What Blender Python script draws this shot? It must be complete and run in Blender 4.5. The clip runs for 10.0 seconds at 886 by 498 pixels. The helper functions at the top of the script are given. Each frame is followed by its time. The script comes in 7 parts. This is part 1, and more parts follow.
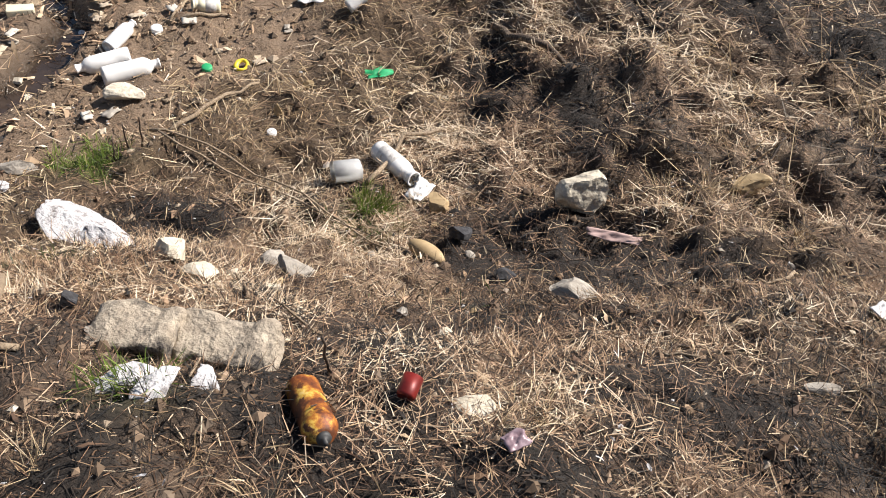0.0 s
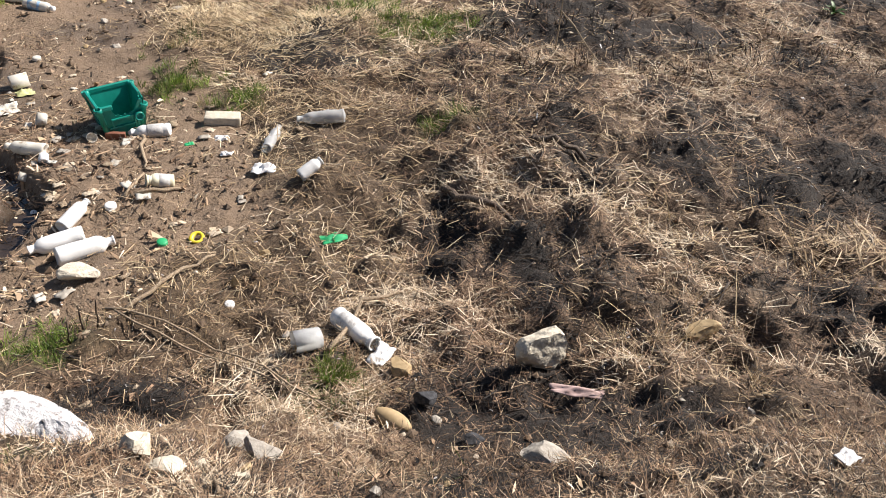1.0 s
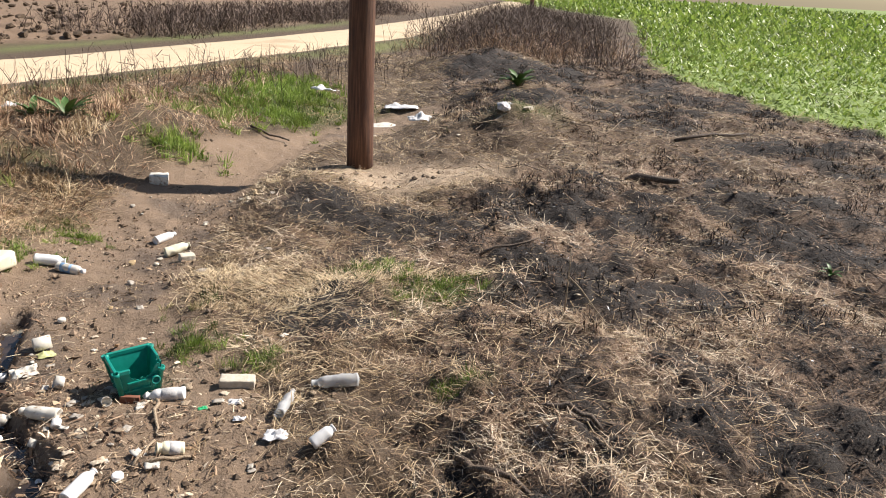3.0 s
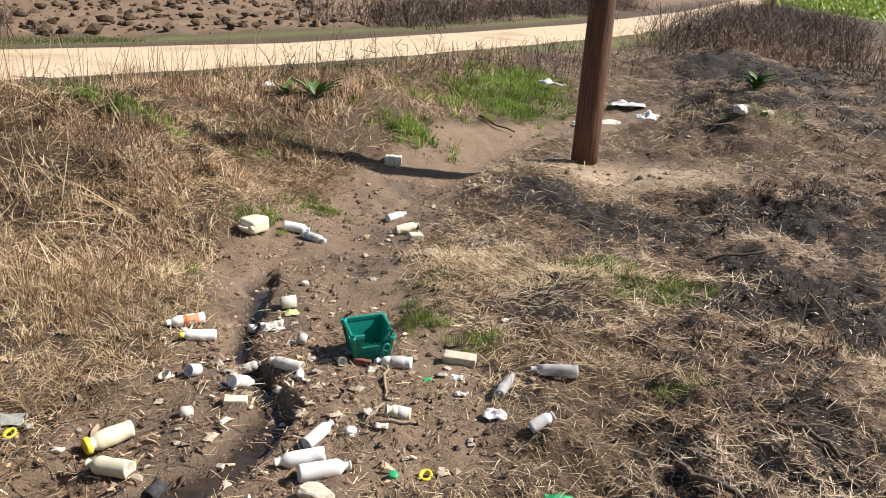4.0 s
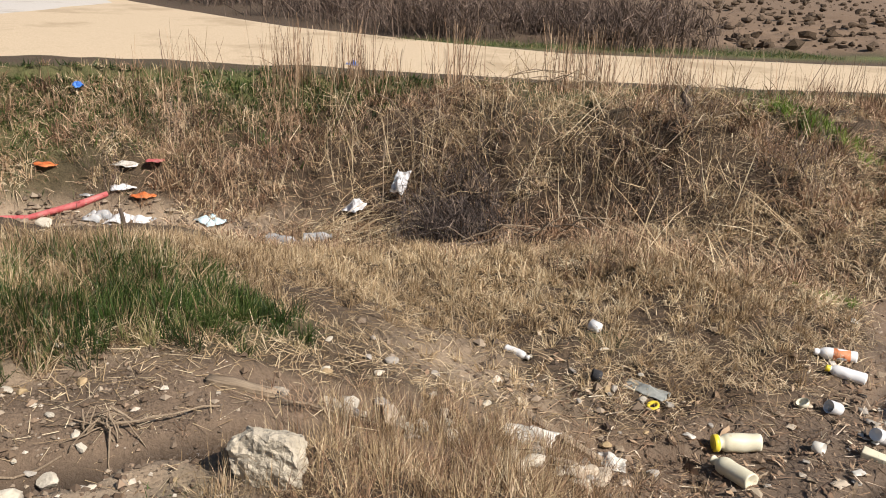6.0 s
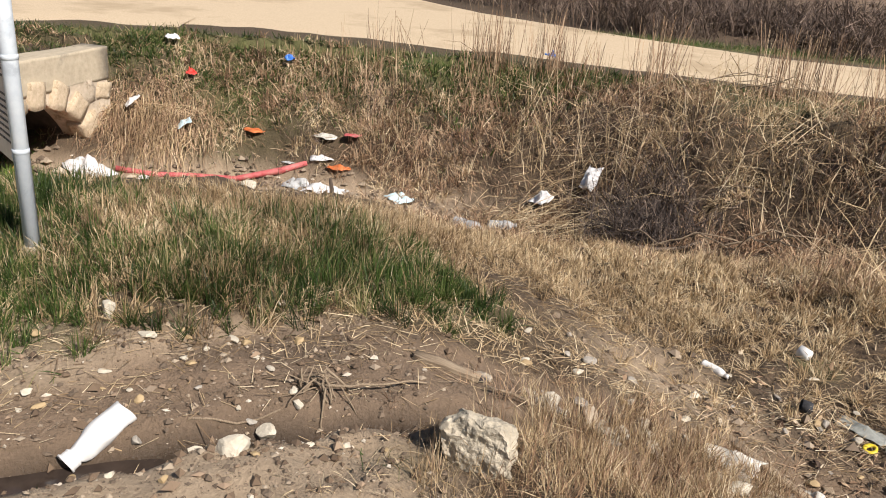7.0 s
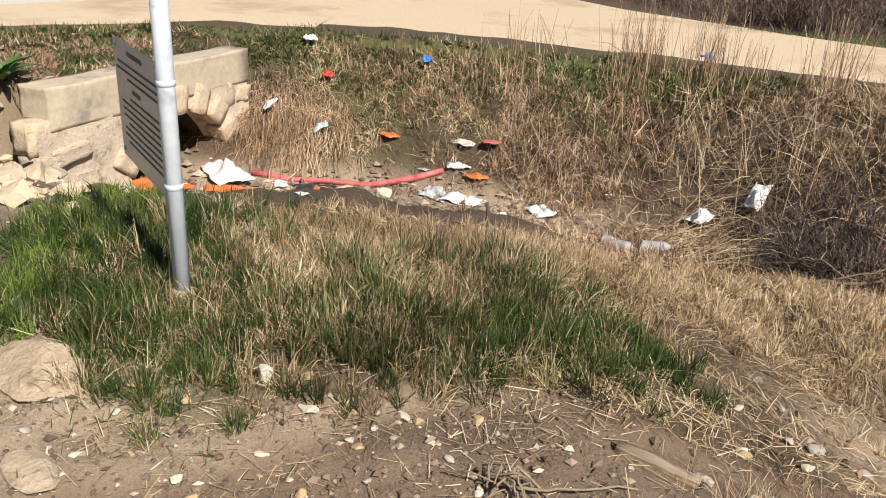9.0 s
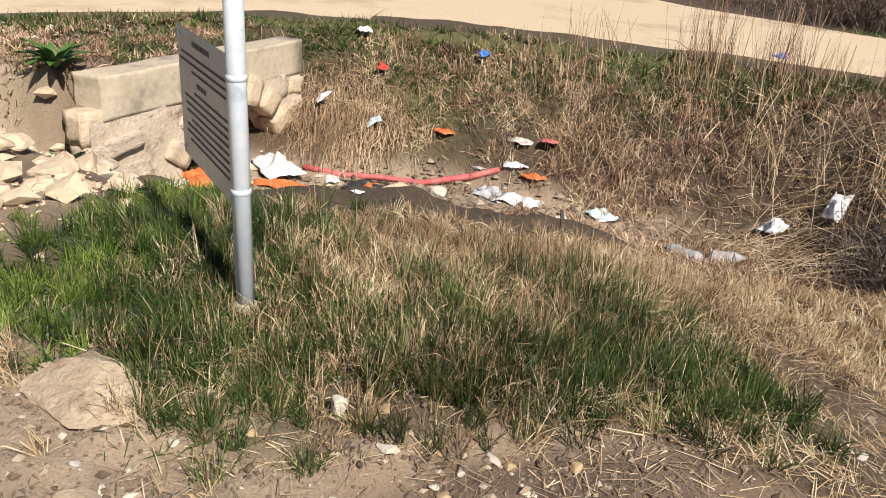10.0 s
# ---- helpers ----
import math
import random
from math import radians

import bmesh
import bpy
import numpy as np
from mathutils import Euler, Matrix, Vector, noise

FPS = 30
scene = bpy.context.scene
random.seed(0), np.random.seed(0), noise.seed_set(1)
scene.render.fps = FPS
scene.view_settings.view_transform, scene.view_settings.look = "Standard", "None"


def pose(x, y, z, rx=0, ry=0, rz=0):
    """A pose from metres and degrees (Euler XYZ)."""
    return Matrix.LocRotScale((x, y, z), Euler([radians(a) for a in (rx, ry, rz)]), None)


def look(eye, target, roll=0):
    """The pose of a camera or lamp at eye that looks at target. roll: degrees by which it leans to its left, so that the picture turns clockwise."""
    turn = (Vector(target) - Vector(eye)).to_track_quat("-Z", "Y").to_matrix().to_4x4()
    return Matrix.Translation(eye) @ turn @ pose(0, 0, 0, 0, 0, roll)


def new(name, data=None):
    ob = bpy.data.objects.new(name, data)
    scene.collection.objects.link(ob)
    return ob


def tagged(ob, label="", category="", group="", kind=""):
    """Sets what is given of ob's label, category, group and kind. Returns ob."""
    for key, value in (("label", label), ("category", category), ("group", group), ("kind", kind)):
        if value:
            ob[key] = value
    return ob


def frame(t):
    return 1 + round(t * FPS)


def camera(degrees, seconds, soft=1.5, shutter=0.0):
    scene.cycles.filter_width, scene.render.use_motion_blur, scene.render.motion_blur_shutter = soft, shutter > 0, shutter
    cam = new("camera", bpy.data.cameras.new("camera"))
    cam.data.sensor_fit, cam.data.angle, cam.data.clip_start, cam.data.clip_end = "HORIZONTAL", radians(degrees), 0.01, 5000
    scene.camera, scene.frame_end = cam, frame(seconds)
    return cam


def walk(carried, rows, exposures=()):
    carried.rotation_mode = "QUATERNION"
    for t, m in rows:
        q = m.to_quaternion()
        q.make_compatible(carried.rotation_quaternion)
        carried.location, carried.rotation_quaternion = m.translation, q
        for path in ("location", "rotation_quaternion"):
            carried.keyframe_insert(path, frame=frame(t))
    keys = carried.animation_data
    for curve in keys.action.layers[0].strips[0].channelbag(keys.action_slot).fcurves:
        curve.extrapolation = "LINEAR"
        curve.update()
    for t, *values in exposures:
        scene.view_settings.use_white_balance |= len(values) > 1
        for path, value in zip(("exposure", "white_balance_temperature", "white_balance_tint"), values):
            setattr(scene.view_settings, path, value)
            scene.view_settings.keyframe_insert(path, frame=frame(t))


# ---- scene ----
cam = camera(57.6, 10.0, 1.0)
METRES, EYE, TILT, LEAN, TURN = 2.5, 2.2, -45.0, -3.0, 0.0
ROWS = [
    (0.0, 0.0, 0.0, 0.0, 0.0, 0.0, 0.0),
    (0.5, -0.0236, -0.0156, 0.0173, -0.72, 4.74, 1.17),
    (1.0, -0.019, -0.0206, 0.041, -3.36, 9.65, 3.65),
    (1.5, 0.0035, -0.0278, 0.0634, -5.9, 15.92, 5.85),
    (2.0, 0.0078, -0.0374, 0.0846, -6.45, 21.91, 6.98),
    (3.5, -0.0634, -0.0616, 0.0868, 1.44, 27.05, -1.14),
    (4.0, -0.1013, -0.0741, 0.0681, 7.63, 25.92, -7.72),
    (4.5, -0.1375, -0.0847, 0.0609, 16.69, 23.42, -16.56),
    (5.0, -0.1636, -0.0946, 0.0569, 26.64, 20.12, -24.25),
    (5.5, -0.1707, -0.1096, 0.0442, 37.44, 15.81, -30.92),
    (6.0, -0.171, -0.1212, 0.0272, 46.0, 11.62, -36.21),
    (7.5, -0.3031, -0.2047, -0.0799, 64.19, -1.53, -45.79),
    (8.0, -0.3481, -0.2429, -0.0982, 66.43, -3.33, -46.09),
    (8.5, -0.434, -0.2382, -0.0947, 69.05, -4.83, -45.64),
    (9.0, -0.5475, -0.2197, -0.0608, 71.11, -6.35, -45.6),
    (9.5, -0.6131, -0.2143, -0.0515, 70.98, -6.21, -45.83),
    (10.0, -0.7116, -0.2444, -0.1081, 75.29, -9.8, -46.92),
]
walk(cam, [(t, pose(0, 0, EYE, TILT, LEAN, TURN) @ pose(METRES * x, METRES * y, METRES * z, 90 + pitch, roll, yaw)) for t, x, y, z, yaw, pitch, roll in ROWS],
     [(0.0, 0.74), (2.0, 0.86), (3.5, 0.75), (4.5, 0.57), (5.5, 0.38), (6.2, 0.35), (7.5, 0.42), (10.0, 0.46)])

# ---- daylight ----
SUN = Vector((0.665, 0.235, 0.66)).normalized()
world = bpy.data.worlds.new("world")
scene.world = world
world.use_nodes = True
wn = world.node_tree.nodes
sky = wn.new("ShaderNodeTexSky")
sky.sky_type, sky.sun_disc = "NISHITA", False
sky.sun_elevation = math.asin(SUN.z)
sky.sun_rotation = math.atan2(SUN.x, SUN.y)
wn["Background"].inputs["Strength"].default_value = 0.05
world.node_tree.links.new(sky.outputs["Color"], wn["Background"].inputs["Color"])
sun_data = bpy.data.lights.new("sun", "SUN")
sun_data.energy, sun_data.angle, sun_data.color = 5.0, radians(0.53), (1.0, 0.925, 0.86)
sun = new("sun", sun_data)
sun.matrix_world = look((0, 0, 30), tuple(Vector((0, 0, 30)) - SUN))



# ---- materials ----
def nodes_of(name, rough=0.8, metal=0.0):
    m = bpy.data.materials.new(name)
    m.use_nodes = True
    t = m.node_tree
    b = t.nodes["Principled BSDF"]
    b.inputs["Roughness"].default_value, b.inputs["Metallic"].default_value = rough, metal
    return m, t, b


def ramp(t, source, stops):
    r = t.nodes.new("ShaderNodeValToRGB")
    e = r.color_ramp.elements
    while len(e) < len(stops):
        e.new(0.5)
    for el, (p, c) in zip(e, stops):
        el.position, el.color = p, (*c, 1)
    t.links.new(source, r.inputs["Fac"])
    return r.outputs["Color"]


def speckle(t, scale, detail=6.0, rough=0.6, vector=None, kind="ShaderNodeTexNoise"):
    n = t.nodes.new(kind)
    n.inputs["Scale"].default_value = scale
    if kind == "ShaderNodeTexNoise":
        n.inputs["Detail"].default_value, n.inputs["Roughness"].default_value = detail, rough
    if vector is None:
        vector = t.nodes.new("ShaderNodeTexCoord").outputs["Object"]
    t.links.new(vector, n.inputs["Vector"])
    return n.outputs[0]


def mix(t, fac, a, b, how="MIX"):
    n = t.nodes.new("ShaderNodeMix")
    n.data_type, n.blend_type = "RGBA", how
    for sock, v in ((n.inputs["Factor"], fac), (n.inputs["A"], a), (n.inputs["B"], b)):
        if isinstance(v, (int, float)):
            sock.default_value = v
        elif isinstance(v, tuple):
            sock.default_value = (*v, 1)
        else:
            t.links.new(v, sock)
    return n.outputs["Result"]


def maths(t, op, a, b=0.0):
    n = t.nodes.new("ShaderNodeMath")
    n.operation, n.use_clamp = op, True
    for sock, v in zip(n.inputs, (a, b)):
        if isinstance(v, (int, float)):
            sock.default_value = v
        else:
            t.links.new(v, sock)
    return n.outputs[0]


def attr(t, name):
    n = t.nodes.new("ShaderNodeAttribute")
    n.attribute_name = name
    return n.outputs["Fac"]


def bump(t, b, heightmap, strength=0.4, distance=0.01):
    n = t.nodes.new("ShaderNodeBump")
    n.inputs["Strength"].default_value, n.inputs["Distance"].default_value = strength, distance
    t.links.new(heightmap, n.inputs["Height"])
    t.links.new(n.outputs["Normal"], b.inputs["Normal"])


def surface(name, a, b2, scale=20.0, rough=0.8, metal=0.0, relief=0.3, depth=0.004, stain=None, stain_scale=4.0, stain_from=0.55):
    """Two tones of grain, a larger stain and a fine relief."""
    m, t, b = nodes_of(name, rough, metal)
    g = speckle(t, scale)
    c = ramp(t, g, [(0.32, a), (0.68, b2)])
    if stain:
        s = ramp(t, speckle(t, stain_scale, 8.0, 0.65), [(stain_from, (0, 0, 0)), (stain_from + 0.12, (1, 1, 1))])
        c = mix(t, s, c, stain)
    t.links.new(c, b.inputs["Base Color"])
    bump(t, b, speckle(t, scale * 2.2), relief, depth)
    return m


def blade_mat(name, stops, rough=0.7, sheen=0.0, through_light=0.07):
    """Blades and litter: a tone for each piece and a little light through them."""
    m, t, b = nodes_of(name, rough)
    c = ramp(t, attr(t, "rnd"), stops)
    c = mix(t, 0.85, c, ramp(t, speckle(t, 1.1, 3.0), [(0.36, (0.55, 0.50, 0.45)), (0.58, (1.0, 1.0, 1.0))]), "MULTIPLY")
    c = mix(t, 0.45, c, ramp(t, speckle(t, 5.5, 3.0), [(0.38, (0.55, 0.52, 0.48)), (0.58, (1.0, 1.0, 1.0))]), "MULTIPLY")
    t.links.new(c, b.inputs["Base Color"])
    if through_light:
        tr = t.nodes.new("ShaderNodeBsdfTranslucent")
        t.links.new(c, tr.inputs["Color"])
        ms = t.nodes.new("ShaderNodeMixShader")
        ms.inputs["Fac"].default_value = through_light
        t.links.new(b.outputs[0], ms.inputs[1])
        t.links.new(tr.outputs[0], ms.inputs[2])
        t.links.new(ms.outputs[0], t.nodes["Material Output"].inputs["Surface"])
    return m


def ground_mat():
    m, t, b = nodes_of("soil", 0.9)
    fine, mid, big = speckle(t, 60.0, 8.0, 0.7), speckle(t, 9.0, 8.0, 0.65), speckle(t, 1.6, 5.0)
    # humus brown, darkened further to paint in the shade between grass blades
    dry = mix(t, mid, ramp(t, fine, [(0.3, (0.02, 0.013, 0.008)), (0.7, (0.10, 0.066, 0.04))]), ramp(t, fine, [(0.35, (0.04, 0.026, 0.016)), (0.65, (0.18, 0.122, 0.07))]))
    dirt = mix(t, mid, ramp(t, fine, [(0.3, (0.19, 0.135, 0.088)), (0.7, (0.45, 0.345, 0.235))]), (0.48, 0.37, 0.255))
    mud = mix(t, mid, ramp(t, fine, [(0.3, (0.11, 0.077, 0.05)), (0.7, (0.31, 0.218, 0.145))]), (0.215, 0.15, 0.097))
    burnt = mix(t, ramp(t, mix(t, 0.55, mid, speckle(t, 3.2, 4.0)), [(0.40, (0, 0, 0)), (0.50, (1, 1, 1))]), ramp(t, fine, [(0.3, (0.008, 0.007, 0.007)), (0.7, (0.032, 0.026, 0.022))]), ramp(t, fine, [(0.3, (0.07, 0.045, 0.03)), (0.7, (0.30, 0.205, 0.135))]))
    grass = mix(t, mid, (0.10, 0.145, 0.03), ramp(t, fine, [(0.3, (0.13, 0.20, 0.035)), (0.7, (0.33, 0.44, 0.10))]))
    plough = mix(t, mid, ramp(t, fine, [(0.3, (0.10, 0.065, 0.04)), (0.7, (0.27, 0.185, 0.12))]), (0.2, 0.135, 0.085))
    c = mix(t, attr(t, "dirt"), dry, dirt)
    c = mix(t, attr(t, "burn"), c, burnt)
    c = mix(t, attr(t, "char"), c, ramp(t, fine, [(0.35, (0.008, 0.007, 0.006)), (0.65, (0.042, 0.030, 0.022))]))
    c = mix(t, attr(t, "plough"), c, plough)
    c = mix(t, attr(t, "field"), c, grass)
    c = mix(t, attr(t, "mud"), c, mud)
    wet = attr(t, "wet")
    c = mix(t, wet, c, mix(t, fine, (0.035, 0.025, 0.017), (0.06, 0.043, 0.03)))
    t.links.new(c, b.inputs["Base Color"])
    damp = maths(t, "MULTIPLY", attr(t, "mud"), maths(t, "SUBTRACT", 0.55, mid))
    r = maths(t, "SUBTRACT", 0.92, maths(t, "ADD", damp, maths(t, "MULTIPLY", wet, 0.72)))
    t.links.new(r, b.inputs["Roughness"])
    bump(t, b, mix(t, 0.55, fine, mid), 1.0, 0.035)
    return m


M = {
    "soil": ground_mat(),
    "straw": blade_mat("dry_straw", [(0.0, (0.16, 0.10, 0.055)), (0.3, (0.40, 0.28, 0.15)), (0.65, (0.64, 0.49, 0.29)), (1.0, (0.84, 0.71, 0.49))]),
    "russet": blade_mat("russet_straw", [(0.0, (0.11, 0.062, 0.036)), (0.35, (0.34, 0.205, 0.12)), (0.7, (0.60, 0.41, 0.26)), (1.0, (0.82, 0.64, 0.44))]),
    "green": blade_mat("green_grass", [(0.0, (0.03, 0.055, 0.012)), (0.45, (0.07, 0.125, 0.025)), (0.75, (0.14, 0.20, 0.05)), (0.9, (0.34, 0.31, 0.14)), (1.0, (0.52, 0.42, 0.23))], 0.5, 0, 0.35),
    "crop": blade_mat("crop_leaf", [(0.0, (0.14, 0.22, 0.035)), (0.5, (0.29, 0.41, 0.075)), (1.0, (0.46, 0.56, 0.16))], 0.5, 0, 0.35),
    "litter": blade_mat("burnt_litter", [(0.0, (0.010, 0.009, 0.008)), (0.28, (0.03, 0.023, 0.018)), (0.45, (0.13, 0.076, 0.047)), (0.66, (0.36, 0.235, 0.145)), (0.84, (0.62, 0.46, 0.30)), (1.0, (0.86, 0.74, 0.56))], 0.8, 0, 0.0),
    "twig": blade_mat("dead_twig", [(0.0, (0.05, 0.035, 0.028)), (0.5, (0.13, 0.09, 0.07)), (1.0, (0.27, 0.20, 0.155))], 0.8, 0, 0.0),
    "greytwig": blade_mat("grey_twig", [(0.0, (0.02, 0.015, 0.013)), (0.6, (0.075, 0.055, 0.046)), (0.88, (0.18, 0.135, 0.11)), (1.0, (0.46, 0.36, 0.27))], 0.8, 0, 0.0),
    "road": surface("sandy_road", (0.50, 0.385, 0.25), (0.64, 0.51, 0.35), 30, 0.95, 0, 0.4, 0.01, (0.44, 0.335, 0.215), 0.5, 0.52),
    "slab_road": surface("pale_concrete_road", (0.50, 0.46, 0.41), (0.60, 0.56, 0.50), 25, 0.9, 0, 0.3, 0.006, (0.42, 0.37, 0.31), 0.6),
    "zinc": surface("galvanised_steel", (0.60, 0.66, 0.72), (0.74, 0.79, 0.83), 14, 0.45, 0.12, 0.1, 0.001, (0.50, 0.55, 0.60), 9),
    "plate": surface("weathered_aluminium", (0.46, 0.455, 0.45), (0.56, 0.555, 0.55), 18, 0.4, 0.3, 0.1, 0.001),
    "ink": surface("faded_ink", (0.05, 0.05, 0.055), (0.10, 0.10, 0.105), 60, 0.6, 0, 0.1, 0.001),
    "concrete": surface("old_concrete", (0.40, 0.335, 0.24), (0.51, 0.435, 0.32), 12, 0.92, 0, 0.5, 0.01, (0.29, 0.25, 0.19), 2.2, 0.55),
    "limestone": surface("pale_limestone", (0.46, 0.355, 0.235), (0.63, 0.51, 0.36), 7, 0.92, 0, 0.8, 0.02, (0.34, 0.25, 0.15), 3.0, 0.56),
    "cake": surface("caked_sandy_soil", (0.36, 0.27, 0.18), (0.50, 0.40, 0.28), 14, 0.95, 0, 0.9, 0.02, (0.24, 0.17, 0.11), 5, 0.56),
    "weathered": surface("weathered_limestone", (0.40, 0.345, 0.26), (0.60, 0.53, 0.41), 16, 0.95, 0, 1.0, 0.02, (0.15, 0.115, 0.08), 9, 0.6),
    "mortar": surface("crumbling_mortar", (0.46, 0.38, 0.28), (0.60, 0.50, 0.38), 10, 0.95, 0, 0.9, 0.02, (0.24, 0.18, 0.12), 4),
    # near-black base colour stands for the shade inside the culvert
    "hollow": surface("shade_darkened_stone", (0.05, 0.04, 0.03), (0.10, 0.08, 0.06), 9, 0.95),
    "stone": surface("grey_stone", (0.28, 0.25, 0.21), (0.46, 0.42, 0.36), 22, 0.92, 0, 0.7, 0.008, (0.16, 0.13, 0.10), 7, 0.56),
    "palestone": surface("pale_stone", (0.46, 0.41, 0.32), (0.64, 0.58, 0.47), 24, 0.92, 0, 0.8, 0.008, (0.30, 0.24, 0.17), 8, 0.6),
    "tanstone": surface("tan_cobble", (0.33, 0.235, 0.12), (0.46, 0.34, 0.19), 26, 0.75, 0, 0.25, 0.003, (0.25, 0.17, 0.09), 12, 0.58),
    "sootstone": surface("sooty_block", (0.018, 0.018, 0.02), (0.06, 0.06, 0.065), 30, 0.85, 0, 0.8, 0.006, (0.12, 0.115, 0.11), 14, 0.6),
    "slabstone": surface("sooty_concrete", (0.30, 0.25, 0.19), (0.50, 0.43, 0.335), 22, 0.93, 0, 1.0, 0.016, (0.035, 0.03, 0.028), 9, 0.50),
    "ash": surface("white_ash_crust", (0.48, 0.46, 0.46), (0.76, 0.75, 0.75), 26, 0.95, 0, 1.0, 0.012, (0.14, 0.12, 0.11), 17, 0.53),
    "white": surface("scuffed_white_plastic", (0.74, 0.735, 0.71), (0.86, 0.855, 0.835), 9, 0.42, 0, 0.12, 0.002, (0.50, 0.44, 0.35), 13, 0.62),
    "dirtywhite": surface("muddy_white_plastic", (0.52, 0.49, 0.42), (0.74, 0.71, 0.64), 10, 0.55, 0, 0.2, 0.002, (0.28, 0.21, 0.14), 15, 0.53),
    "cream": surface("yellowed_plastic", (0.66, 0.61, 0.43), (0.78, 0.74, 0.57), 9, 0.45, 0, 0.12, 0.002, (0.48, 0.32, 0.12), 12, 0.6),
    "yellow": surface("yellow_plastic", (0.72, 0.55, 0.03), (0.82, 0.66, 0.06), 14, 0.42, 0, 0.12, 0.002, (0.45, 0.33, 0.08), 20, 0.62),
    "greencap": surface("green_plastic", (0.02, 0.30, 0.11), (0.04, 0.42, 0.17), 14, 0.4),
    "teal": surface("teal_plastic", (0.0, 0.20, 0.155), (0.008, 0.29, 0.225), 11, 0.45, 0, 0.15, 0.002, (0.03, 0.17, 0.13), 6, 0.6),
    "orange": surface("orange_label", (0.62, 0.19, 0.07), (0.74, 0.33, 0.16), 20, 0.6, 0, 0.1, 0.001, (0.75, 0.66, 0.55), 22, 0.58),
    "bluelabel": surface("blue_label", (0.10, 0.22, 0.42), (0.35, 0.50, 0.65), 30, 0.6),
    "greylabel": surface("worn_paper_label", (0.42, 0.41, 0.40), (0.72, 0.70, 0.66), 50, 0.8, 0, 0.1, 0.001, (0.30, 0.27, 0.25), 24),
    "redmetal": surface("scorched_red_tin", (0.09, 0.008, 0.007), (0.26, 0.02, 0.015), 20, 0.45, 0.2, 0.2, 0.002, (0.05, 0.02, 0.015), 9),
    "redplastic": surface("red_pink_tarpaulin", (0.42, 0.07, 0.075), (0.58, 0.17, 0.16), 10, 0.6, 0, 0.4, 0.006, (0.45, 0.22, 0.18), 6),
    "orangerag": surface("orange_sheeting", (0.58, 0.12, 0.03), (0.74, 0.23, 0.07), 9, 0.7, 0, 0.5, 0.01, (0.40, 0.14, 0.06), 5),
    "bluebag": surface("blue_plastic_film", (0.03, 0.13, 0.50), (0.10, 0.27, 0.70), 20, 0.35),
    "palebluebag": surface("pale_blue_tissue", (0.50, 0.68, 0.74), (0.66, 0.80, 0.84), 25, 0.8),
    "film": surface("white_plastic_film", (0.66, 0.65, 0.64), (0.82, 0.81, 0.80), 16, 0.4, 0, 0.4, 0.004, (0.48, 0.44, 0.38), 9, 0.6),
    "redrag": surface("red_plastic_film", (0.62, 0.03, 0.02), (0.75, 0.08, 0.06), 20, 0.5),
    "black_rubber": surface("black_rubber", (0.02, 0.02, 0.02), (0.05, 0.05, 0.05), 20, 0.6),
}


def wood(name, a, b2, c3, scale=1.0, rough=0.8):
    m, t, b = nodes_of(name, rough)
    tc = t.nodes.new("ShaderNodeTexCoord")
    mp = t.nodes.new("ShaderNodeMapping")
    mp.inputs["Scale"].default_value = (14 * scale, 14 * scale, 0.7 * scale)
    t.links.new(tc.outputs["Object"], mp.inputs["Vector"])
    g = speckle(t, 3.0, 9.0, 0.65, mp.outputs["Vector"])
    c = ramp(t, g, [(0.28, a), (0.5, b2), (0.72, c3)])
    c = mix(t, ramp(t, speckle(t, 1.1, 4.0), [(0.45, (0, 0, 0)), (0.7, (0.6, 0.6, 0.6))]), c, a)
    t.links.new(c, b.inputs["Base Color"])
    bump(t, b, g, 0.7, 0.012)
    return m


M["pole_wood"] = wood("tarred_pole_wood", (0.030, 0.014, 0.009), (0.115, 0.05, 0.027), (0.22, 0.11, 0.06))
M["brownwood"] = wood("weathered_wood", (0.16, 0.115, 0.075), (0.33, 0.25, 0.165), (0.47, 0.38, 0.27), 3.0)
M["charwood"] = wood("half_burnt_wood", (0.02, 0.016, 0.013), (0.10, 0.07, 0.05), (0.30, 0.23, 0.16), 3.0)


def rust_mat():
    m, t, b = nodes_of("rusty_yellow_tin", 0.6, 0.15)
    n = speckle(t, 13.0, 9.0, 0.68)
    c = ramp(t, n, [(0.33, (0.04, 0.016, 0.009)), (0.44, (0.20, 0.055, 0.015)), (0.50, (0.42, 0.16, 0.025)), (0.55, (0.66, 0.42, 0.07)), (0.63, (0.72, 0.60, 0.30)), (0.75, (0.66, 0.62, 0.46))])
    c = mix(t, ramp(t, speckle(t, 34.0, 6.0), [(0.53, (0, 0, 0)), (0.60, (1, 1, 1))]), c, (0.10, 0.032, 0.012))
    t.links.new(c, b.inputs["Base Color"])
    bump(t, b, speckle(t, 40.0), 0.3, 0.003)
    return m


M["rust"] = rust_mat()


def pebble_mat():
    m, t, b = nodes_of("pebbles", 0.9)
    c = ramp(t, attr(t, "rnd"), [(0.0, (0.11, 0.08, 0.055)), (0.5, (0.22, 0.165, 0.115)), (0.85, (0.36, 0.29, 0.21)), (1.0, (0.62, 0.55, 0.45))])
    t.links.new(c, b.inputs["Base Color"])
    bump(t, b, speckle(t, 90.0), 0.4, 0.003)
    return m


M["pebble"] = pebble_mat()


def clear_mat():
    m, t, b = nodes_of("clear_plastic", 0.18)
    b.inputs["Transmission Weight"].default_value = 0.6
    b.inputs["IOR"].default_value = 1.25
    b.inputs["Base Color"].default_value = (0.86, 0.87, 0.86, 1)
    bump(t, b, speckle(t, 25.0), 0.3, 0.004)
    return m


M["clear"] = clear_mat()


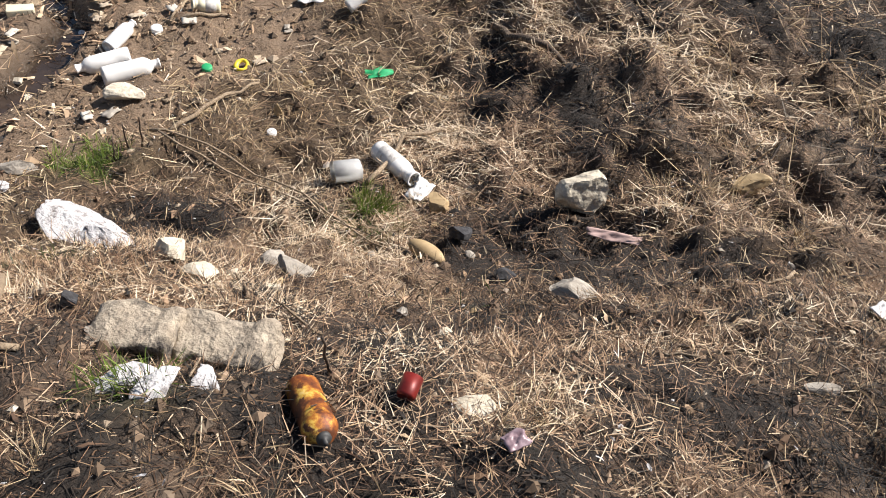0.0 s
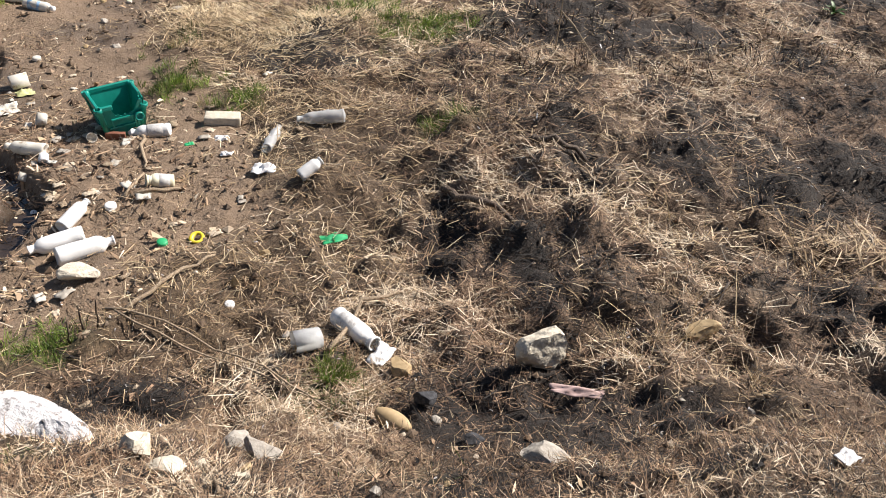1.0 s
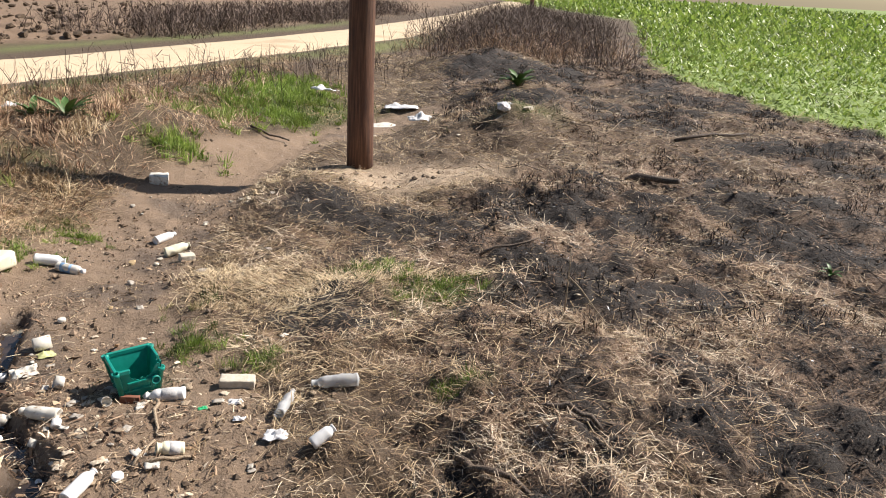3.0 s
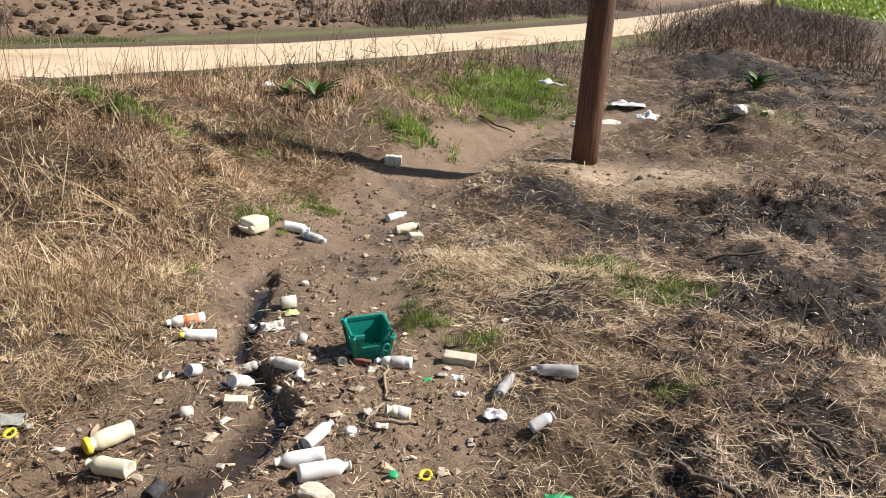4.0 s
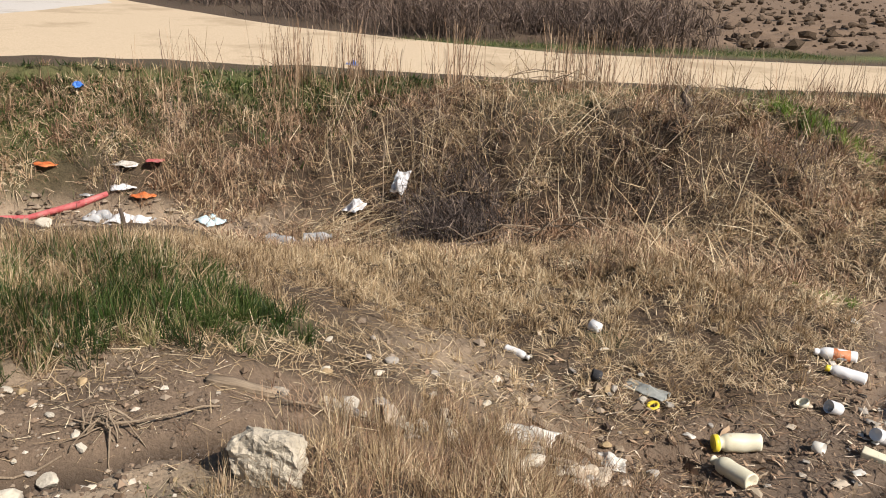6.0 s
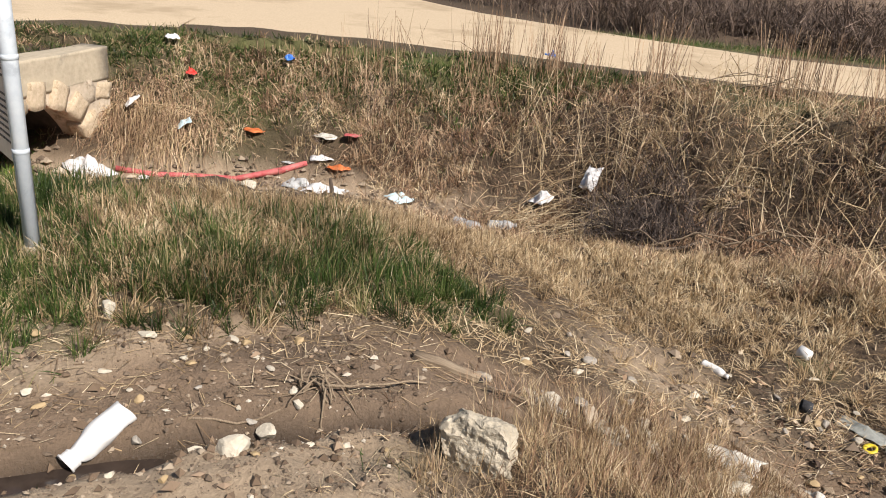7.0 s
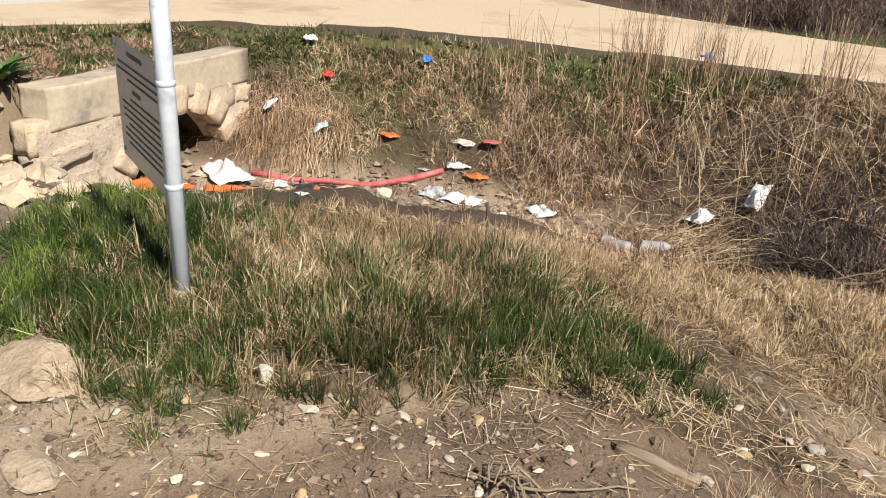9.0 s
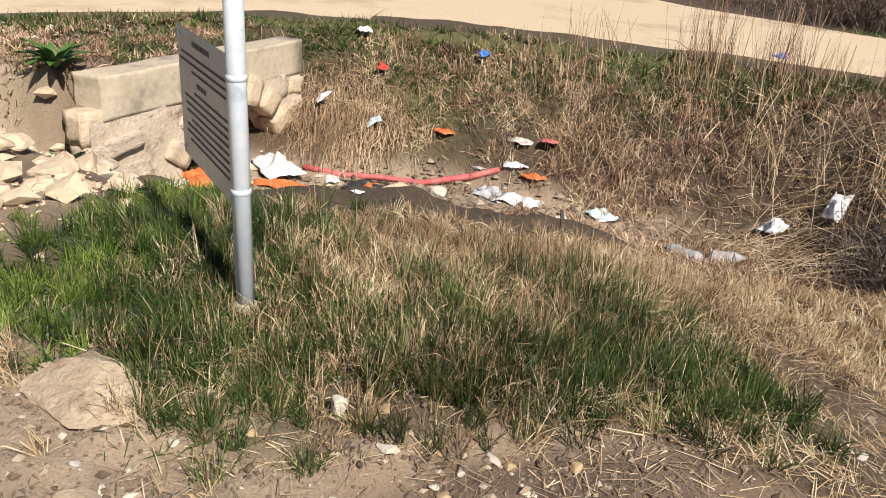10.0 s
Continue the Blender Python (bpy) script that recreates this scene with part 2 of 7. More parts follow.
def water_mat():
    m, t, b = nodes_of("puddle_water", 0.06)
    t.links.new(ramp(t, speckle(t, 6.0), [(0.3, (0.025, 0.018, 0.014)), (0.7, (0.06, 0.044, 0.036))]), b.inputs["Base Color"])
    bump(t, b, speckle(t, 14.0, 2.0), 0.06, 0.01)
    return m


M["water"] = water_mat()


def crumb_mat():
    m, t, b = nodes_of("soil_crumb", 0.95)
    c = ramp(t, attr(t, "rnd"), [(0.0, (0.10, 0.068, 0.044)), (0.5, (0.17, 0.117, 0.075)), (1.0, (0.32, 0.23, 0.155))])
    t.links.new(c, b.inputs["Base Color"])
    bump(t, b, speckle(t, 90.0), 0.5, 0.004)
    return m


M["crumb"] = crumb_mat()

# ---- the lie of the land ----
def lattice(ix, iy, seed):
    h = (ix.astype(np.int64) * 374761393 + iy.astype(np.int64) * 668265263 + seed * 974634211) & 0x7FFFFFFF
    h = ((h ^ (h >> 13)) * 1274126177) & 0x7FFFFFFF
    return ((h ^ (h >> 16)) & 0xFFFFFF) / float(0xFFFFFF)


def vnoise(x, y, seed=0):
    """Smooth value noise between 0 and 1."""
    x, y = np.asarray(x, float), np.asarray(y, float)
    ix, iy = np.floor(x), np.floor(y)
    fx, fy = x - ix, y - iy
    fx, fy = fx * fx * (3 - 2 * fx), fy * fy * (3 - 2 * fy)
    a, b = lattice(ix, iy, seed), lattice(ix + 1, iy, seed)
    c, d = lattice(ix, iy + 1, seed), lattice(ix + 1, iy + 1, seed)
    return (a * (1 - fx) + b * fx) * (1 - fy) + (c * (1 - fx) + d * fx) * fy


def fbm(x, y, octaves=4, seed=0):
    total, amp, norm = 0.0, 1.0, 0.0
    for k in range(octaves):
        total = total + amp * vnoise(np.asarray(x) * 2 ** k + 17.3 * k, np.asarray(y) * 2 ** k - 9.1 * k, seed + k)
        norm += amp
        amp *= 0.5
    return total / norm


def sstep(a, b, v):
    t = np.clip((np.asarray(v, float) - a) / (b - a), 0, 1)
    return t * t * (3 - 2 * t)


def along(line, x, y):
    """Distance to a line of points (x, y, value), the value at the nearest place, and the side (left is plus)."""
    x, y = np.asarray(x, float), np.asarray(y, float)
    best, val, side = np.full(x.shape, 1e9), np.zeros(x.shape), np.ones(x.shape)
    for (ax, ay, av), (bx, by, bv) in zip(line[:-1], line[1:]):
        ux, uy = bx - ax, by - ay
        t = np.clip(((x - ax) * ux + (y - ay) * uy) / (ux * ux + uy * uy), 0, 1)
        d = np.hypot(x - ax - t * ux, y - ay - t * uy)
        near = d < best
        best = np.where(near, d, best)
        val = np.where(near, av + t * (bv - av), val)
        side = np.where(near, np.sign(ux * (y - ay) - uy * (x - ax)), side)
    return best, val, side


def smin(a, b, k):
    h = np.clip(0.5 + 0.5 * (b - a) / k, 0, 1)
    return b * (1 - h) + a * h - k * h * (1 - h)


# ditch: x, y, bed height; mud track: x, y, half width; road edge on the near side
DITCH = [(-13.3, -3.0, -1.15), (-12.0, -1.1, -1.15), (-11.9, 0.8, -1.15), (-10.2, 3.2, -1.1), (-8.2, 4.6, -0.9), (-6.6, 5.5, -0.5), (-5.0, 6.2, -0.05)]
MUD = [(-3.2, -5.0, 0.26), (-3.4, -1.2, 0.24), (-3.6, 0.4, 0.36), (-3.2, 1.9, 0.3), (-2.4, 3.0, 0.7), (-1.7, 4.2, 1.1), (-1.9, 5.2, 0.9), (-2.7, 6.6, 0.85), (-2.3, 8.3, 0.65), (-2.2, 9.8, 0.7), (-1.8, 11.4, 0.5), (-0.8, 13.2, 0.45), (0.8, 15.0, 0.5)]
RILL = [(-3.2, -5.0, 0.16), (-3.3, -1.2, 0.16), (-3.33, 0.0, 0.13), (-3.28, 0.8, 0.08), (-2.6, 2.6, 0.1), (-2.0, 3.45, 0.13), (-1.92, 4.03, 0.12), (-2.2, 4.45, 0.09), (-2.55, 4.85, 0.08), (-2.63, 5.2, 0.08), (-2.75, 5.7, 0.1), (-2.88, 6.05, 0.17), (-2.93, 6.3, 0.08)]
EDGE = [(-13.2, -6.5, 0), (-14.6, -3.8, 0), (-15.6, -1.4, 0), (-15.4, 0.6, 0), (-13.9, 3.6, 0), (-10.75, 7.7, 0), (-6.1, 14.4, 0), (-2.1, 23.6, 0), (1.6, 33.0, 0), (9.2, 62.0, 0), (22.0, 125.0, 0), (60.0, 300.0, 0)]
WALL_A, WALL_B = (-10.4, -2.75), (-13.5, -0.5)


def track(x, y):
    """How much the ground is bare mud, 0 to 1."""
    d, w, _ = along(MUD, x, y)
    w = w * (0.75 + 0.6 * fbm(x * 1.3, y * 1.3, 3, 5))
    return 1 - sstep(w * 0.8, w * 1.15 + 0.08, d)


def rill(x, y):
    d, w, _ = along(RILL, x, y)
    w = w * (0.55 + 0.9 * fbm(x * 2.2, y * 2.2, 2, 9))
    return 1 - sstep(w * 0.4, w * 1.2 + 0.02, d)


def road_gap(x, y):
    """Distance from the road's near edge: plus on the camera's side."""
    d, _, side = along(EDGE, x, y)
    return -d * side


def height(x, y, fine=True):
    x, y = np.asarray(x, float), np.asarray(y, float)
    # the near bank, on which the camera stands
    left = sstep(-0.9, -3.2, x)
    right = sstep(0.0, 1.3, x)
    crest = 0.84 - 0.25 * left - 0.06 * right
    crest = crest + 0.13 * np.exp(-((x + 5.1) ** 2 + (y + 0.3) ** 2) / 1.4)
    foot = -0.06 - 0.1 * left + 0.13 * right + 0.14 * sstep(1.5, 6.0, x)
    y0, y1 = 0.7, 2.3 + 0.4 * sstep(0.0, -0.9, x) + 0.2 * sstep(0.1, 0.7, x) + 0.5 * left
    z = crest + (foot - crest) * sstep(y0, y1, y + 0.12 * (fbm(x * 0.9, y * 0.9, 2, 3) - 0.5))
    z = z + 0.17 * np.exp(-((x - 1.15) ** 2 / 0.7 + (y - 4.0) ** 2 / 0.6))
    z = z + 0.16 * sstep(7.0, 9.6, y) * sstep(-2.2, -0.6, x)
    z = z + 0.20 * np.exp(-((x + 0.9) ** 2 / 0.6 + (y - 9.1) ** 2 / 1.6))
    z = z + 0.55 * np.exp(-((x - 2.6) ** 2 / 1.6 + (y - 15.0) ** 2 / 5.0)) + 0.6 * np.exp(-((x - 2.8) ** 2 / 3.0 + (y - 22.0) ** 2 / 8.0))
    z = z + 0.28 * np.exp(-((x - 2.1) ** 2 / 0.35 + (y - 12.9) ** 2 / 0.4))
    z = z + 0.07 * sstep(-0.7, -0.2, x) * sstep(3.0, 4.4, y) * (1 - sstep(6.4, 7.6, y))
    # far bank and road
    gap = road_gap(x, y)
    far = 0.5 * sstep(6.5, 0.9, gap + 1.2 * (fbm(x * 0.4, y * 0.4, 2, 21) - 0.5)) * (1 - 0.5 * sstep(20, 30, y))
    far = far + 0.22 * np.exp(-((gap - 3.8) / 1.3) ** 2) * sstep(-11.0, -8.5, x) * (1 - sstep(11.0, 13.0, y))
    z = np.where(gap < 9, np.maximum(z, far - 0.12 * sstep(4, 7, gap)), z)
    z = z + 0.30 * np.exp(-((x + 3.4) ** 2 / 1.2 + (y - 11.8) ** 2 / 1.4)) + 0.20 * np.exp(-((x + 4.3) ** 2 / 1.5 + (y - 7.6) ** 2 / 0.5))
    z = z + 0.34 * np.exp(-((x + 4.4) ** 2 / 0.9 + (y - 4.9) ** 2 / 0.35)) * 0.6
    z = np.where(gap < 0.9, z * sstep(0.0, 0.9, gap) + 0.5 * (1 - sstep(0.0, 0.9, gap)), z)
    d, bed, side = along(DITCH, x, y)
    slope = np.where(side > 0, 0.62, 0.37)
    dug = bed + slope * np.maximum(0, d - 0.45)
    behind = (x - WALL_A[0]) * 0.588 + (y - WALL_A[1]) * 0.809
    dug = np.where(gap < 1.2, np.maximum(dug, 0.5 - 0.9 * np.maximum(gap, 0)), dug)
    z2 = smin(z, dug, 0.35)
    span = -(x - WALL_A[0]) * 0.809 + (y - WALL_A[1]) * 0.588
    bore = sstep(1.35, 1.2, np.abs(span - 2.32)) * sstep(-1.95, -1.75, behind)
    keep = np.maximum(np.maximum(sstep(-0.5 - 1.9 * sstep(0.1, -0.4, span), -0.3, behind), bore), np.maximum(sstep(0.0, -1.2, span), sstep(4.1, 4.6, span)))
    z = np.where(gap > 0.2, z + (z2 - z) * keep, z)
    # rubble heap beside the wall
    z = z + 0.10 * np.exp(-((x + 9.3) ** 2 / 1.0 + (y + 3.0) ** 2 / 0.8)) - 0.28 * np.exp(-((x + 10.6) ** 2 / 1.6 + (y + 4.0) ** 2 / 1.8))
    if fine:
        m = track(x, y)
        on_road = sstep(0.15, -0.1, gap)
        out = np.clip(1 - np.hypot(x, y) / 60, 0.15, 1)
        z = z - 0.05 * m - 0.13 * rill(x, y)
        rough = (1 - 0.3 * m) * (1 - on_road) * out
        z = z + rough * (0.16 * (fbm(x * 1.4, y * 1.4, 3, 31) - 0.5) + 0.11 * (fbm(x * 5, y * 5, 3, 41) - 0.5))
        near = np.clip(1.5 - np.hypot(x, y) / 8, 0.12, 1) * (0.6 + 0.4 * sstep(1.0, 2.6, y))
        z = z + (0.35 + 0.65 * (1 - m)) * (1 - on_road) * 0.075 * (fbm(x * 14, y * 14, 2, 51) - 0.5) * near
        z = z + (1 - 0.8 * m) * (1 - on_road) * (0.32 * np.maximum(0, fbm(x * 5.5 + 3, y * 5.5, 3, 45) - 0.49) - 0.018) * near * (0.4 + 0.6 * sstep(-0.2, 0.8, x))
        z = z + on_road * 0.03 * (fbm(x * 0.8, y * 0.8, 3, 61) - 0.5)
        z = z + 0.55 * (fbm(x * 0.95, y * 0.95, 2, 65) - 0.45) * sstep(0.9, 2.0, gap) * sstep(7.0, 5.0, gap) * sstep(-4.2, -5.6, x) * sstep(0.9, 1.8, d)
        z = z + 0.30 * (side > 0) * (0.32 - np.abs(fbm(x * 1.7 + 8, y * 1.7, 2, 67) - 0.5) * 2) * sstep(0.9, 2.0, gap) * sstep(8.0, 5.5, gap) * sstep(-3.6, -4.8, x) * sstep(0.7, 1.6, d) * (1 - m)
        z = z + 0.27 * (fbm(x * 2.4 + 5, y * 2.4, 3, 69) - 0.5) * sstep(4.5, 7.0, y) * sstep(0.2, 1.6, x) * sstep(11.0, 7.5, x) * sstep(34, 26, y)
        plough = sstep(-6.0, -6.8, gap) * sstep(-8.0, 3.0, y - 14 + 0.5 * (x + 14)) * sstep(60, 30, y)
        z = z + plough * 0.35 * (fbm(x * 1.9, y * 1.9, 3, 71) - 0.45)
    return z


def bump_of(x, y, cx, cy, rx, ry):
    return np.exp(-(((x - cx) / rx) ** 2 + ((y - cy) / ry) ** 2))


def in_field(x, y):
    edge = np.interp(y, [0, 11, 16, 22, 27, 40, 70], [9.6, 8.9, 7.8, 8.2, 9.0, 13.0, 22.0])
    return sstep(-0.25, 0.25, x - edge + 0.9 * (fbm(x * 1.1, y * 1.1, 3, 81) - 0.5))


def burnt(x, y):
    edge = np.interp(y, [-1, 1.2, 2.2, 2.9, 3.5, 4.6, 5.6, 6.4, 7.6, 8.7, 9.4, 10.5, 13, 16, 25], [-1.0, -1.3, -0.9, -0.1, 0.25, 0.1, -0.7, -0.5, -1.3, -1.2, 1.4, 1.9, 1.0, 1.2, 2.0])
    b = sstep(-0.25, 0.35, x - edge + 1.1 * (fbm(x * 1.2, y * 1.2, 3, 91) - 0.5))
    b = b * (1 - in_field(x, y)) * (0.35 + 0.65 * sstep(0.30, 0.48, fbm(x * 0.8 + 3, y * 0.8, 3, 95)))
    for cx, cy, rx, ry in ((0.3, 6.7, 0.7, 0.35), (0.3, 10.0, 1.5, 0.75), (1.7, 10.9, 1.2, 0.9), (1.5, 12.3, 0.9, 0.7), (1.9, 3.2, 0.5, 0.25)):
        b = b * (1 - 0.97 * bump_of(x, y, cx, cy, rx, ry))
    for cx, cy, rx, ry in ((-1.0, 2.35, 0.35, 0.2), (0.85, 2.0, 0.5, 0.3), (0.35, 3.4, 0.2, 0.35), (-0.9, 0.95, 0.5, 0.3), (0.3, 8.25, 1.5, 0.55), (-0.7, 8.4, 0.6, 0.7), (-0.3, 5.75, 0.5, 0.2), (0.25, 2.15, 0.3, 0.25), (-0.25, 0.9, 0.3, 0.2)):
        b = np.maximum(b, np.clip(1.25 * bump_of(x, y, cx, cy, rx, ry), 0, 1) * (0.7 + 0.3 * fbm(x * 4, y * 4, 2, 97)))
    return b * (1 - sstep(34, 44, y))


def charred(x, y):
    """Black patches within the burnt ground."""
    c = sstep(0.50, 0.60, fbm(x * 1.5 + 11, y * 1.5, 4, 98)) * sstep(0.3, 0.7, burnt(x, y))
    for cx, cy, rx, ry in ((-1.0, 2.35, 0.35, 0.2), (0.85, 2.0, 0.45, 0.25), (0.35, 3.4, 0.18, 0.4), (-0.95, 0.85, 0.2, 0.12), (0.45, 8.3, 1.4, 0.5), (-0.6, 8.5, 0.5, 0.6), (-0.3, 5.75, 0.5, 0.2), (0.25, 2.15, 0.25, 0.15), (-0.28, 0.9, 0.12, 0.12), (0.9, 1.6, 0.25, 0.15), (2.2, 6.0, 0.9, 0.5), (1.2, 5.0, 0.4, 0.25), (2.6, 14.2, 0.9, 0.7), (3.0, 17.0, 1.8, 1.6), (4.2, 15.0, 1.0, 0.9), (3.4, 20.5, 2.2, 2.0), (6.2, 17.0, 1.2, 1.5), (6.0, 11.5, 1.4, 0.6), (5.8, 7.2, 1.0, 0.5), (1.6, 13.4, 0.5, 0.5), (4.6, 13.5, 1.3, 1.0), (-0.75, 1.75, 0.2, 0.1), (0.75, 3.1, 0.12, 0.5), (4.6, 8.6, 0.9, 0.4), (1.6, 8.4, 0.9, 0.3)):
        c = np.maximum(c, sstep(0.3, 0.6, bump_of(x, y, cx, cy, rx, ry) * (0.55 + 0.9 * fbm(x * 5, y * 5, 3, 99))))
    return c * (1 - in_field(x, y)) * (1 - track(x, y))


def bare(x, y):
    d = np.maximum(1.3 * bump_of(x, y, 0.35, 9.95, 1.1, 0.7), sstep(0.9, 0.3, y) * sstep(-4.25, -3.95, x) * sstep(-1.2, -1.9, x))
    d = np.maximum(d, 1.4 * bump_of(x, y, -4.3, -1.35, 0.6, 0.6))
    d = np.maximum(d, 0.9 * bump_of(x, y, -9.3, -3.6, 1.4, 1.2))
    d = np.maximum(d, 0.9 * bump_of(x, y, -6.9, -2.3, 1.3, 0.6))
    d = np.maximum(d, 1.4 * bump_of(x, y, -10.4, -4.2, 2.0, 1.3))
    d = np.maximum(d, 0.95 * bump_of(x, y, -0.35, 1.95, 0.35, 0.16))
    d = np.maximum(d, 1.3 * bump_of(x, y, 2.05, 2.78, 0.55, 0.13))
    d = np.maximum(d, 1.1 * bump_of(x, y, -0.62, 1.3, 0.3, 0.08))
    d = np.maximum(d, 0.8 * bump_of(x, y, -3.9, 2.6, 0.8, 0.5))
    bed, _, _ = along(DITCH, x, y)
    d = np.maximum(d, 0.9 * sstep(0.95, 0.4, bed) * sstep(-9.0, -10.5, x))
    return np.clip(d * (0.55 + 0.9 * fbm(x * 2.2, y * 2.2, 3, 101)), 0, 1)


def ploughed(x, y):
    gap = road_gap(x, y)
    return sstep(-6.2, -7.0, gap) * sstep(-3.0, 0.0, y - 14.5 + 0.25 * (x + 14)) * sstep(-60, -40, x)


GREENS = [  # x, y, radius along x and y, strength
    (-4.75, -0.95, 0.8, 0.35, 1.0), (-4.5, 0.9, 0.35, 0.55, 1.0), (-4.9, 0.1, 0.5, 0.7, 0.6), (-5.6, -1.2, 0.9, 0.6, 0.7), (-5.9, -0.3, 0.7, 0.4, 0.4), (-6.8, -1.6, 0.9, 0.5, 0.5),
    (-2.6, 10.9, 0.45, 0.25, 1.0), (-1.7, 15.2, 1.2, 1.2, 1.1), (-0.1, 6.9, 0.3, 0.18, 1.2), (0.45, 6.25, 0.3, 0.25, 1.3), (-1.35, 5.5, 0.25, 0.2, 0.8), (-0.9, 5.25, 0.14, 0.12, 0.8), (0.5, 4.5, 0.16, 0.12, 0.7),
    (-0.2, 2.35, 0.16, 0.1, 0.95), (-1.45, 2.75, 0.16, 0.1, 0.8), (-3.4, 7.25, 0.35, 0.2, 0.8), (-3.0, 8.1, 0.35, 0.4, 0.7), (-3.6, 5.9, 0.2, 0.15, 0.8), (-0.55, 0.95, 0.08, 0.06, 0.7), (-5.8, 8.75, 0.9, 0.3, 1.2), (-4.9, 12.4, 0.7, 0.4, 0.7), (-4.2, 9.6, 0.5, 0.2, 0.6), (-4.6, 8.2, 0.12, 0.1, 0.6),
    (-2.9, 0.45, 0.12, 0.12, 0.7), (-13.6, 2.2, 1.0, 1.6, 0.55), (-12.6, 5.0, 0.8, 1.2, 0.5), (-14.9, -2.0, 0.9, 1.8, 0.9), (-13.0, 0.9, 0.7, 0.5, 0.4), (-9.0, 7.9, 1.2, 0.8, 0.5), (-11.0, -3.6, 0.5, 0.4, 0.8),
    (-5.8, 12.6, 1.4, 1.4, 0.5), (2.3, 12.9, 0.6, 0.3, 0.6), (-4.0, 3.75, 0.12, 0.12, 0.7), (0.05, 1.75, 0.2, 0.12, 0.3), (-1.15, 1.7, 0.15, 0.12, 0.5)]


def greenness(x, y):
    g = np.zeros(np.shape(x))
    for cx, cy, rx, ry, s in GREENS:
        g = np.maximum(g, s * bump_of(x, y, cx, cy, rx, ry))
    verge = np.exp(-((road_gap(x, y) - 0.35) / 0.4) ** 2) * 0.8 + np.exp(-((road_gap(x, y) + 5.6) / 0.6) ** 2) * 0.8
    g = np.maximum(g, verge * (y < 45))
    return np.clip(g, 0, 1.3) * (0.6 + 0.8 * fbm(x * 2.5, y * 2.5, 2, 111) - 0.1)


def spread(*runs):
    """Grid lines from runs of (start, end, step)."""
    out = [np.arange(a, b, s) for a, b, s in runs]
    return np.concatenate(out)


def mesh_from(name, verts, faces, materials, attributes=None, smooth=False):
    """A mesh from arrays of corners and equal faces."""
    verts, faces = np.asarray(verts, np.float32), np.asarray(faces, np.int32)
    me = bpy.data.meshes.new(name)
    k = faces.shape[1]
    me.vertices.add(len(verts))
    me.vertices.foreach_set("co", verts.ravel())
    me.loops.add(faces.size)
    me.loops.foreach_set("vertex_index", faces.ravel())
    me.polygons.add(len(faces))
    me.polygons.foreach_set("loop_start", np.arange(0, faces.size, k, dtype=np.int32))
    me.polygons.foreach_set("loop_total", np.full(len(faces), k, np.int32))
    me.polygons.foreach_set("use_smooth", np.full(len(faces), smooth))
    for key, values in (attributes or {}).items():
        me.attributes.new(key, "FLOAT", "POINT").data.foreach_set("value", np.asarray(values, np.float32))
    for m in materials:
        me.materials.append(m)
    me.update()
    me.validate()
    return new(name, me)


def grid_faces(nx, ny):
    i = np.arange((ny - 1) * nx).reshape(ny - 1, nx)[:, :-1].ravel()
    return np.stack([i, i + 1, i + nx + 1, i + nx], 1)


def ground():
    far = lambda s, n, first: s * first * (1.22 ** np.arange(n))
    xs = np.concatenate([-17.6 - np.cumsum(far(1, 26, 0.3))[::-1], spread((-17.5, -8, 0.14), (-8, -4.4, 0.075), (-4.4, -1.8, 0.04), (-1.8, 2.3, 0.027), (2.3, 5, 0.07), (5, 12, 0.16)), 12 + np.cumsum(far(1, 26, 0.3))])
    ys = np.concatenate([-7 - np.cumsum(far(1, 22, 0.3))[::-1], spread((-7, -1.8, 0.15), (-1.8, 0.4, 0.05), (0.4, 4.4, 0.028), (4.4, 10, 0.06), (10, 18, 0.12), (18, 34, 0.3)), 34 + np.cumsum(far(1, 26, 0.5))])
    gx, gy = np.meshgrid(xs, ys)
    x, y = gx.ravel(), gy.ravel()
    z = height(x, y)
    mud = track(x, y)
    at = dict(mud=mud, wet=np.clip(rill(x, y) * np.maximum(mud, 0.85) + 0.35 * mud * bump_of(x, y, -2.5, 3.6, 0.6, 0.8) + 0.5 * mud * sstep(0.62, 0.75, fbm(x * 1.5, y * 1.5, 3, 121)), 0, 1), burn=burnt(x, y), char=charred(x, y), dirt=bare(x, y), field=np.maximum(in_field(x, y), np.clip(0.5 * greenness(x, y), 0, 0.6) * (1 - bare(x, y))), plough=ploughed(x, y))
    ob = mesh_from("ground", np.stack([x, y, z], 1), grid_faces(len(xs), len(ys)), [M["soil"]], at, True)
    return tagged(ob, "uneven soil with mud, burnt litter and dry grass", "ground", kind="structure")


ground()


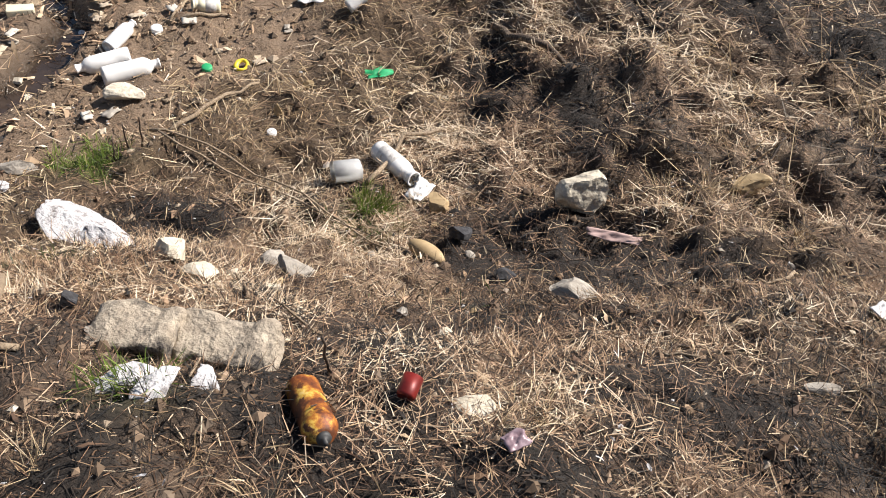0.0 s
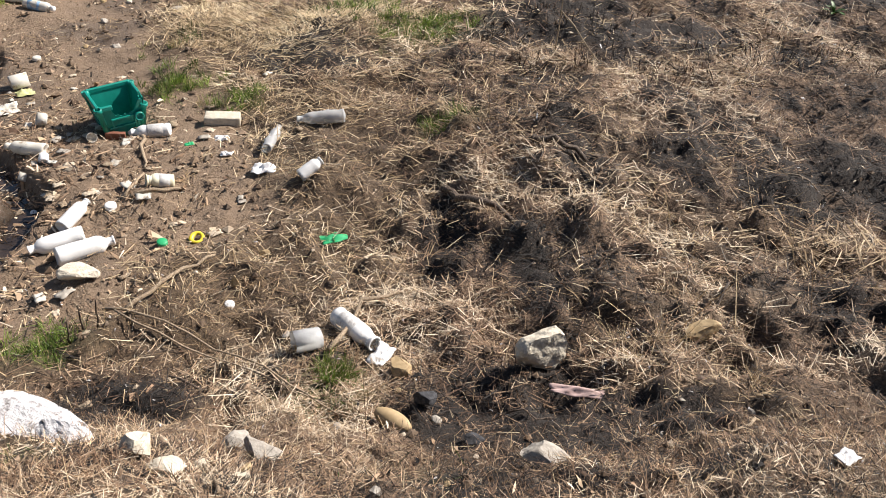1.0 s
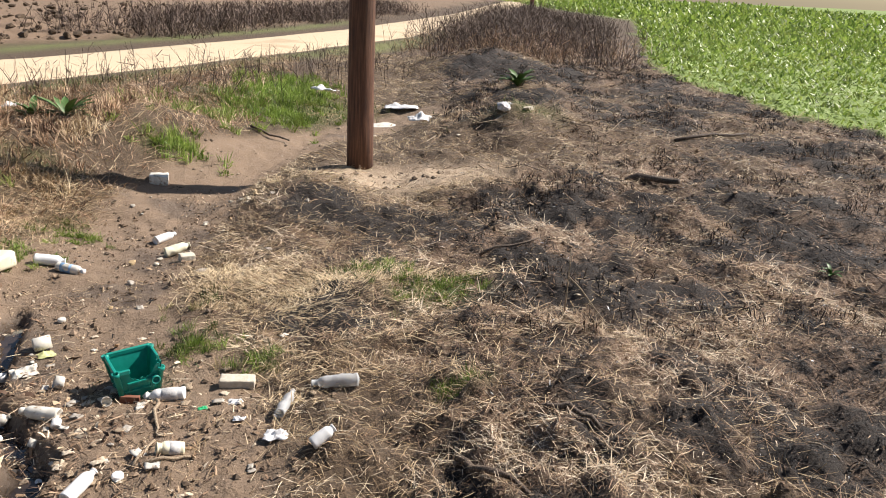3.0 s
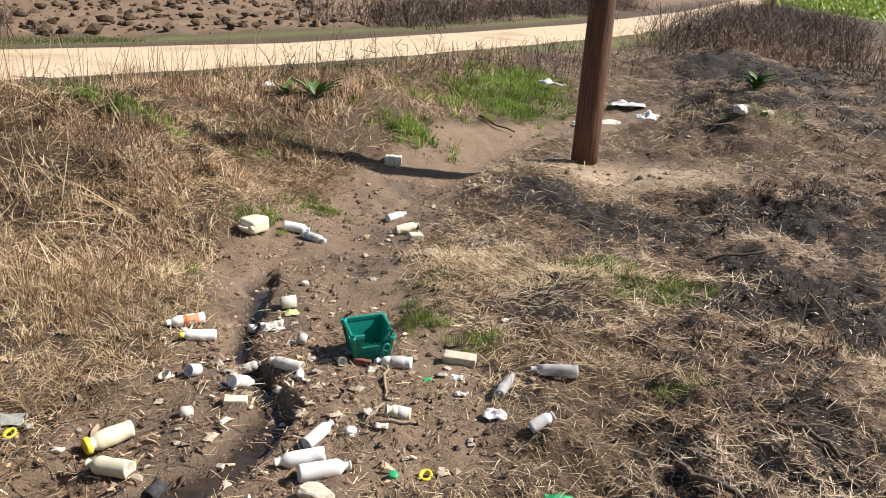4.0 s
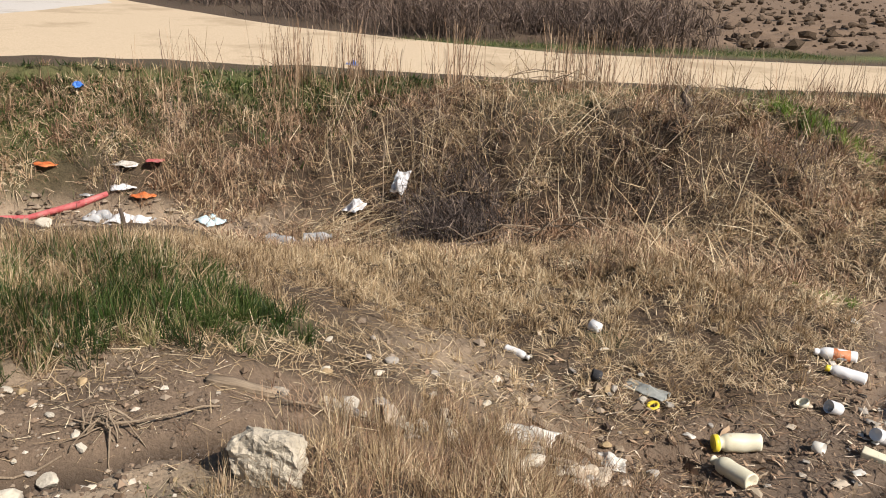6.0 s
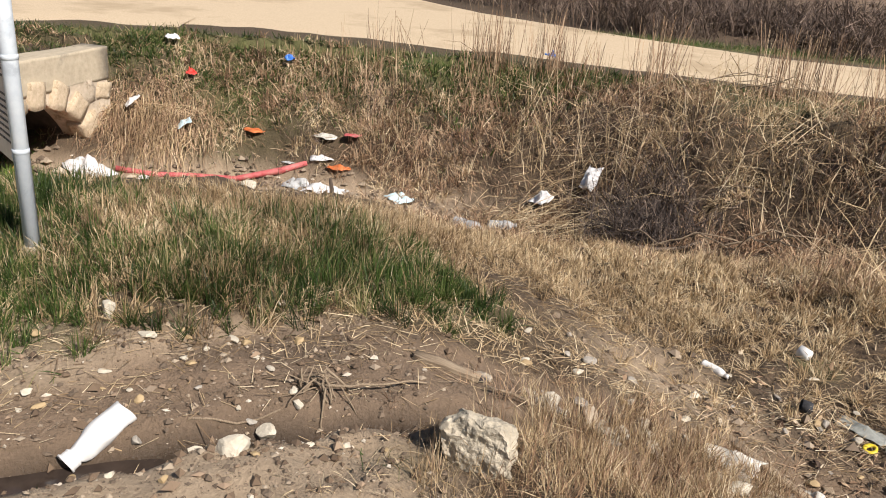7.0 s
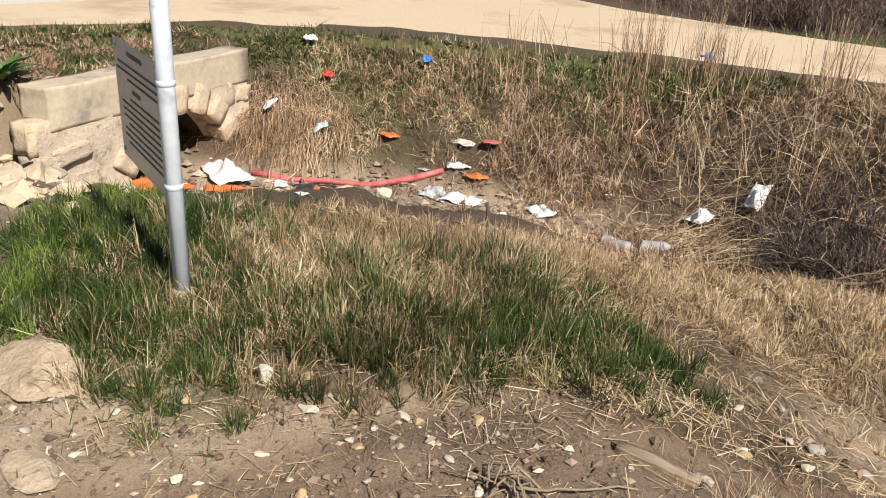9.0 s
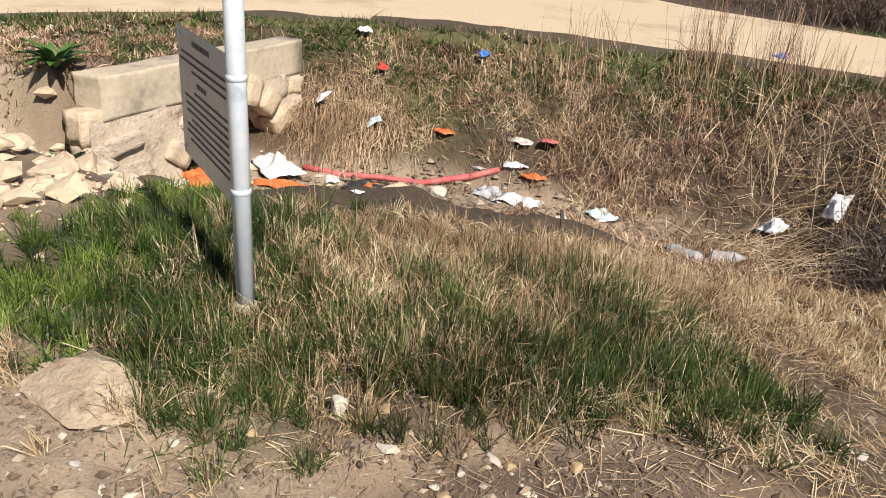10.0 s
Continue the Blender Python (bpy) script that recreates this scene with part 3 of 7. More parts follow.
def strip(name, left, right, lift, material, label, n_along=160, n_across=9):
    """A road between two edges."""
    def even(line):
        p = np.array(line, float)
        s = np.concatenate([[0], np.cumsum(np.hypot(*np.diff(p, axis=0).T))])
        u = np.linspace(0, 1, n_along) ** 1.6 * s[-1]
        return np.stack([np.interp(u, s, p[:, 0]), np.interp(u, s, p[:, 1])], 1)
    a, b = even(left), even(right)
    v = np.linspace(0, 1, n_across)
    pts = a[:, None, :] * (1 - v)[None, :, None] + b[:, None, :] * v[None, :, None]
    x, y = pts[..., 0].ravel(), pts[..., 1].ravel()
    wob = 0.12 * (fbm(x * 0.7, y * 0.7, 3, 131) - 0.5)
    x = x + wob
    z = 0.5 + lift - 0.11 * np.tile(1 - np.sin(v * np.pi) ** 0.2, n_along) + 0.02 * (fbm(x, y, 3, 133) - 0.5)
    ob = mesh_from(name, np.stack([x, y, z], 1), grid_faces(n_across, n_along), [material], None, True)
    return tagged(ob, label, "road", kind="structure")


NEAR_EDGE = [(-15.3, 0.4), (-13.9, 3.6), (-10.75, 7.7), (-6.1, 14.4), (-2.1, 23.6), (1.6, 33.0), (9.2, 62.0), (22.0, 125.0), (60.0, 300.0)]
FAR_EDGE = [(-34.0, 7.0), (-21.5, 7.9), (-14.6, 10.5), (-8.6, 18.2), (-5.4, 26.0), (-2.0, 35.0), (5.4, 63.0), (18.0, 126.0), (55.0, 301.0)]
strip("road", NEAR_EDGE, FAR_EDGE, 0.06, M["road"], "pale sandy dirt track, dry and smooth")
strip("road_2", [(-12.9, -8.0), (-14.6, -3.8), (-15.7, -1.2), (-15.3, 0.45)], [(-36.0, -14.0), (-36.0, -4.0), (-35.5, 2.0), (-34.0, 7.0)], 0.055, M["road"], "pale sandy dirt junction beside the culvert", 60, 20)
strip("road_3", [(-14.6, -12.0), (-16.3, -4.5), (-18.0, -2.2), (-20.3, 0.7), (-27.0, 6.0)], [(-40.0, -18.0), (-40.0, -6.0), (-40.0, 0.0), (-40.0, 3.0), (-40.0, 6.5)], 0.09, M["slab_road"], "pale grey concrete road surface", 60, 12)


# ---- grass, straw and litter, in bulk ----
rng = np.random.default_rng(7)


def sow(n, x0, x1, y0, y1, chance):
    x, y = rng.uniform(x0, x1, n), rng.uniform(y0, y1, n)
    keep = rng.uniform(0, 1, n) < chance(x, y)
    return x[keep], y[keep]


def blades(name, x, y, azimuth, rise, length, width, droop, material, label, lift=0.0, category="grass", tone=None, z=None, plain=False):
    """Tapering blades, all of them in one mesh: bending strips of three faces or, if plain, straight slivers of two."""
    n = len(x)
    z = height(x, y) + lift if z is None else z
    dx, dy, dz = np.cos(azimuth) * np.cos(rise), np.sin(azimuth) * np.cos(rise), np.sin(rise)
    twist = np.where(rise < 0.8, rng.normal(0, 0.5, n), rng.uniform(0, 2 * np.pi, n))
    side = np.stack([-np.sin(azimuth), np.cos(azimuth), np.zeros(n)], 1)
    up = np.cross(np.stack([dx, dy, dz], 1), side)
    side = side * np.cos(twist)[:, None] + up * np.sin(twist)[:, None]
    p0 = np.stack([x, y, z], 1)
    d = np.stack([dx, dy, dz], 1)
    tone = rng.uniform(0, 1, n) ** 0.8 if tone is None else tone
    if plain:
        tip = p0 + d * length[:, None]
        tip[:, 2] -= droop * length * 0.6
        verts = np.stack([p0 - side * (width * 0.5)[:, None], p0 + side * (width * 0.5)[:, None], tip + side * (width * 0.25)[:, None], tip - side * (width * 0.25)[:, None]], 1)
        faces = (np.arange(n) * 4)[:, None, None] + np.array([[0, 1, 2], [0, 2, 3]])[None]
        ob = mesh_from(name, verts.reshape(-1, 3), faces.reshape(-1, 3), [material], {"rnd": np.repeat(tone, 4)})
        return tagged(ob, label, category, kind="stuff")
    verts = np.empty((n, 5, 3))
    for k, (s, w) in enumerate(((0.0, 0.5), (0.5, 0.42))):
        p = p0 + d * (length * s)[:, None]
        p[:, 2] -= droop * length * s * s
        verts[:, 2 * k] = p - side * (width * w)[:, None]
        verts[:, 2 * k + 1] = p + side * (width * w)[:, None]
    p = p0 + d * length[:, None]
    p[:, 2] -= droop * length
    verts[:, 4] = p
    tri = np.array([[0, 1, 3], [0, 3, 2], [2, 3, 4]])
    faces = (np.arange(n) * 5)[:, None, None] + tri[None]
    ob = mesh_from(name, verts.reshape(-1, 3), faces.reshape(-1, 3), [material], {"rnd": np.repeat(tone, 5)})
    return tagged(ob, label, category, kind="stuff")


def lay(x, y, scale=0.9, spread_=0.7, seed=141):
    """The way in which lodged grass lies, much the same over a hand's breadth."""
    return 4 * np.pi * fbm(x * scale, y * scale, 2, seed) + rng.normal(0, spread_, len(x))


def dry(x, y):
    gap = road_gap(x, y)
    d = (1 - track(x, y)) * (1 - burnt(x, y)) * (1 - 0.9 * bare(x, y)) * (1 - in_field(x, y)) * (1 - 0.6 * np.clip(greenness(x, y), 0, 1))
    return d * sstep(0.0, 0.5, gap) * (0.45 + 0.75 * sstep(0.3, 0.6, fbm(x * 1.5, y * 1.5, 3, 151)))


def size_by_reach(x, y):
    """Longer, broader and fewer pieces far away."""
    return np.clip(np.hypot(x + 0.5, y) / 5.0, 0.7, 3.0)


def U(a, b, n):
    return rng.uniform(a, b, n)


# straw near the camera: the low bank, the mound beside the mud and the flat
x, y = sow(135000, -6.5, 1.6, 0.0, 9.5, lambda x, y: dry(x, y) * 0.95)
n = len(x)
f = np.clip(np.hypot(x, y) / 4.5, 0.4, 1.1)
blades("dry_grass", x, y, lay(x, y, 0.9, 1.3), U(0.05, 0.75, n), U(0.06, 0.2, n) * f, U(0.0025, 0.0055, n) * f ** 0.8, U(0.1, 0.5, n), M["straw"], "matted dry straw-coloured grass over soil")


def tufts(name, x, y, per, tall, wide, material, label, lean=0.55, droop=(0.2, 0.9), spread_=0.05, tone=(0.5, 0.25), category="grass"):
    """Clumps of blades, each clump with a height, a lean and a tone of its own."""
    k = len(x)
    size, way = rng.uniform(0.55, 1.15, k), rng.uniform(0, 6.28, k)
    base = np.clip(rng.normal(tone[0], tone[1], k), 0, 1)
    i = np.repeat(np.arange(k), per)
    n = len(i)
    r = spread_ * np.sqrt(rng.uniform(0, 1, n)) * size[i]
    a = rng.uniform(0, 6.28, n)
    px, py = x[i] + r * np.cos(a), y[i] + r * np.sin(a)
    az = np.where(rng.uniform(0, 1, n) < 0.45, way[i] + rng.normal(0, 0.6, n), a + rng.normal(0, 0.5, n))
    rise = np.pi / 2 - np.abs(rng.normal(0, lean, n))
    reach = size_by_reach(px, py)
    L = tall * size[i] * rng.uniform(0.5, 1.1, n)
    return blades(name, px, py, az, np.clip(rise, 0.05, 1.55), L, wide * rng.uniform(0.6, 1.3, n) * reach ** 0.5, rng.uniform(*droop, n), material, label, 0, category, np.clip(base[i] + rng.normal(0, 0.17, n), 0, 1))


# thick tussocks: on the mound, along the ditch's rim and before the mud
x, y = sow(7000, -9.0, -1.8, 0.2, 6.5, lambda x, y: np.clip(0.9 * bump_of(x, y, -4.1, 4.9, 1.0, 0.6) + 0.9 * bump_of(x, y, -5.6, 3.6, 1.4, 0.8) + 0.9 * bump_of(x, y, -6.2, 2.2, 0.8, 0.9), 0, 1) * (1 - track(x, y)))
tufts("dry_grass", x, y, 34, 0.25, 0.0045, M["straw"], "thick tussocks of dry straw grass beside the mud", 0.6, tone=(0.55, 0.2))
x, y = sow(1500, -3.9, -2.0, 0.5, 3.2, lambda x, y: np.clip(bump_of(x, y, -2.75, 1.5, 0.4, 0.6) + bump_of(x, y, -3.05, 1.8, 0.35, 0.5) + bump_of(x, y, -2.5, 2.35, 0.4, 0.35) + 0.6 * bump_of(x, y, -2.6, 0.6, 0.3, 0.3), 0, 1))
tufts("dry_grass", x, y, 16, 0.23, 0.003, M["straw"], "upright tan grass beside the limestone boulder", 0.6, (0.0, 0.35), tone=(0.45, 0.25))
x, y = sow(1500, -3.9, -2.0, 0.5, 3.2, lambda x, y: np.clip(bump_of(x, y, -2.75, 1.5, 0.4, 0.6) + bump_of(x, y, -3.05, 1.8, 0.35, 0.5) + bump_of(x, y, -2.5, 2.35, 0.4, 0.35), 0, 1))
tufts("dry_grass", x, y, 16, 0.22, 0.003, M["russet"], "russet dead grass beside the limestone boulder", 0.75, (0.0, 0.5), tone=(0.35, 0.25))
x, y = sow(3300, -6.6, -4.0, -1.8, 1.8, lambda x, y: np.clip(bump_of(x, y, -4.8, 0.0, 0.6, 0.9) + bump_of(x, y, -5.6, 0.6, 0.7, 0.9) * 0.9, 0, 1))
tufts("dry_grass", x, y, 34, 0.26, 0.004, M["straw"], "pale dead grass among green grass", 0.6, tone=(0.4, 0.3))
x, y = sow(700, -7.4, -4.6, -2.4, -0.9, lambda x, y: np.clip(bump_of(x, y, -5.3, -1.7, 0.5, 0.3) + 0.7 * bump_of(x, y, -6.6, -1.3, 0.6, 0.3), 0, 1))
tufts("green_grass", x, y, 34, 0.2, 0.005, M["crop"], "bright green grass tufts beside the sign", 0.55, (0.1, 0.6), tone=(0.3, 0.25))
# green tussocks round the sign and on the bank
x, y = sow(3600, -6.8, -3.9, -2.2, 1.7, lambda x, y: np.clip(1.0 * bump_of(x, y, -4.75, -1.0, 0.4, 0.4) + 1.0 * bump_of(x, y, -4.4, 1.05, 0.3, 0.42) + 0.75 * bump_of(x, y, -4.6, 0.1, 0.5, 0.7) + 0.55 * bump_of(x, y, -5.7, -1.2, 0.8, 0.6) + 0.5 * bump_of(x, y, -5.0, 0.9, 0.4, 0.4), 0, 1) * (1 - track(x, y)) * (1 - np.clip(1.3 * bump_of(x, y, -4.25, -1.6, 0.4, 0.4), 0, 1)))
tufts("green_grass", x, y, 40, 0.25, 0.005, M["green"], "tall green grass tussocks round the sign post", 0.5, (0.1, 0.6), tone=(0.42, 0.3))
x, y = sow(7500, -7.0, 0.8, 8.0, 18.5, lambda x, y: np.clip(bump_of(x, y, -1.9, 15.9, 0.75, 1.9) + bump_of(x, y, -2.65, 10.9, 0.45, 0.22) + 0.4 * bump_of(x, y, -3.2, 13.0, 0.8, 0.8) + 0.8 * bump_of(x, y, -5.8, 8.75, 0.9, 0.3), 0, 1))
tufts("green_grass", x, y, 26, 0.28, 0.008, M["crop"], "bright green grass on the bank by the pole", 0.6, (0.1, 0.7), 0.09, (0.45, 0.25))
x, y = sow(2600, -2.0, 1.0, 0.7, 7.4, lambda x, y: np.clip(bump_of(x, y, -0.2, 2.5, 0.13, 0.08) + bump_of(x, y, -1.44, 2.75, 0.14, 0.08) + bump_of(x, y, -0.02, 6.95, 0.28, 0.14) + bump_of(x, y, 0.42, 6.4, 0.28, 0.3) + bump_of(x, y, -1.35, 5.5, 0.25, 0.2) + bump_of(x, y, -0.9, 5.25, 0.12, 0.1) + bump_of(x, y, 0.5, 4.55, 0.14, 0.1) + 0.5 * bump_of(x, y, -1.5, 6.2, 0.2, 0.2), 0, 1))
tufts("green_grass", x, y, 30, 0.11, 0.0035, M["green"], "short fresh green tufts among straw", 0.7, (0.1, 0.5), 0.04, (0.6, 0.2))
# the far bank: russet, longer, lodged downhill
x, y = sow(160000, -15.5, -2.0, -1.5, 22.0, lambda x, y: 0.62 * dry(x, y) * sstep(4.5, 5.5, y + 0.45 * (-x - 3)) * (0.25 + 0.75 * sstep(30, 8, np.hypot(x, y))))
n = len(x)
s = size_by_reach(x, y)
blades("dry_grass", x, y, lay(x, y, 0.5, 1.0), U(0.1, 1.2, n), U(0.1, 0.26, n) * s ** 0.6, U(0.003, 0.0065, n) * s ** 0.6, U(0.2, 0.9, n), M["russet"], "long russet dead grass on the ditch bank")
x, y = sow(70000, -15.5, -2.0, -1.5, 22.0, lambda x, y: dry(x, y) * sstep(4.5, 5.5, y + 0.45 * (-x - 3)) * sstep(0.42, 0.6, fbm(x * 0.7, y * 0.7, 2, 161)))
n = len(x)
s = size_by_reach(x, y)
blades("dry_grass", x, y, lay(x, y, 0.5, 0.8), U(0.1, 0.9, n), U(0.1, 0.24, n) * s ** 0.6, U(0.003, 0.006, n) * s ** 0.6, U(0.3, 0.9, n), M["straw"], "bleached dead grass on the ditch bank")
x, y = sow(5200, -15.0, -3.4, 0.5, 14.0, lambda x, y: dry(x, y) * sstep(4.6, 5.4, y + 0.45 * (-x - 3)) * sstep(0.36, 0.58, fbm(x * 0.9 + 5, y * 0.9, 2, 165)))
tufts("dry_grass", x, y, 30, 0.42, 0.006, M["russet"], "heaped russet tussocks on the ditch bank", 0.8, (0.2, 1.0), 0.1, (0.45, 0.36))
x, y = sow(5200, -15.0, -3.4, 0.5, 14.0, lambda x, y: dry(x, y) * sstep(4.6, 5.4, y + 0.45 * (-x - 3)) * sstep(0.50, 0.58, fbm(x * 1.3 + 25, y * 1.3, 2, 167)))
tufts("dry_grass", x, y, 28, 0.36, 0.0065, M["straw"], "heaped bleached tussocks on the ditch bank", 0.9, (0.3, 1.1), 0.1, (0.66, 0.22))
x, y = sow(9000, -15.8, -10.6, -4.5, 7.0, lambda x, y: np.clip(np.exp(-((road_gap(x, y) - 0.7) / 0.7) ** 2) * 0.55 + 0.9 * bump_of(x, y, -13.4, -2.8, 1.3, 1.0), 0, 1) * (road_gap(x, y) > 0.05) * ((x + 10.4) * 0.588 + (y + 2.75) * 0.809 < np.where(y < -0.6, -0.5, 9)))
tufts("green_grass", x, y, 13, 0.2, 0.01, M["green"], "short green grass on the road verge", 0.7, (0.1, 0.7), 0.12, (0.5, 0.25))
x, y = sow(9000, -13.0, -4.2, 3.6, 9.5, lambda x, y: dry(x, y) * sstep(4.9, 5.6, y + 0.35 * (-x - 4)) * sstep(0.4, 0.6, fbm(x * 0.6 + 9, y * 0.6, 2, 169)))
n = len(x)
blades("lodged_reeds", x, y, lay(x, y, 0.4, 0.7, 143), U(0.05, 0.75, n), U(0.35, 1.25, n), U(0.005, 0.011, n), U(0.05, 0.4, n), M["straw"], "long pale reeds fallen over the bank", 0.06, "reeds")
x, y = sow(26000, -2.2, 1.2, 5.0, 8.2, lambda x, y: np.clip(bump_of(x, y, -1.0, 6.5, 0.6, 0.9) + bump_of(x, y, 0.0, 6.8, 0.7, 0.3), 0, 1) * (1 - track(x, y)))
n = len(x)
blades("dry_grass", x, y, lay(x, y), U(0.02, 0.6, n), U(0.06, 0.18, n), U(0.003, 0.006, n), U(0.1, 0.5, n), M["straw"], "pale matted straw beside the mud", 0.01, "grass", np.clip(rng.normal(0.75, 0.2, n), 0, 1), None, True)
x, y = sow(22000, -7.5, -2.6, 5.8, 12.0, lambda x, y: np.clip(bump_of(x, y, -4.6, 8.3, 1.4, 1.5), 0, 1) * (1 - track(x, y)))
n = len(x)
blades("dry_grass", x, y, lay(x, y, 0.9, 1.2), U(0.05, 0.7, n), U(0.08, 0.22, n), U(0.004, 0.008, n), U(0.1, 0.6, n), M["straw"], "pale flattened grass on the far side of the mud", 0.02, "grass", np.clip(rng.normal(0.6, 0.22, n), 0, 1), None, True)
# straw right of the mud and round the pole
x, y = sow(60000, -1.5, 8.6, 8.5, 26.0, lambda x, y: dry(x, y) * 0.9)
n = len(x)
blades("dry_grass", x, y, lay(x, y), U(0.05, 0.7, n), U(0.08, 0.2, n) * 1.4, U(0.004, 0.008, n), U(0.2, 0.6, n), M["straw"], "thin dry grass round the wooden pole")
# green grass
x, y = sow(260000, -16.5, 3.0, -3.5, 17.5, lambda x, y: np.clip(greenness(x, y), 0, 1) * (1 - 0.8 * track(x, y)) * sstep(-7, -6, road_gap(x, y)) * (np.abs(road_gap(x, y) + 2.6) > 2.6))
n = len(x)
s = size_by_reach(x, y)
tall = 1 + 0.9 * bump_of(x, y, -4.7, 0.0, 0.8, 1.6)
blades("green_grass", x, y, U(0, 6.28, n), U(0.5, 1.5, n), U(0.05, 0.15, n) * tall * s ** 0.4, U(0.003, 0.006, n) * s ** 0.5, U(0.1, 0.6, n), M["green"], "fresh green grass among the dead grass")
# burnt litter: lying straws, char and chips
for x0, x1, y0, y1, count, size in ((-1.8, 2.6, 0.35, 3.0, 95000, 0.42), (-1.8, 3.8, 2.2, 5.6, 85000, 0.72), (-1.6, 8.8, 5.2, 12.0, 80000, 1.2), (0.5, 9.0, 12.0, 30.0, 45000, 2.1)):
    x, y = sow(count, x0, x1, y0, y1, lambda x, y: (1 - track(x, y)) * np.clip(burnt(x, y) + 0.15, 0, 1) * (1 - in_field(x, y)) * (1 - 0.45 * charred(x, y)))
    n = len(x)
    blades("burnt_litter", x, y, lay(x, y, 1.5, 2.6), U(-0.15, 0.65, n), U(0.03, 0.17, n) * size, U(0.002, 0.0065, n) * size ** 0.8, U(0.1, 0.4, n), M["litter"], "charred stalks and straw lying on burnt soil", 0.006, "litter", np.clip(1.9 * fbm(x * 2.2, y * 2.2, 3, 177) - 0.36 - 0.30 * charred(x, y) + rng.normal(0, 0.24, n), 0, 1), None, True)
x, y = sow(85000, -1.8, 9.0, 0.35, 16.0, lambda x, y: (1 - track(x, y)) * np.clip(burnt(x, y), 0, 1) * sstep(0.4, 0.62, fbm(x * 1.1, y * 1.1, 3, 171)) * (1 - 0.65 * charred(x, y)))
n = len(x)
blades("pale_straw", x, y, lay(x, y, 1.5, 2.2), U(0.0, 0.5, n), U(0.04, 0.17, n) * np.clip(np.hypot(x, y) / 4, 0.4, 1.2), U(0.002, 0.0055, n) * np.clip(np.hypot(x, y) / 4, 0.5, 1.2), U(0.1, 0.4, n), M["straw"], "pale straw scattered over burnt soil", 0.012, "straw", None, None, True)


x, y = sow(5200, 0.8, 9.0, 5.0, 25.0, lambda x, y: np.clip(burnt(x, y), 0, 1) * (1 - in_field(x, y)) * sstep(0.42, 0.6, fbm(x * 1.3 + 6, y * 1.3, 2, 185)))
tufts("burnt_stubble", x, y, 12, 0.16, 0.006, M["litter"], "charred grass stubble on burnt ground", 0.9, (0.1, 0.6), 0.09, (0.26, 0.2), "stubble")
# finer litter on the slope right before the eye
x, y = sow(42000, -1.5, 1.7, 0.42, 1.9, lambda x, y: (0.45 + 0.55 * sstep(0.4, 0.6, fbm(x * 3.1 + 4, y * 3.1, 2, 173))) * sstep(2.0, 1.5, y))
n = len(x)
blades("burnt_litter", x, y, lay(x, y, 2.2, 1.6), U(-0.1, 0.8, n), U(0.01, 0.06, n), U(0.0009, 0.0028, n), U(0.1, 0.5, n), M["litter"], "fine broken straw and char on burnt soil", 0.006, "litter", np.clip(1.9 * fbm(x * 3.0 + 2, y * 3.0, 2, 175) - 0.74 + rng.normal(0, 0.22, n), 0, 1), None, True)
x, y = sow(900, -1.5, 1.9, 0.45, 2.4, lambda x, y: sstep(0.45, 0.6, fbm(x * 1.8, y * 1.8, 2, 183)))
tufts("dry_grass", x, y, 16, 0.13, 0.0018, M["russet"], "wispy dead tufts on the burnt slope", 0.95, (0.1, 0.7), 0.05, (0.6, 0.25))


def flakes(name, x, y, size, material, label, tone, lift=0.008):
    """Thin bent chips of bark, leaf and crust."""
    n = len(x)
    a, ln = U(0, 6.28, n), size * U(0.8, 2.6, n)
    w = size * U(0.35, 0.8, n)
    ca, sa, z = np.cos(a), np.sin(a), height(x, y) + lift
    t1, t2 = rng.normal(0, 0.45, n), rng.normal(0, 0.5, n)
    v = np.empty((n, 6, 3))
    for k, (u, s, b) in enumerate(((-1, -1, 0), (0, -1.15, 1), (1, -0.6, 0), (1, 0.5, 0), (0.1, 1, 1), (-1, 0.8, 0))):
        lx, ly = 0.5 * ln * u * U(0.5, 1.3, n) + 0.1 * ln * rng.normal(0, 1, n), 0.5 * w * s * U(0.2, 1.3, n)
        v[:, k] = np.stack([x + lx * ca - ly * sa, y + lx * sa + ly * ca, z + lx * t1 + ly * t2 + b * 0.15 * ln], 1)
    tri = np.array([[0, 1, 5], [1, 4, 5], [1, 2, 4], [2, 3, 4]])
    faces = (np.arange(n) * 6)[:, None, None] + tri[None]
    ob = mesh_from(name, v.reshape(-1, 3), faces.reshape(-1, 3), [material], {"rnd": np.repeat(tone, 6)})
    return tagged(ob, label, "litter", kind="stuff")


x, y = sow(17000, -1.8, 3.0, 0.35, 5.0, lambda x, y: np.clip(burnt(x, y) + 0.2, 0, 1) * (1 - track(x, y)) * (0.25 + 0.75 * sstep(0.45, 0.6, fbm(x * 1.4 + 2, y * 1.4, 2, 195))))
flakes("leaf_litter", x, y, 0.004 + 0.018 * U(0, 1, len(x)) ** 4, M["litter"], "brown leaf and bark chips on burnt soil", np.clip(rng.normal(0.42, 0.26, len(x)), 0, 1))
x, y = sow(9000, 0.3, 9.0, 4.5, 16.0, lambda x, y: burnt(x, y) * (1 - in_field(x, y)))
flakes("leaf_litter", x, y, 0.012 + 0.03 * U(0, 1, len(x)) ** 3, M["litter"], "brown bark chips on burnt ground", np.clip(rng.normal(0.55, 0.28, len(x)), 0, 1))
x, y = sow(20000, -4.6, 0.3, 2.2, 10.0, lambda x, y: track(x, y) * (0.15 + 0.85 * sstep(0.45, 0.6, fbm(x * 1.6 + 7, y * 1.6, 2, 197))))
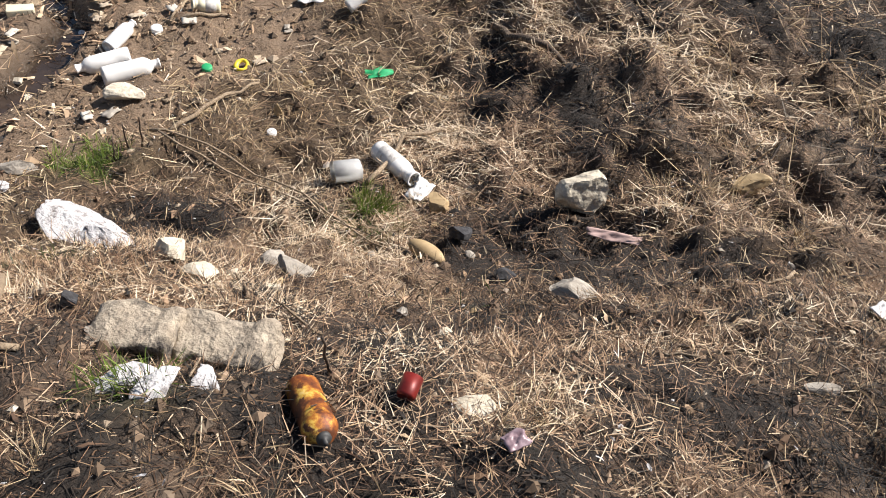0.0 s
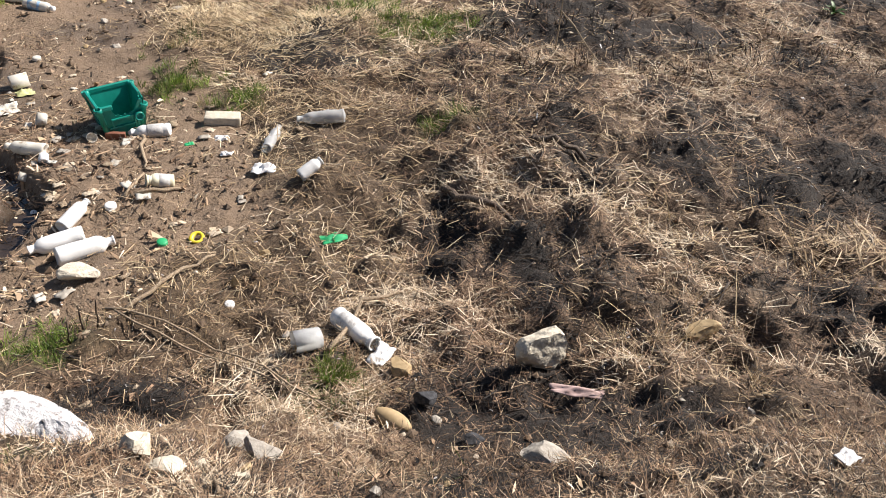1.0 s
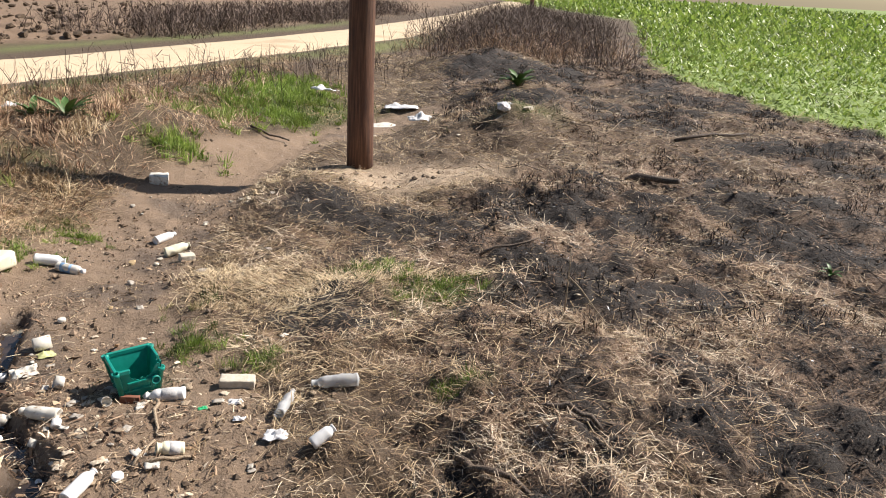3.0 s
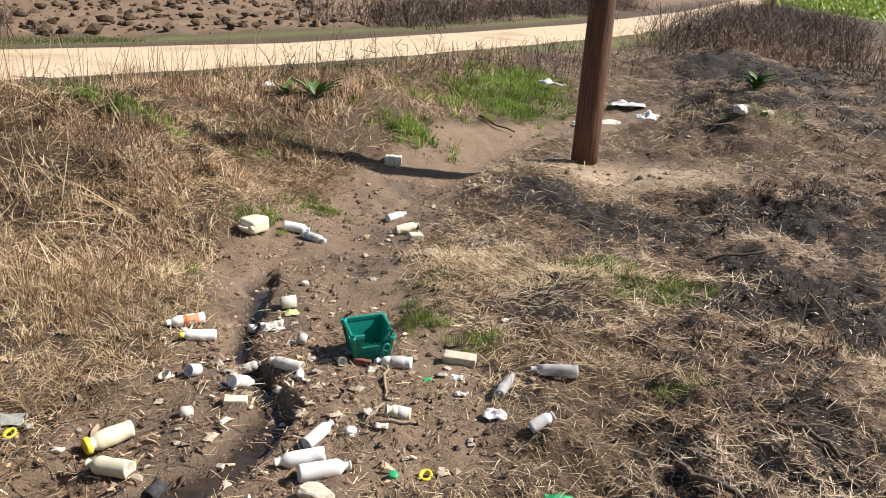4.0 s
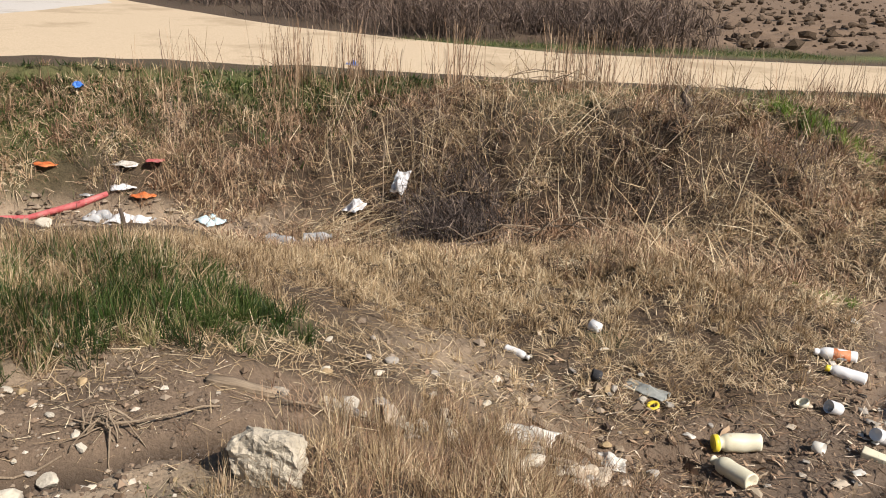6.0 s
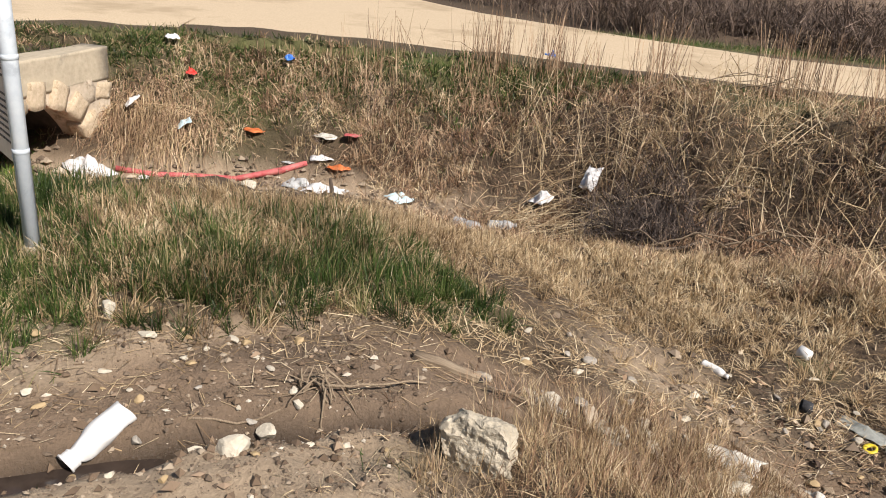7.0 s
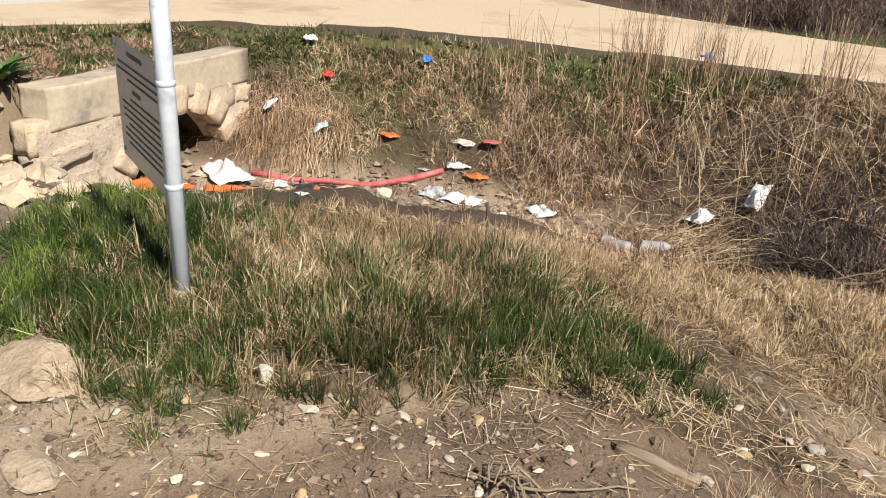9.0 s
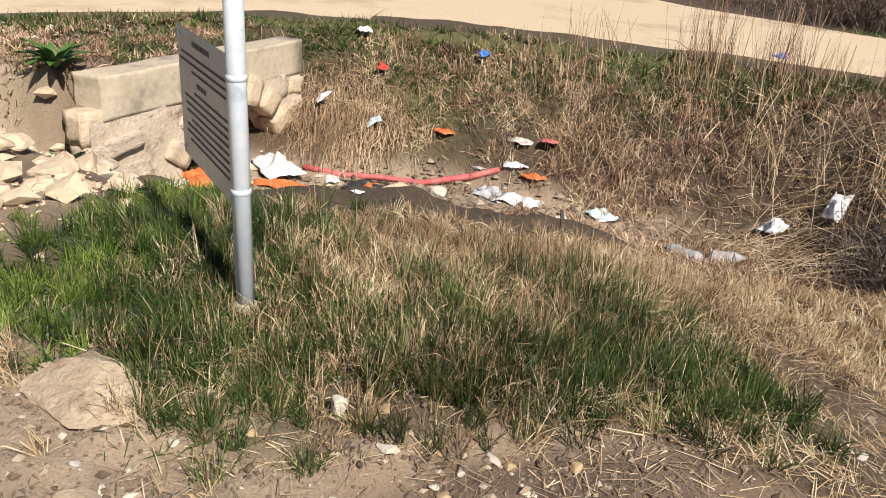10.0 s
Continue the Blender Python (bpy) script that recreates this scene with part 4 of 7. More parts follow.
flakes("mud_litter", x, y, 0.006 + 0.024 * U(0, 1, len(x)) ** 3, M["litter"], "bits of reed, bark and shard in the mud", np.clip(rng.normal(0.62, 0.22, len(x)), 0, 1))
x, y = sow(9000, -5.0, 0.5, 1.8, 8.0, lambda x, y: track(x, y) * sstep(0.42, 0.6, fbm(x * 1.8 + 7, y * 1.8, 2, 199)))
n = len(x)
blades("mud_straw", x, y, U(0, 6.28, n), U(0.0, 0.4, n), U(0.03, 0.12, n), U(0.003, 0.006, n), U(0.1, 0.4, n), M["straw"], "broken straw lying on the mud", 0.008, "straw", None, None, True)
x, y = sow(3000, 1.2, 3.4, 2.4, 3.8, lambda x, y: bump_of(x, y, 2.25, 3.1, 0.5, 0.25))
n = len(x)
blades("cane_litter", x, y, lay(x, y, 0.8, 0.5), U(0.0, 0.3, n), U(0.06, 0.22, n), U(0.004, 0.009, n), U(0.1, 0.4, n), M["straw"], "heap of broken pale canes on burnt soil", 0.015, "straw", None, None, True)
x, y = sow(700, -1.8, 1.5, 0.5, 3.2, lambda x, y: np.clip(bump_of(x, y, -0.08, 1.0, 0.07, 0.05) + bump_of(x, y, 0.28, 0.93, 0.15, 0.05) + bump_of(x, y, -0.5, 0.75, 0.2, 0.06) + 0.8 * bump_of(x, y, -1.0, 1.35, 0.15, 0.12) + bump_of(x, y, 1.15, 2.45, 0.2, 0.15) + bump_of(x, y, -0.4, 2.6, 0.3, 0.12) + bump_of(x, y, 1.5, 2.1, 0.12, 0.1), 0, 1))
tufts("dry_grass", x, y, 24, 0.15, 0.0022, M["straw"], "small dry tufts on the burnt slope", 0.9, (0.1, 0.6), 0.04, (0.6, 0.2))
x, y = sow(6500, -4.6, -1.0, 1.8, 5.6, lambda x, y: np.clip(bump_of(x, y, -2.9, 3.1, 0.8, 0.7) + bump_of(x, y, -2.1, 4.4, 0.7, 0.8), 0, 1))
flakes("mud_litter", x, y, 0.009 + 0.04 * U(0, 1, len(x)) ** 3, M["litter"], "pale rags, bark and shards trodden into mud", np.clip(rng.normal(0.66, 0.24, len(x)), 0, 1), 0.012)
x, y = sow(9000, -4.4, -1.2, 1.6, 5.8, lambda x, y: np.clip(bump_of(x, y, -2.9, 3.0, 0.9, 0.8) + bump_of(x, y, -2.1, 4.4, 0.8, 0.8), 0, 1))
n = len(x)
blades("mud_straw", x, y, U(0, 6.28, n), U(0.0, 0.4, n), U(0.04, 0.14, n), U(0.003, 0.007, n), U(0.1, 0.4, n), M["litter"], "twigs and reed bits lying on the mud", 0.012, "straw", np.clip(rng.normal(0.6, 0.25, n), 0, 1), None, True)
x, y = sow(4500, -4.6, -2.2, -1.8, 1.0, lambda x, y: np.clip(bare(x, y) + 0.4, 0, 1) * (1 - 0.9 * rill(x, y)))
CHIPS = (x, y)
x, y = sow(5000, -4.7, -3.2, -1.2, 1.4, lambda x, y: np.clip(bump_of(x, y, -4.05, 0.2, 0.22, 1.2) + 0.15, 0, 1))
n = len(x)
blades("mud_straw", x, y, U(0, 6.28, n), U(0.0, 0.4, n), U(0.04, 0.16, n), U(0.002, 0.005, n), U(0.1, 0.4, n), M["straw"], "straw bits at the foot of the green grass", 0.008, "straw", None, None, True)
x, y = sow(4200, -1.9, 2.6, 0.4, 3.6, lambda x, y: 0.25 + 0.6 * sstep(0.45, 0.6, fbm(x * 1.7 + 3, y * 1.7, 2, 203)))
flakes("ash_flakes", x, y, 0.002 + 0.009 * U(0, 1, len(x)) ** 5, M["ash"], "white flakes of ash over burnt soil", rng.uniform(0, 1, len(x)), 0.014)
x, y = sow(2600, 0.3, 8.0, 3.6, 12.0, lambda x, y: burnt(x, y) * 0.6)
flakes("ash_flakes", x, y, 0.006 + 0.018 * U(0, 1, len(x)) ** 4, M["ash"], "white flakes of ash over burnt ground", rng.uniform(0, 1, len(x)), 0.016)
spots = [(-0.2, 2.5, 0.07, 16), (-1.44, 2.75, 0.08, 14), (-0.02, 6.95, 0.16, 30), (0.42, 6.4, 0.18, 46), (-1.35, 5.5, 0.14, 22), (-0.9, 5.25, 0.07, 10), (0.5, 4.55, 0.08, 14), (-0.55, 0.96, 0.03, 5), (-3.4, 7.25, 0.2, 26), (-3.0, 8.1, 0.22, 30), (-3.6, 5.9, 0.12, 14)]
x = np.concatenate([rng.normal(cx, r, k) for cx, cy, r, k in spots])
y = np.concatenate([rng.normal(cy, r * 0.7, k) for cx, cy, r, k in spots])
tufts("green_grass", x, y, 34, 0.11, 0.0035, M["crop"], "small fresh green tufts among straw", 0.7, (0.1, 0.5), 0.04, (0.3, 0.25))
x, y = sow(1500, -15.0, -10.6, -5.0, -1.6, lambda x, y: np.clip(bump_of(x, y, -12.6, -3.3, 1.5, 0.9), 0, 1) * ((x + 10.4) * 0.588 + (y + 2.75) * 0.809 < -0.45) * (road_gap(x, y) > 0.1))
tufts("dry_grass", x, y, 20, 0.2, 0.009, M["russet"], "dead grass on the verge behind the headwall", 0.8, (0.2, 0.9), 0.14, (0.45, 0.3))
# crop on the field
x, y = sow(190000, 7.2, 34.0, 8.0, 70.0, lambda x, y: in_field(x, y) * np.clip(16.0 / np.hypot(x, y), 0, 1) ** 1.3 * (0.3 + 0.9 * fbm(x * 1.5, y * 1.5, 3, 181)))
n = len(x)
s = np.hypot(x, y) / 14
far_x, far_y = sow(30000, 8.0, 80.0, 50.0, 190.0, lambda x, y: in_field(x, y) * (0.3 + 0.9 * fbm(x * 0.6, y * 0.6, 2, 187)))
m = len(far_x)
far_s = np.hypot(far_x, far_y) / 14
blades("crop", far_x, far_y, U(0, 6.28, m), U(0.2, 1.2, m), U(0.08, 0.16, m) * far_s, U(0.03, 0.06, m) * far_s, U(0.1, 0.6, m), M["crop"], "far bright green crop in a field", 0, "crop", None, None, True)
blades("crop", x, y, U(0, 6.28, n), U(0.2, 1.2, n), U(0.05, 0.13, n) * s, U(0.02, 0.045, n) * s, U(0.1, 0.6, n), M["crop"], "low bright green crop leaves in a field", 0, "crop", None, None, True)


def stems(name, places, count, tall, wide, material, label, lean=0.25, category="reeds", fork=0):
    """Stands of upright stalks round a list of (x, y, radius)."""
    xs, ys, hs = [], [], []
    for cx, cy, r in places:
        k = max(4, int(count * r * r))
        xs.append(rng.normal(cx, r * 0.5, k))
        ys.append(rng.normal(cy, r * 0.5, k))
    x, y = np.concatenate(xs), np.concatenate(ys)
    n = len(x)
    L = tall * U(0.45, 1.0, n)
    z = height(x, y) - 0.02
    az, rise = U(0, 6.28, n), np.pi / 2 - np.abs(rng.normal(0, lean, n))
    if fork:
        t = U(0.3, 0.95, n * fork)
        xi, yi, zi, Li, azi, ri = (np.repeat(v, fork) for v in (x, y, z, L, az, rise))
        bx, by, bz = xi + np.cos(azi) * np.cos(ri) * Li * t, yi + np.sin(azi) * np.cos(ri) * Li * t, zi + np.sin(ri) * Li * t
        x, y, z = np.concatenate([x, bx]), np.concatenate([y, by]), np.concatenate([z, bz])
        az, rise = np.concatenate([az, U(0, 6.28, n * fork)]), np.concatenate([rise, U(0.1, 1.2, n * fork)])
        L = np.concatenate([L, Li * U(0.15, 0.45, n * fork)])
        n = len(x)
    return blades(name, x, y, az, rise, L, wide * U(0.6, 1.3, n), U(0.0, 0.15, n), material, label, 0, category, None, z, True)


# reeds and tall dead grass on the far shoulder
stems("dead_reeds", [(-12.3, 5.1, 0.5), (-11.9, 5.9, 0.4), (-9.5, 8.3, 0.5), (-9.0, 8.5, 0.35), (-10.6, 7.0, 0.4), (-8.6, 9.4, 0.4)], 620, 1.1, 0.009, M["russet"], "tall dead reeds on the road shoulder", 0.16)
stems("dead_reeds", [(-13.6, 3.6, 0.7), (-11.4, 6.2, 0.9), (-8.3, 9.9, 0.9), (-7.2, 11.6, 0.9), (-6.3, 13.0, 0.8), (-12.9, 3.2, 0.8), (-11.6, 4.4, 0.8)], 130, 0.8, 0.009, M["russet"], "thin dead stalks on the road shoulder", 0.3)
stems("dead_weeds", [(-4.6, 15.2, 0.9), (-3.3, 16.4, 1.1), (-2.2, 17.6, 1.0), (-1.4, 19.2, 1.2), (-5.4, 13.7, 0.8), (-0.4, 21.0, 1.2)], 60, 0.75, 0.012, M["twig"], "bare dead weeds along the track", 0.35, "weeds", 3)
# thicket in the ditch and tangles on the bank
stems("thicket", [(-8.15, 5.25, 0.75), (-7.7, 5.3, 0.6), (-8.5, 5.5, 0.5)], 520, 0.62, 0.007, M["greytwig"], "grey leafless thicket in the ditch", 0.75, "bush", 3)
stems("bramble", [(-9.2, 5.6, 0.9), (-10.2, 5.0, 0.8), (-6.9, 6.3, 0.8), (-5.9, 7.2, 0.8), (-11.4, 3.2, 0.7), (-7.9, 7.0, 0.9), (-9.0, 6.6, 0.9), (-10.9, 5.2, 0.7)], 150, 0.9, 0.008, M["straw"], "tangled dead bramble on the ditch bank", 0.95, "bush", 2)
stems("bramble", [(-5.2, 7.6, 0.6), (-6.6, 7.4, 0.6), (-9.9, 5.9, 0.7), (-12.2, 2.2, 0.5), (-10.9, 4.0, 0.4), (-8.8, 6.0, 0.5), (-7.2, 6.7, 0.5), (-12.4, 3.4, 0.5), (-6.0, 6.6, 0.5)], 420, 0.55, 0.006, M["twig"], "dark tangled dead weeds on the bank", 0.8, "bush", 2)
# hanging dead grass beside the headwall
x, y = sow(16000, -14.6, -12.2, -1.2, 1.2, lambda x, y: bump_of(x, y, -13.4, 0.05, 0.5, 0.65))
n = len(x)
blades("dry_grass", x, y, rng.normal(-0.4, 0.6, n), U(0.1, 1.0, n), U(0.25, 0.5, n), U(0.006, 0.011, n), U(0.7, 1.3, n), M["russet"], "dead grass hanging over the headwall's end")
# hedges past the road and at the field's corner
def strewn(n, x0, x1, y0, y1, r0, r1, keep):
    out = []
    while len(out) < n:
        px, py = rng.uniform(x0, x1), rng.uniform(y0, y1)
        if keep(px, py):
            out.append((px, py, rng.uniform(r0, r1)))
    return out


def off_road(px, py):
    return float(road_gap(np.array([px]), np.array([py]))[0])


stems("hedge", strewn(46, -30, -11.5, 9.0, 19.0, 0.7, 1.5, lambda a, b: off_road(a, b) < -5.6 and b - 9.0 > 0.1 * (a + 26) and b < 17 + 0.2 * (a + 14)), 75, 1.3, 0.018, M["twig"], "brown leafless scrub past the dirt road", 0.45, "bush", 4)
stems("hedge", strewn(60, -11, 6, 28, 62, 0.8, 1.6, lambda a, b: -9.5 < off_road(a, b) < -6.0), 56, 1.1, 0.022, M["twig"], "dark leafless scrub along the far verge", 0.7, "bush", 4)
stems("hedge", strewn(70, 1.5, 11.0, 23, 58, 0.7, 1.5, lambda a, b: off_road(a, b) > 1.0 and a < 8.2 + 0.16 * (b - 27)), 80, 1.5, 0.013, M["twig"], "brown bramble scrub at the corner of the field", 0.8, "bush", 4)
stems("hedge", strewn(30, 1.2, 8.2, 23, 40, 0.6, 1.2, lambda a, b: off_road(a, b) > 1.0), 60, 0.8, 0.018, M["russet"], "russet dead weeds at the corner of the field", 0.7, "bush", 3)
# single stalks over the burnt ground and the near slope
stems("dry_stalks", [(0.75, 5.6, 0.25), (1.3, 2.6, 0.4), (0.6, 4.5, 0.3), (-0.1, 2.2, 0.25), (1.9, 3.0, 0.5), (-1.05, 2.85, 0.15)], 90, 0.45, 0.004, M["straw"], "single dry stalks standing in burnt soil", 0.7, "stalks")


# ---- pebbles and clods ----
def pebbles(name, x, y, r, material, label, category="pebbles", squash=0.65, sink=0.25, small=True):
    phi = (1 + 5 ** 0.5) / 2
    ico = np.array([(-1, phi, 0), (1, phi, 0), (-1, -phi, 0), (1, -phi, 0), (0, -1, phi), (0, 1, phi), (0, -1, -phi), (0, 1, -phi), (phi, 0, -1), (phi, 0, 1), (-phi, 0, -1), (-phi, 0, 1)]) / 1.902
    tri = np.array([(0, 11, 5), (0, 5, 1), (0, 1, 7), (0, 7, 10), (0, 10, 11), (1, 5, 9), (5, 11, 4), (11, 10, 2), (10, 7, 6), (7, 1, 8), (3, 9, 4), (3, 4, 2), (3, 2, 6), (3, 6, 8), (3, 8, 9), (4, 9, 5), (2, 4, 11), (6, 2, 10), (8, 6, 7), (9, 8, 1)])
    if small:
        ico = np.array([(1, 0, 0), (-1, 0, 0), (0, 1, 0), (0, -1, 0), (0, 0, 1), (0, 0, -1)], float)
        tri = np.array([(0, 2, 4), (2, 1, 4), (1, 3, 4), (3, 0, 4), (2, 0, 5), (1, 2, 5), (3, 1, 5), (0, 3, 5)])
    n, k = len(x), len(ico)
    v = ico[None] * rng.uniform(0.5, 1.35, (n, k, 1)) * np.stack([r * U(0.8, 1.4, n), r, r * squash * U(0.7, 1.2, n)], 1)[:, None, :]
    a = U(0, 6.28, n)
    c, s = np.cos(a)[:, None], np.sin(a)[:, None]
    v = np.stack([v[..., 0] * c - v[..., 1] * s, v[..., 0] * s + v[..., 1] * c, v[..., 2]], 2)
    v = v + np.stack([x, y, height(x, y) + r * squash * (1 - 2 * sink) * 0.8], 1)[:, None, :]
    faces = (np.arange(n) * k)[:, None, None] + tri[None]
    ob = mesh_from(name, v.reshape(-1, 3), faces.reshape(-1, 3), [material], {"rnd": np.repeat(rng.uniform(0, 1, n) ** 1.8, k)})
    return tagged(ob, label, category, kind="stuff")


x, y = sow(11000, -5.0, -2.6, -2.4, 1.0, lambda x, y: np.clip(bare(x, y) + 0.35 * track(x, y), 0, 1) * (1 - 0.8 * rill(x, y)))
pebbles("gravel", x, y, 0.003 + 0.02 * U(0, 1, len(x)) ** 7, M["pebble"], "pale gravel on the damp trodden bank")
x, y = sow(6000, -4.5, 0.6, 2.2, 13.0, lambda x, y: np.clip(track(x, y) + 0.1, 0, 1) * 0.55)
pebbles("gravel", x, y, 0.004 + 0.028 * U(0, 1, len(x)) ** 7, M["pebble"], "small stones and clods in the mud")
x, y = sow(5500, -1.8, 2.6, 0.4, 4.0, lambda x, y: 0.25 + 0.6 * sstep(0.45, 0.6, fbm(x * 2, y * 2, 2, 191)))
pebbles("gravel", x, y, 0.003 + 0.016 * U(0, 1, len(x)) ** 6, M["pebble"], "small pale stones among burnt litter")
x, y = sow(2500, -0.8, 3.2, 8.6, 16.0, lambda x, y: np.clip(bare(x, y) + 0.12, 0, 1) * 0.5)
pebbles("gravel", x, y, 0.008 + 0.04 * U(0, 1, len(x)) ** 4, M["pebble"], "loose stones round the wooden pole")
x, y = sow(12000, -40, 3, 14, 60, lambda x, y: ploughed(x, y) * np.clip(20 / np.hypot(x, y), 0, 1) ** 2)
pebbles("clods", x, y, 0.03 + 0.16 * U(0, 1, len(x)) ** 2.5, M["soil"], "dry brown clods of the ploughed field", "clods", 0.75, 0.1, False)
x, y = sow(2600, -11.2, -5.5, -5.0, -1.4, lambda x, y: np.clip(bump_of(x, y, -9.6, -3.3, 1.0, 0.9) + 0.8 * bump_of(x, y, -7.0, -2.3, 1.2, 0.5), 0, 1))
pebbles("rubble", x, y, 0.012 + 0.12 * U(0, 1, len(x)) ** 5, M["limestone"], "pale limestone rubble beside the headwall", "rubble", 0.7, 0.2, False)
x, y = sow(1400, -5.6, -2.6, 2.0, 4.2, lambda x, y: 0.6 * bump_of(x, y, -3.9, 2.7, 0.9, 0.6))
pebbles("gravel", x, y, 0.006 + 0.05 * U(0, 1, len(x)) ** 6, M["pebble"], "washed-out stones and shards on the slope")
x, y = sow(9000, -1.9, 3.2, 0.35, 4.6, lambda x, y: 0.35 + 0.65 * sstep(0.4, 0.6, fbm(x * 2.2 + 4, y * 2.2, 2, 193)))
pebbles("soil_crumbs", x, y, 0.003 + 0.018 * U(0, 1, len(x)) ** 6, M["crumb"], "dark crumbs of burnt soil", "soil", 0.8, 0.1)
x, y = sow(4500, -4.6, -2.2, -1.8, 1.2, lambda x, y: np.clip(bare(x, y) + 0.3, 0, 1) * (1 - 0.9 * rill(x, y)))
pebbles("soil_crumbs", x, y, 0.003 + 0.022 * U(0, 1, len(x)) ** 6, M["crumb"], "crumbs of damp soil on the bank", "soil", 0.8, 0.1)
x, y = sow(9000, -4.6, 0.4, 2.4, 9.0, lambda x, y: track(x, y) * (0.2 + 0.8 * sstep(0.42, 0.6, fbm(x * 1.7, y * 1.7, 2, 196))))
pebbles("soil_crumbs", x, y, 0.004 + 0.03 * U(0, 1, len(x)) ** 7, M["crumb"], "lumps of trodden mud", "soil", 0.7, 0.15)
x, y = sow(5500, 0.4, 8.5, 4.4, 14.0, lambda x, y: burnt(x, y))
pebbles("soil_crumbs", x, y, 0.006 + 0.03 * U(0, 1, len(x)) ** 6, M["crumb"], "dark crumbs of burnt soil", "soil", 0.8, 0.1)
pebbles("stone_chips", *CHIPS, 0.002 + 0.012 * U(0, 1, len(CHIPS[0])) ** 4, M["pebble"], "chips of pale stone on the trodden bank", "pebbles", 0.6, 0.2)
x, y = sow(1200, -14.6, -10.6, -5.0, -1.8, lambda x, y: bump_of(x, y, -12.4, -3.4, 1.3, 0.8) * ((x + 10.4) * 0.588 + (y + 2.75) * 0.809 < -0.5))
pebbles("rubble", x, y, 0.012 + 0.08 * U(0, 1, len(x)) ** 4, M["palestone"], "small rubble on the verge behind the headwall", "rubble", 0.7, 0.2)
x, y = sow(5000, -13.2, -9.4, -1.6, 3.6, lambda x, y: sstep(0.9, 0.4, along(DITCH, x, y)[0]))
pebbles("gravel", x, y, 0.012 + 0.07 * U(0, 1, len(x)) ** 5, M["pebble"], "pale stones and silt in the ditch bottom", "pebbles", 0.6, 0.2)


# ---- helpers for things ----
def zat(x, y):
    return float(height(np.array([x]), np.array([y]))[0])


def part(name, bm, material, parent=None, label="", smooth=True):
    me = bpy.data.meshes.new(name)
    bm.normal_update()
    bm.to_mesh(me)
    bm.free()
    me.materials.append(material)
    me.polygons.foreach_set("use_smooth", np.full(len(me.polygons), smooth))
    ob = new(name, me)
    if parent:
        ob.parent = parent
    return tagged(ob, label)


def empty(name, m, label, category, group=""):
    ob = new(name)
    ob.matrix_world = m
    return tagged(ob, label, category, group)


def lathe(profile, seg=20, squash=1.0, cap=True):
    """Turn (radius, height) points about z."""
    bm = bmesh.new()
    rings = []
    for r, h in profile:
        rings.append([bm.verts.new((r * math.cos(2 * math.pi * k / seg), squash * r * math.sin(2 * math.pi * k / seg), h)) for k in range(seg)])
    for a, b in zip(rings[:-1], rings[1:]):
        for k in range(seg):
            bm.faces.new((a[k], a[(k + 1) % seg], b[(k + 1) % seg], b[k]))
    if cap:
        bm.faces.new(rings[0][::-1])
        bm.faces.new(rings[-1])
    return bm


def crease(bm, amount, scale, seed):
    for v in bm.verts:
        p = v.co * scale + Vector((seed * 3.1, seed * 1.7, 0))
        v.co += noise.noise_vector(p) * amount


def box(bm, cx, cy, cz, sx, sy, sz, turn=0.0):
    m = pose(cx, cy, cz, 0, 0, turn) @ Matrix.Diagonal((sx, sy, sz, 1))
    return bmesh.ops.create_cube(bm, size=1.0, matrix=m)["verts"]


def bevelled(bm, width, segments=2):
    bmesh.ops.bevel(bm, geom=list(bm.edges), offset=width, segments=segments, affect="EDGES", profile=0.6)
    return bm


def tube(points, radii, seg=8, seed=None, wobble=0.0):
    """A limb through points, with a radius at each."""
    bm = bmesh.new()
    pts = [Vector(p) for p in points]
    rings = []
    for i, (p, r) in enumerate(zip(pts, radii)):
        d = (pts[min(i + 1, len(pts) - 1)] - pts[max(i - 1, 0)]).normalized()
        a = d.orthogonal().normalized() if i == 0 else (a - d * a.dot(d)).normalized()
        b = d.cross(a)
        rings.append([bm.verts.new(p + (a * math.cos(2 * math.pi * k / seg) + b * math.sin(2 * math.pi * k / seg)) * r * (1 + wobble * (random.random() - 0.5))) for k in range(seg)])
    for q, w in zip(rings[:-1], rings[1:]):
        for k in range(seg):
            bm.faces.new((q[k], q[(k + 1) % seg], w[(k + 1) % seg], w[k]))
    bm.faces.new(rings[0][::-1])
    bm.faces.new(rings[-1])
    return bm


def lying(x, y, yaw, radius, length, sink=0.1, roll=0.0):
    """The pose of a thing whose own z axis lies along the ground towards yaw."""
    c, s = math.cos(radians(yaw)), math.sin(radians(yaw))
    h = 0.42 * length
    za, zb = zat(x - c * h, y - s * h), zat(x + c * h, y + s * h)
    pitch = math.atan2(zb - za, 2 * h)
    zc = max(0.5 * (za + zb), zat(x, y) - 0.01) + radius * (1 - sink)
    m = Matrix.Translation((x, y, zc)) @ Matrix.Rotation(radians(yaw), 4, "Z") @ Matrix.Rotation(math.pi / 2 - pitch, 4, "Y") @ Matrix.Rotation(radians(roll), 4, "Z")
    return m @ Matrix.Translation((0, 0, -length / 2))


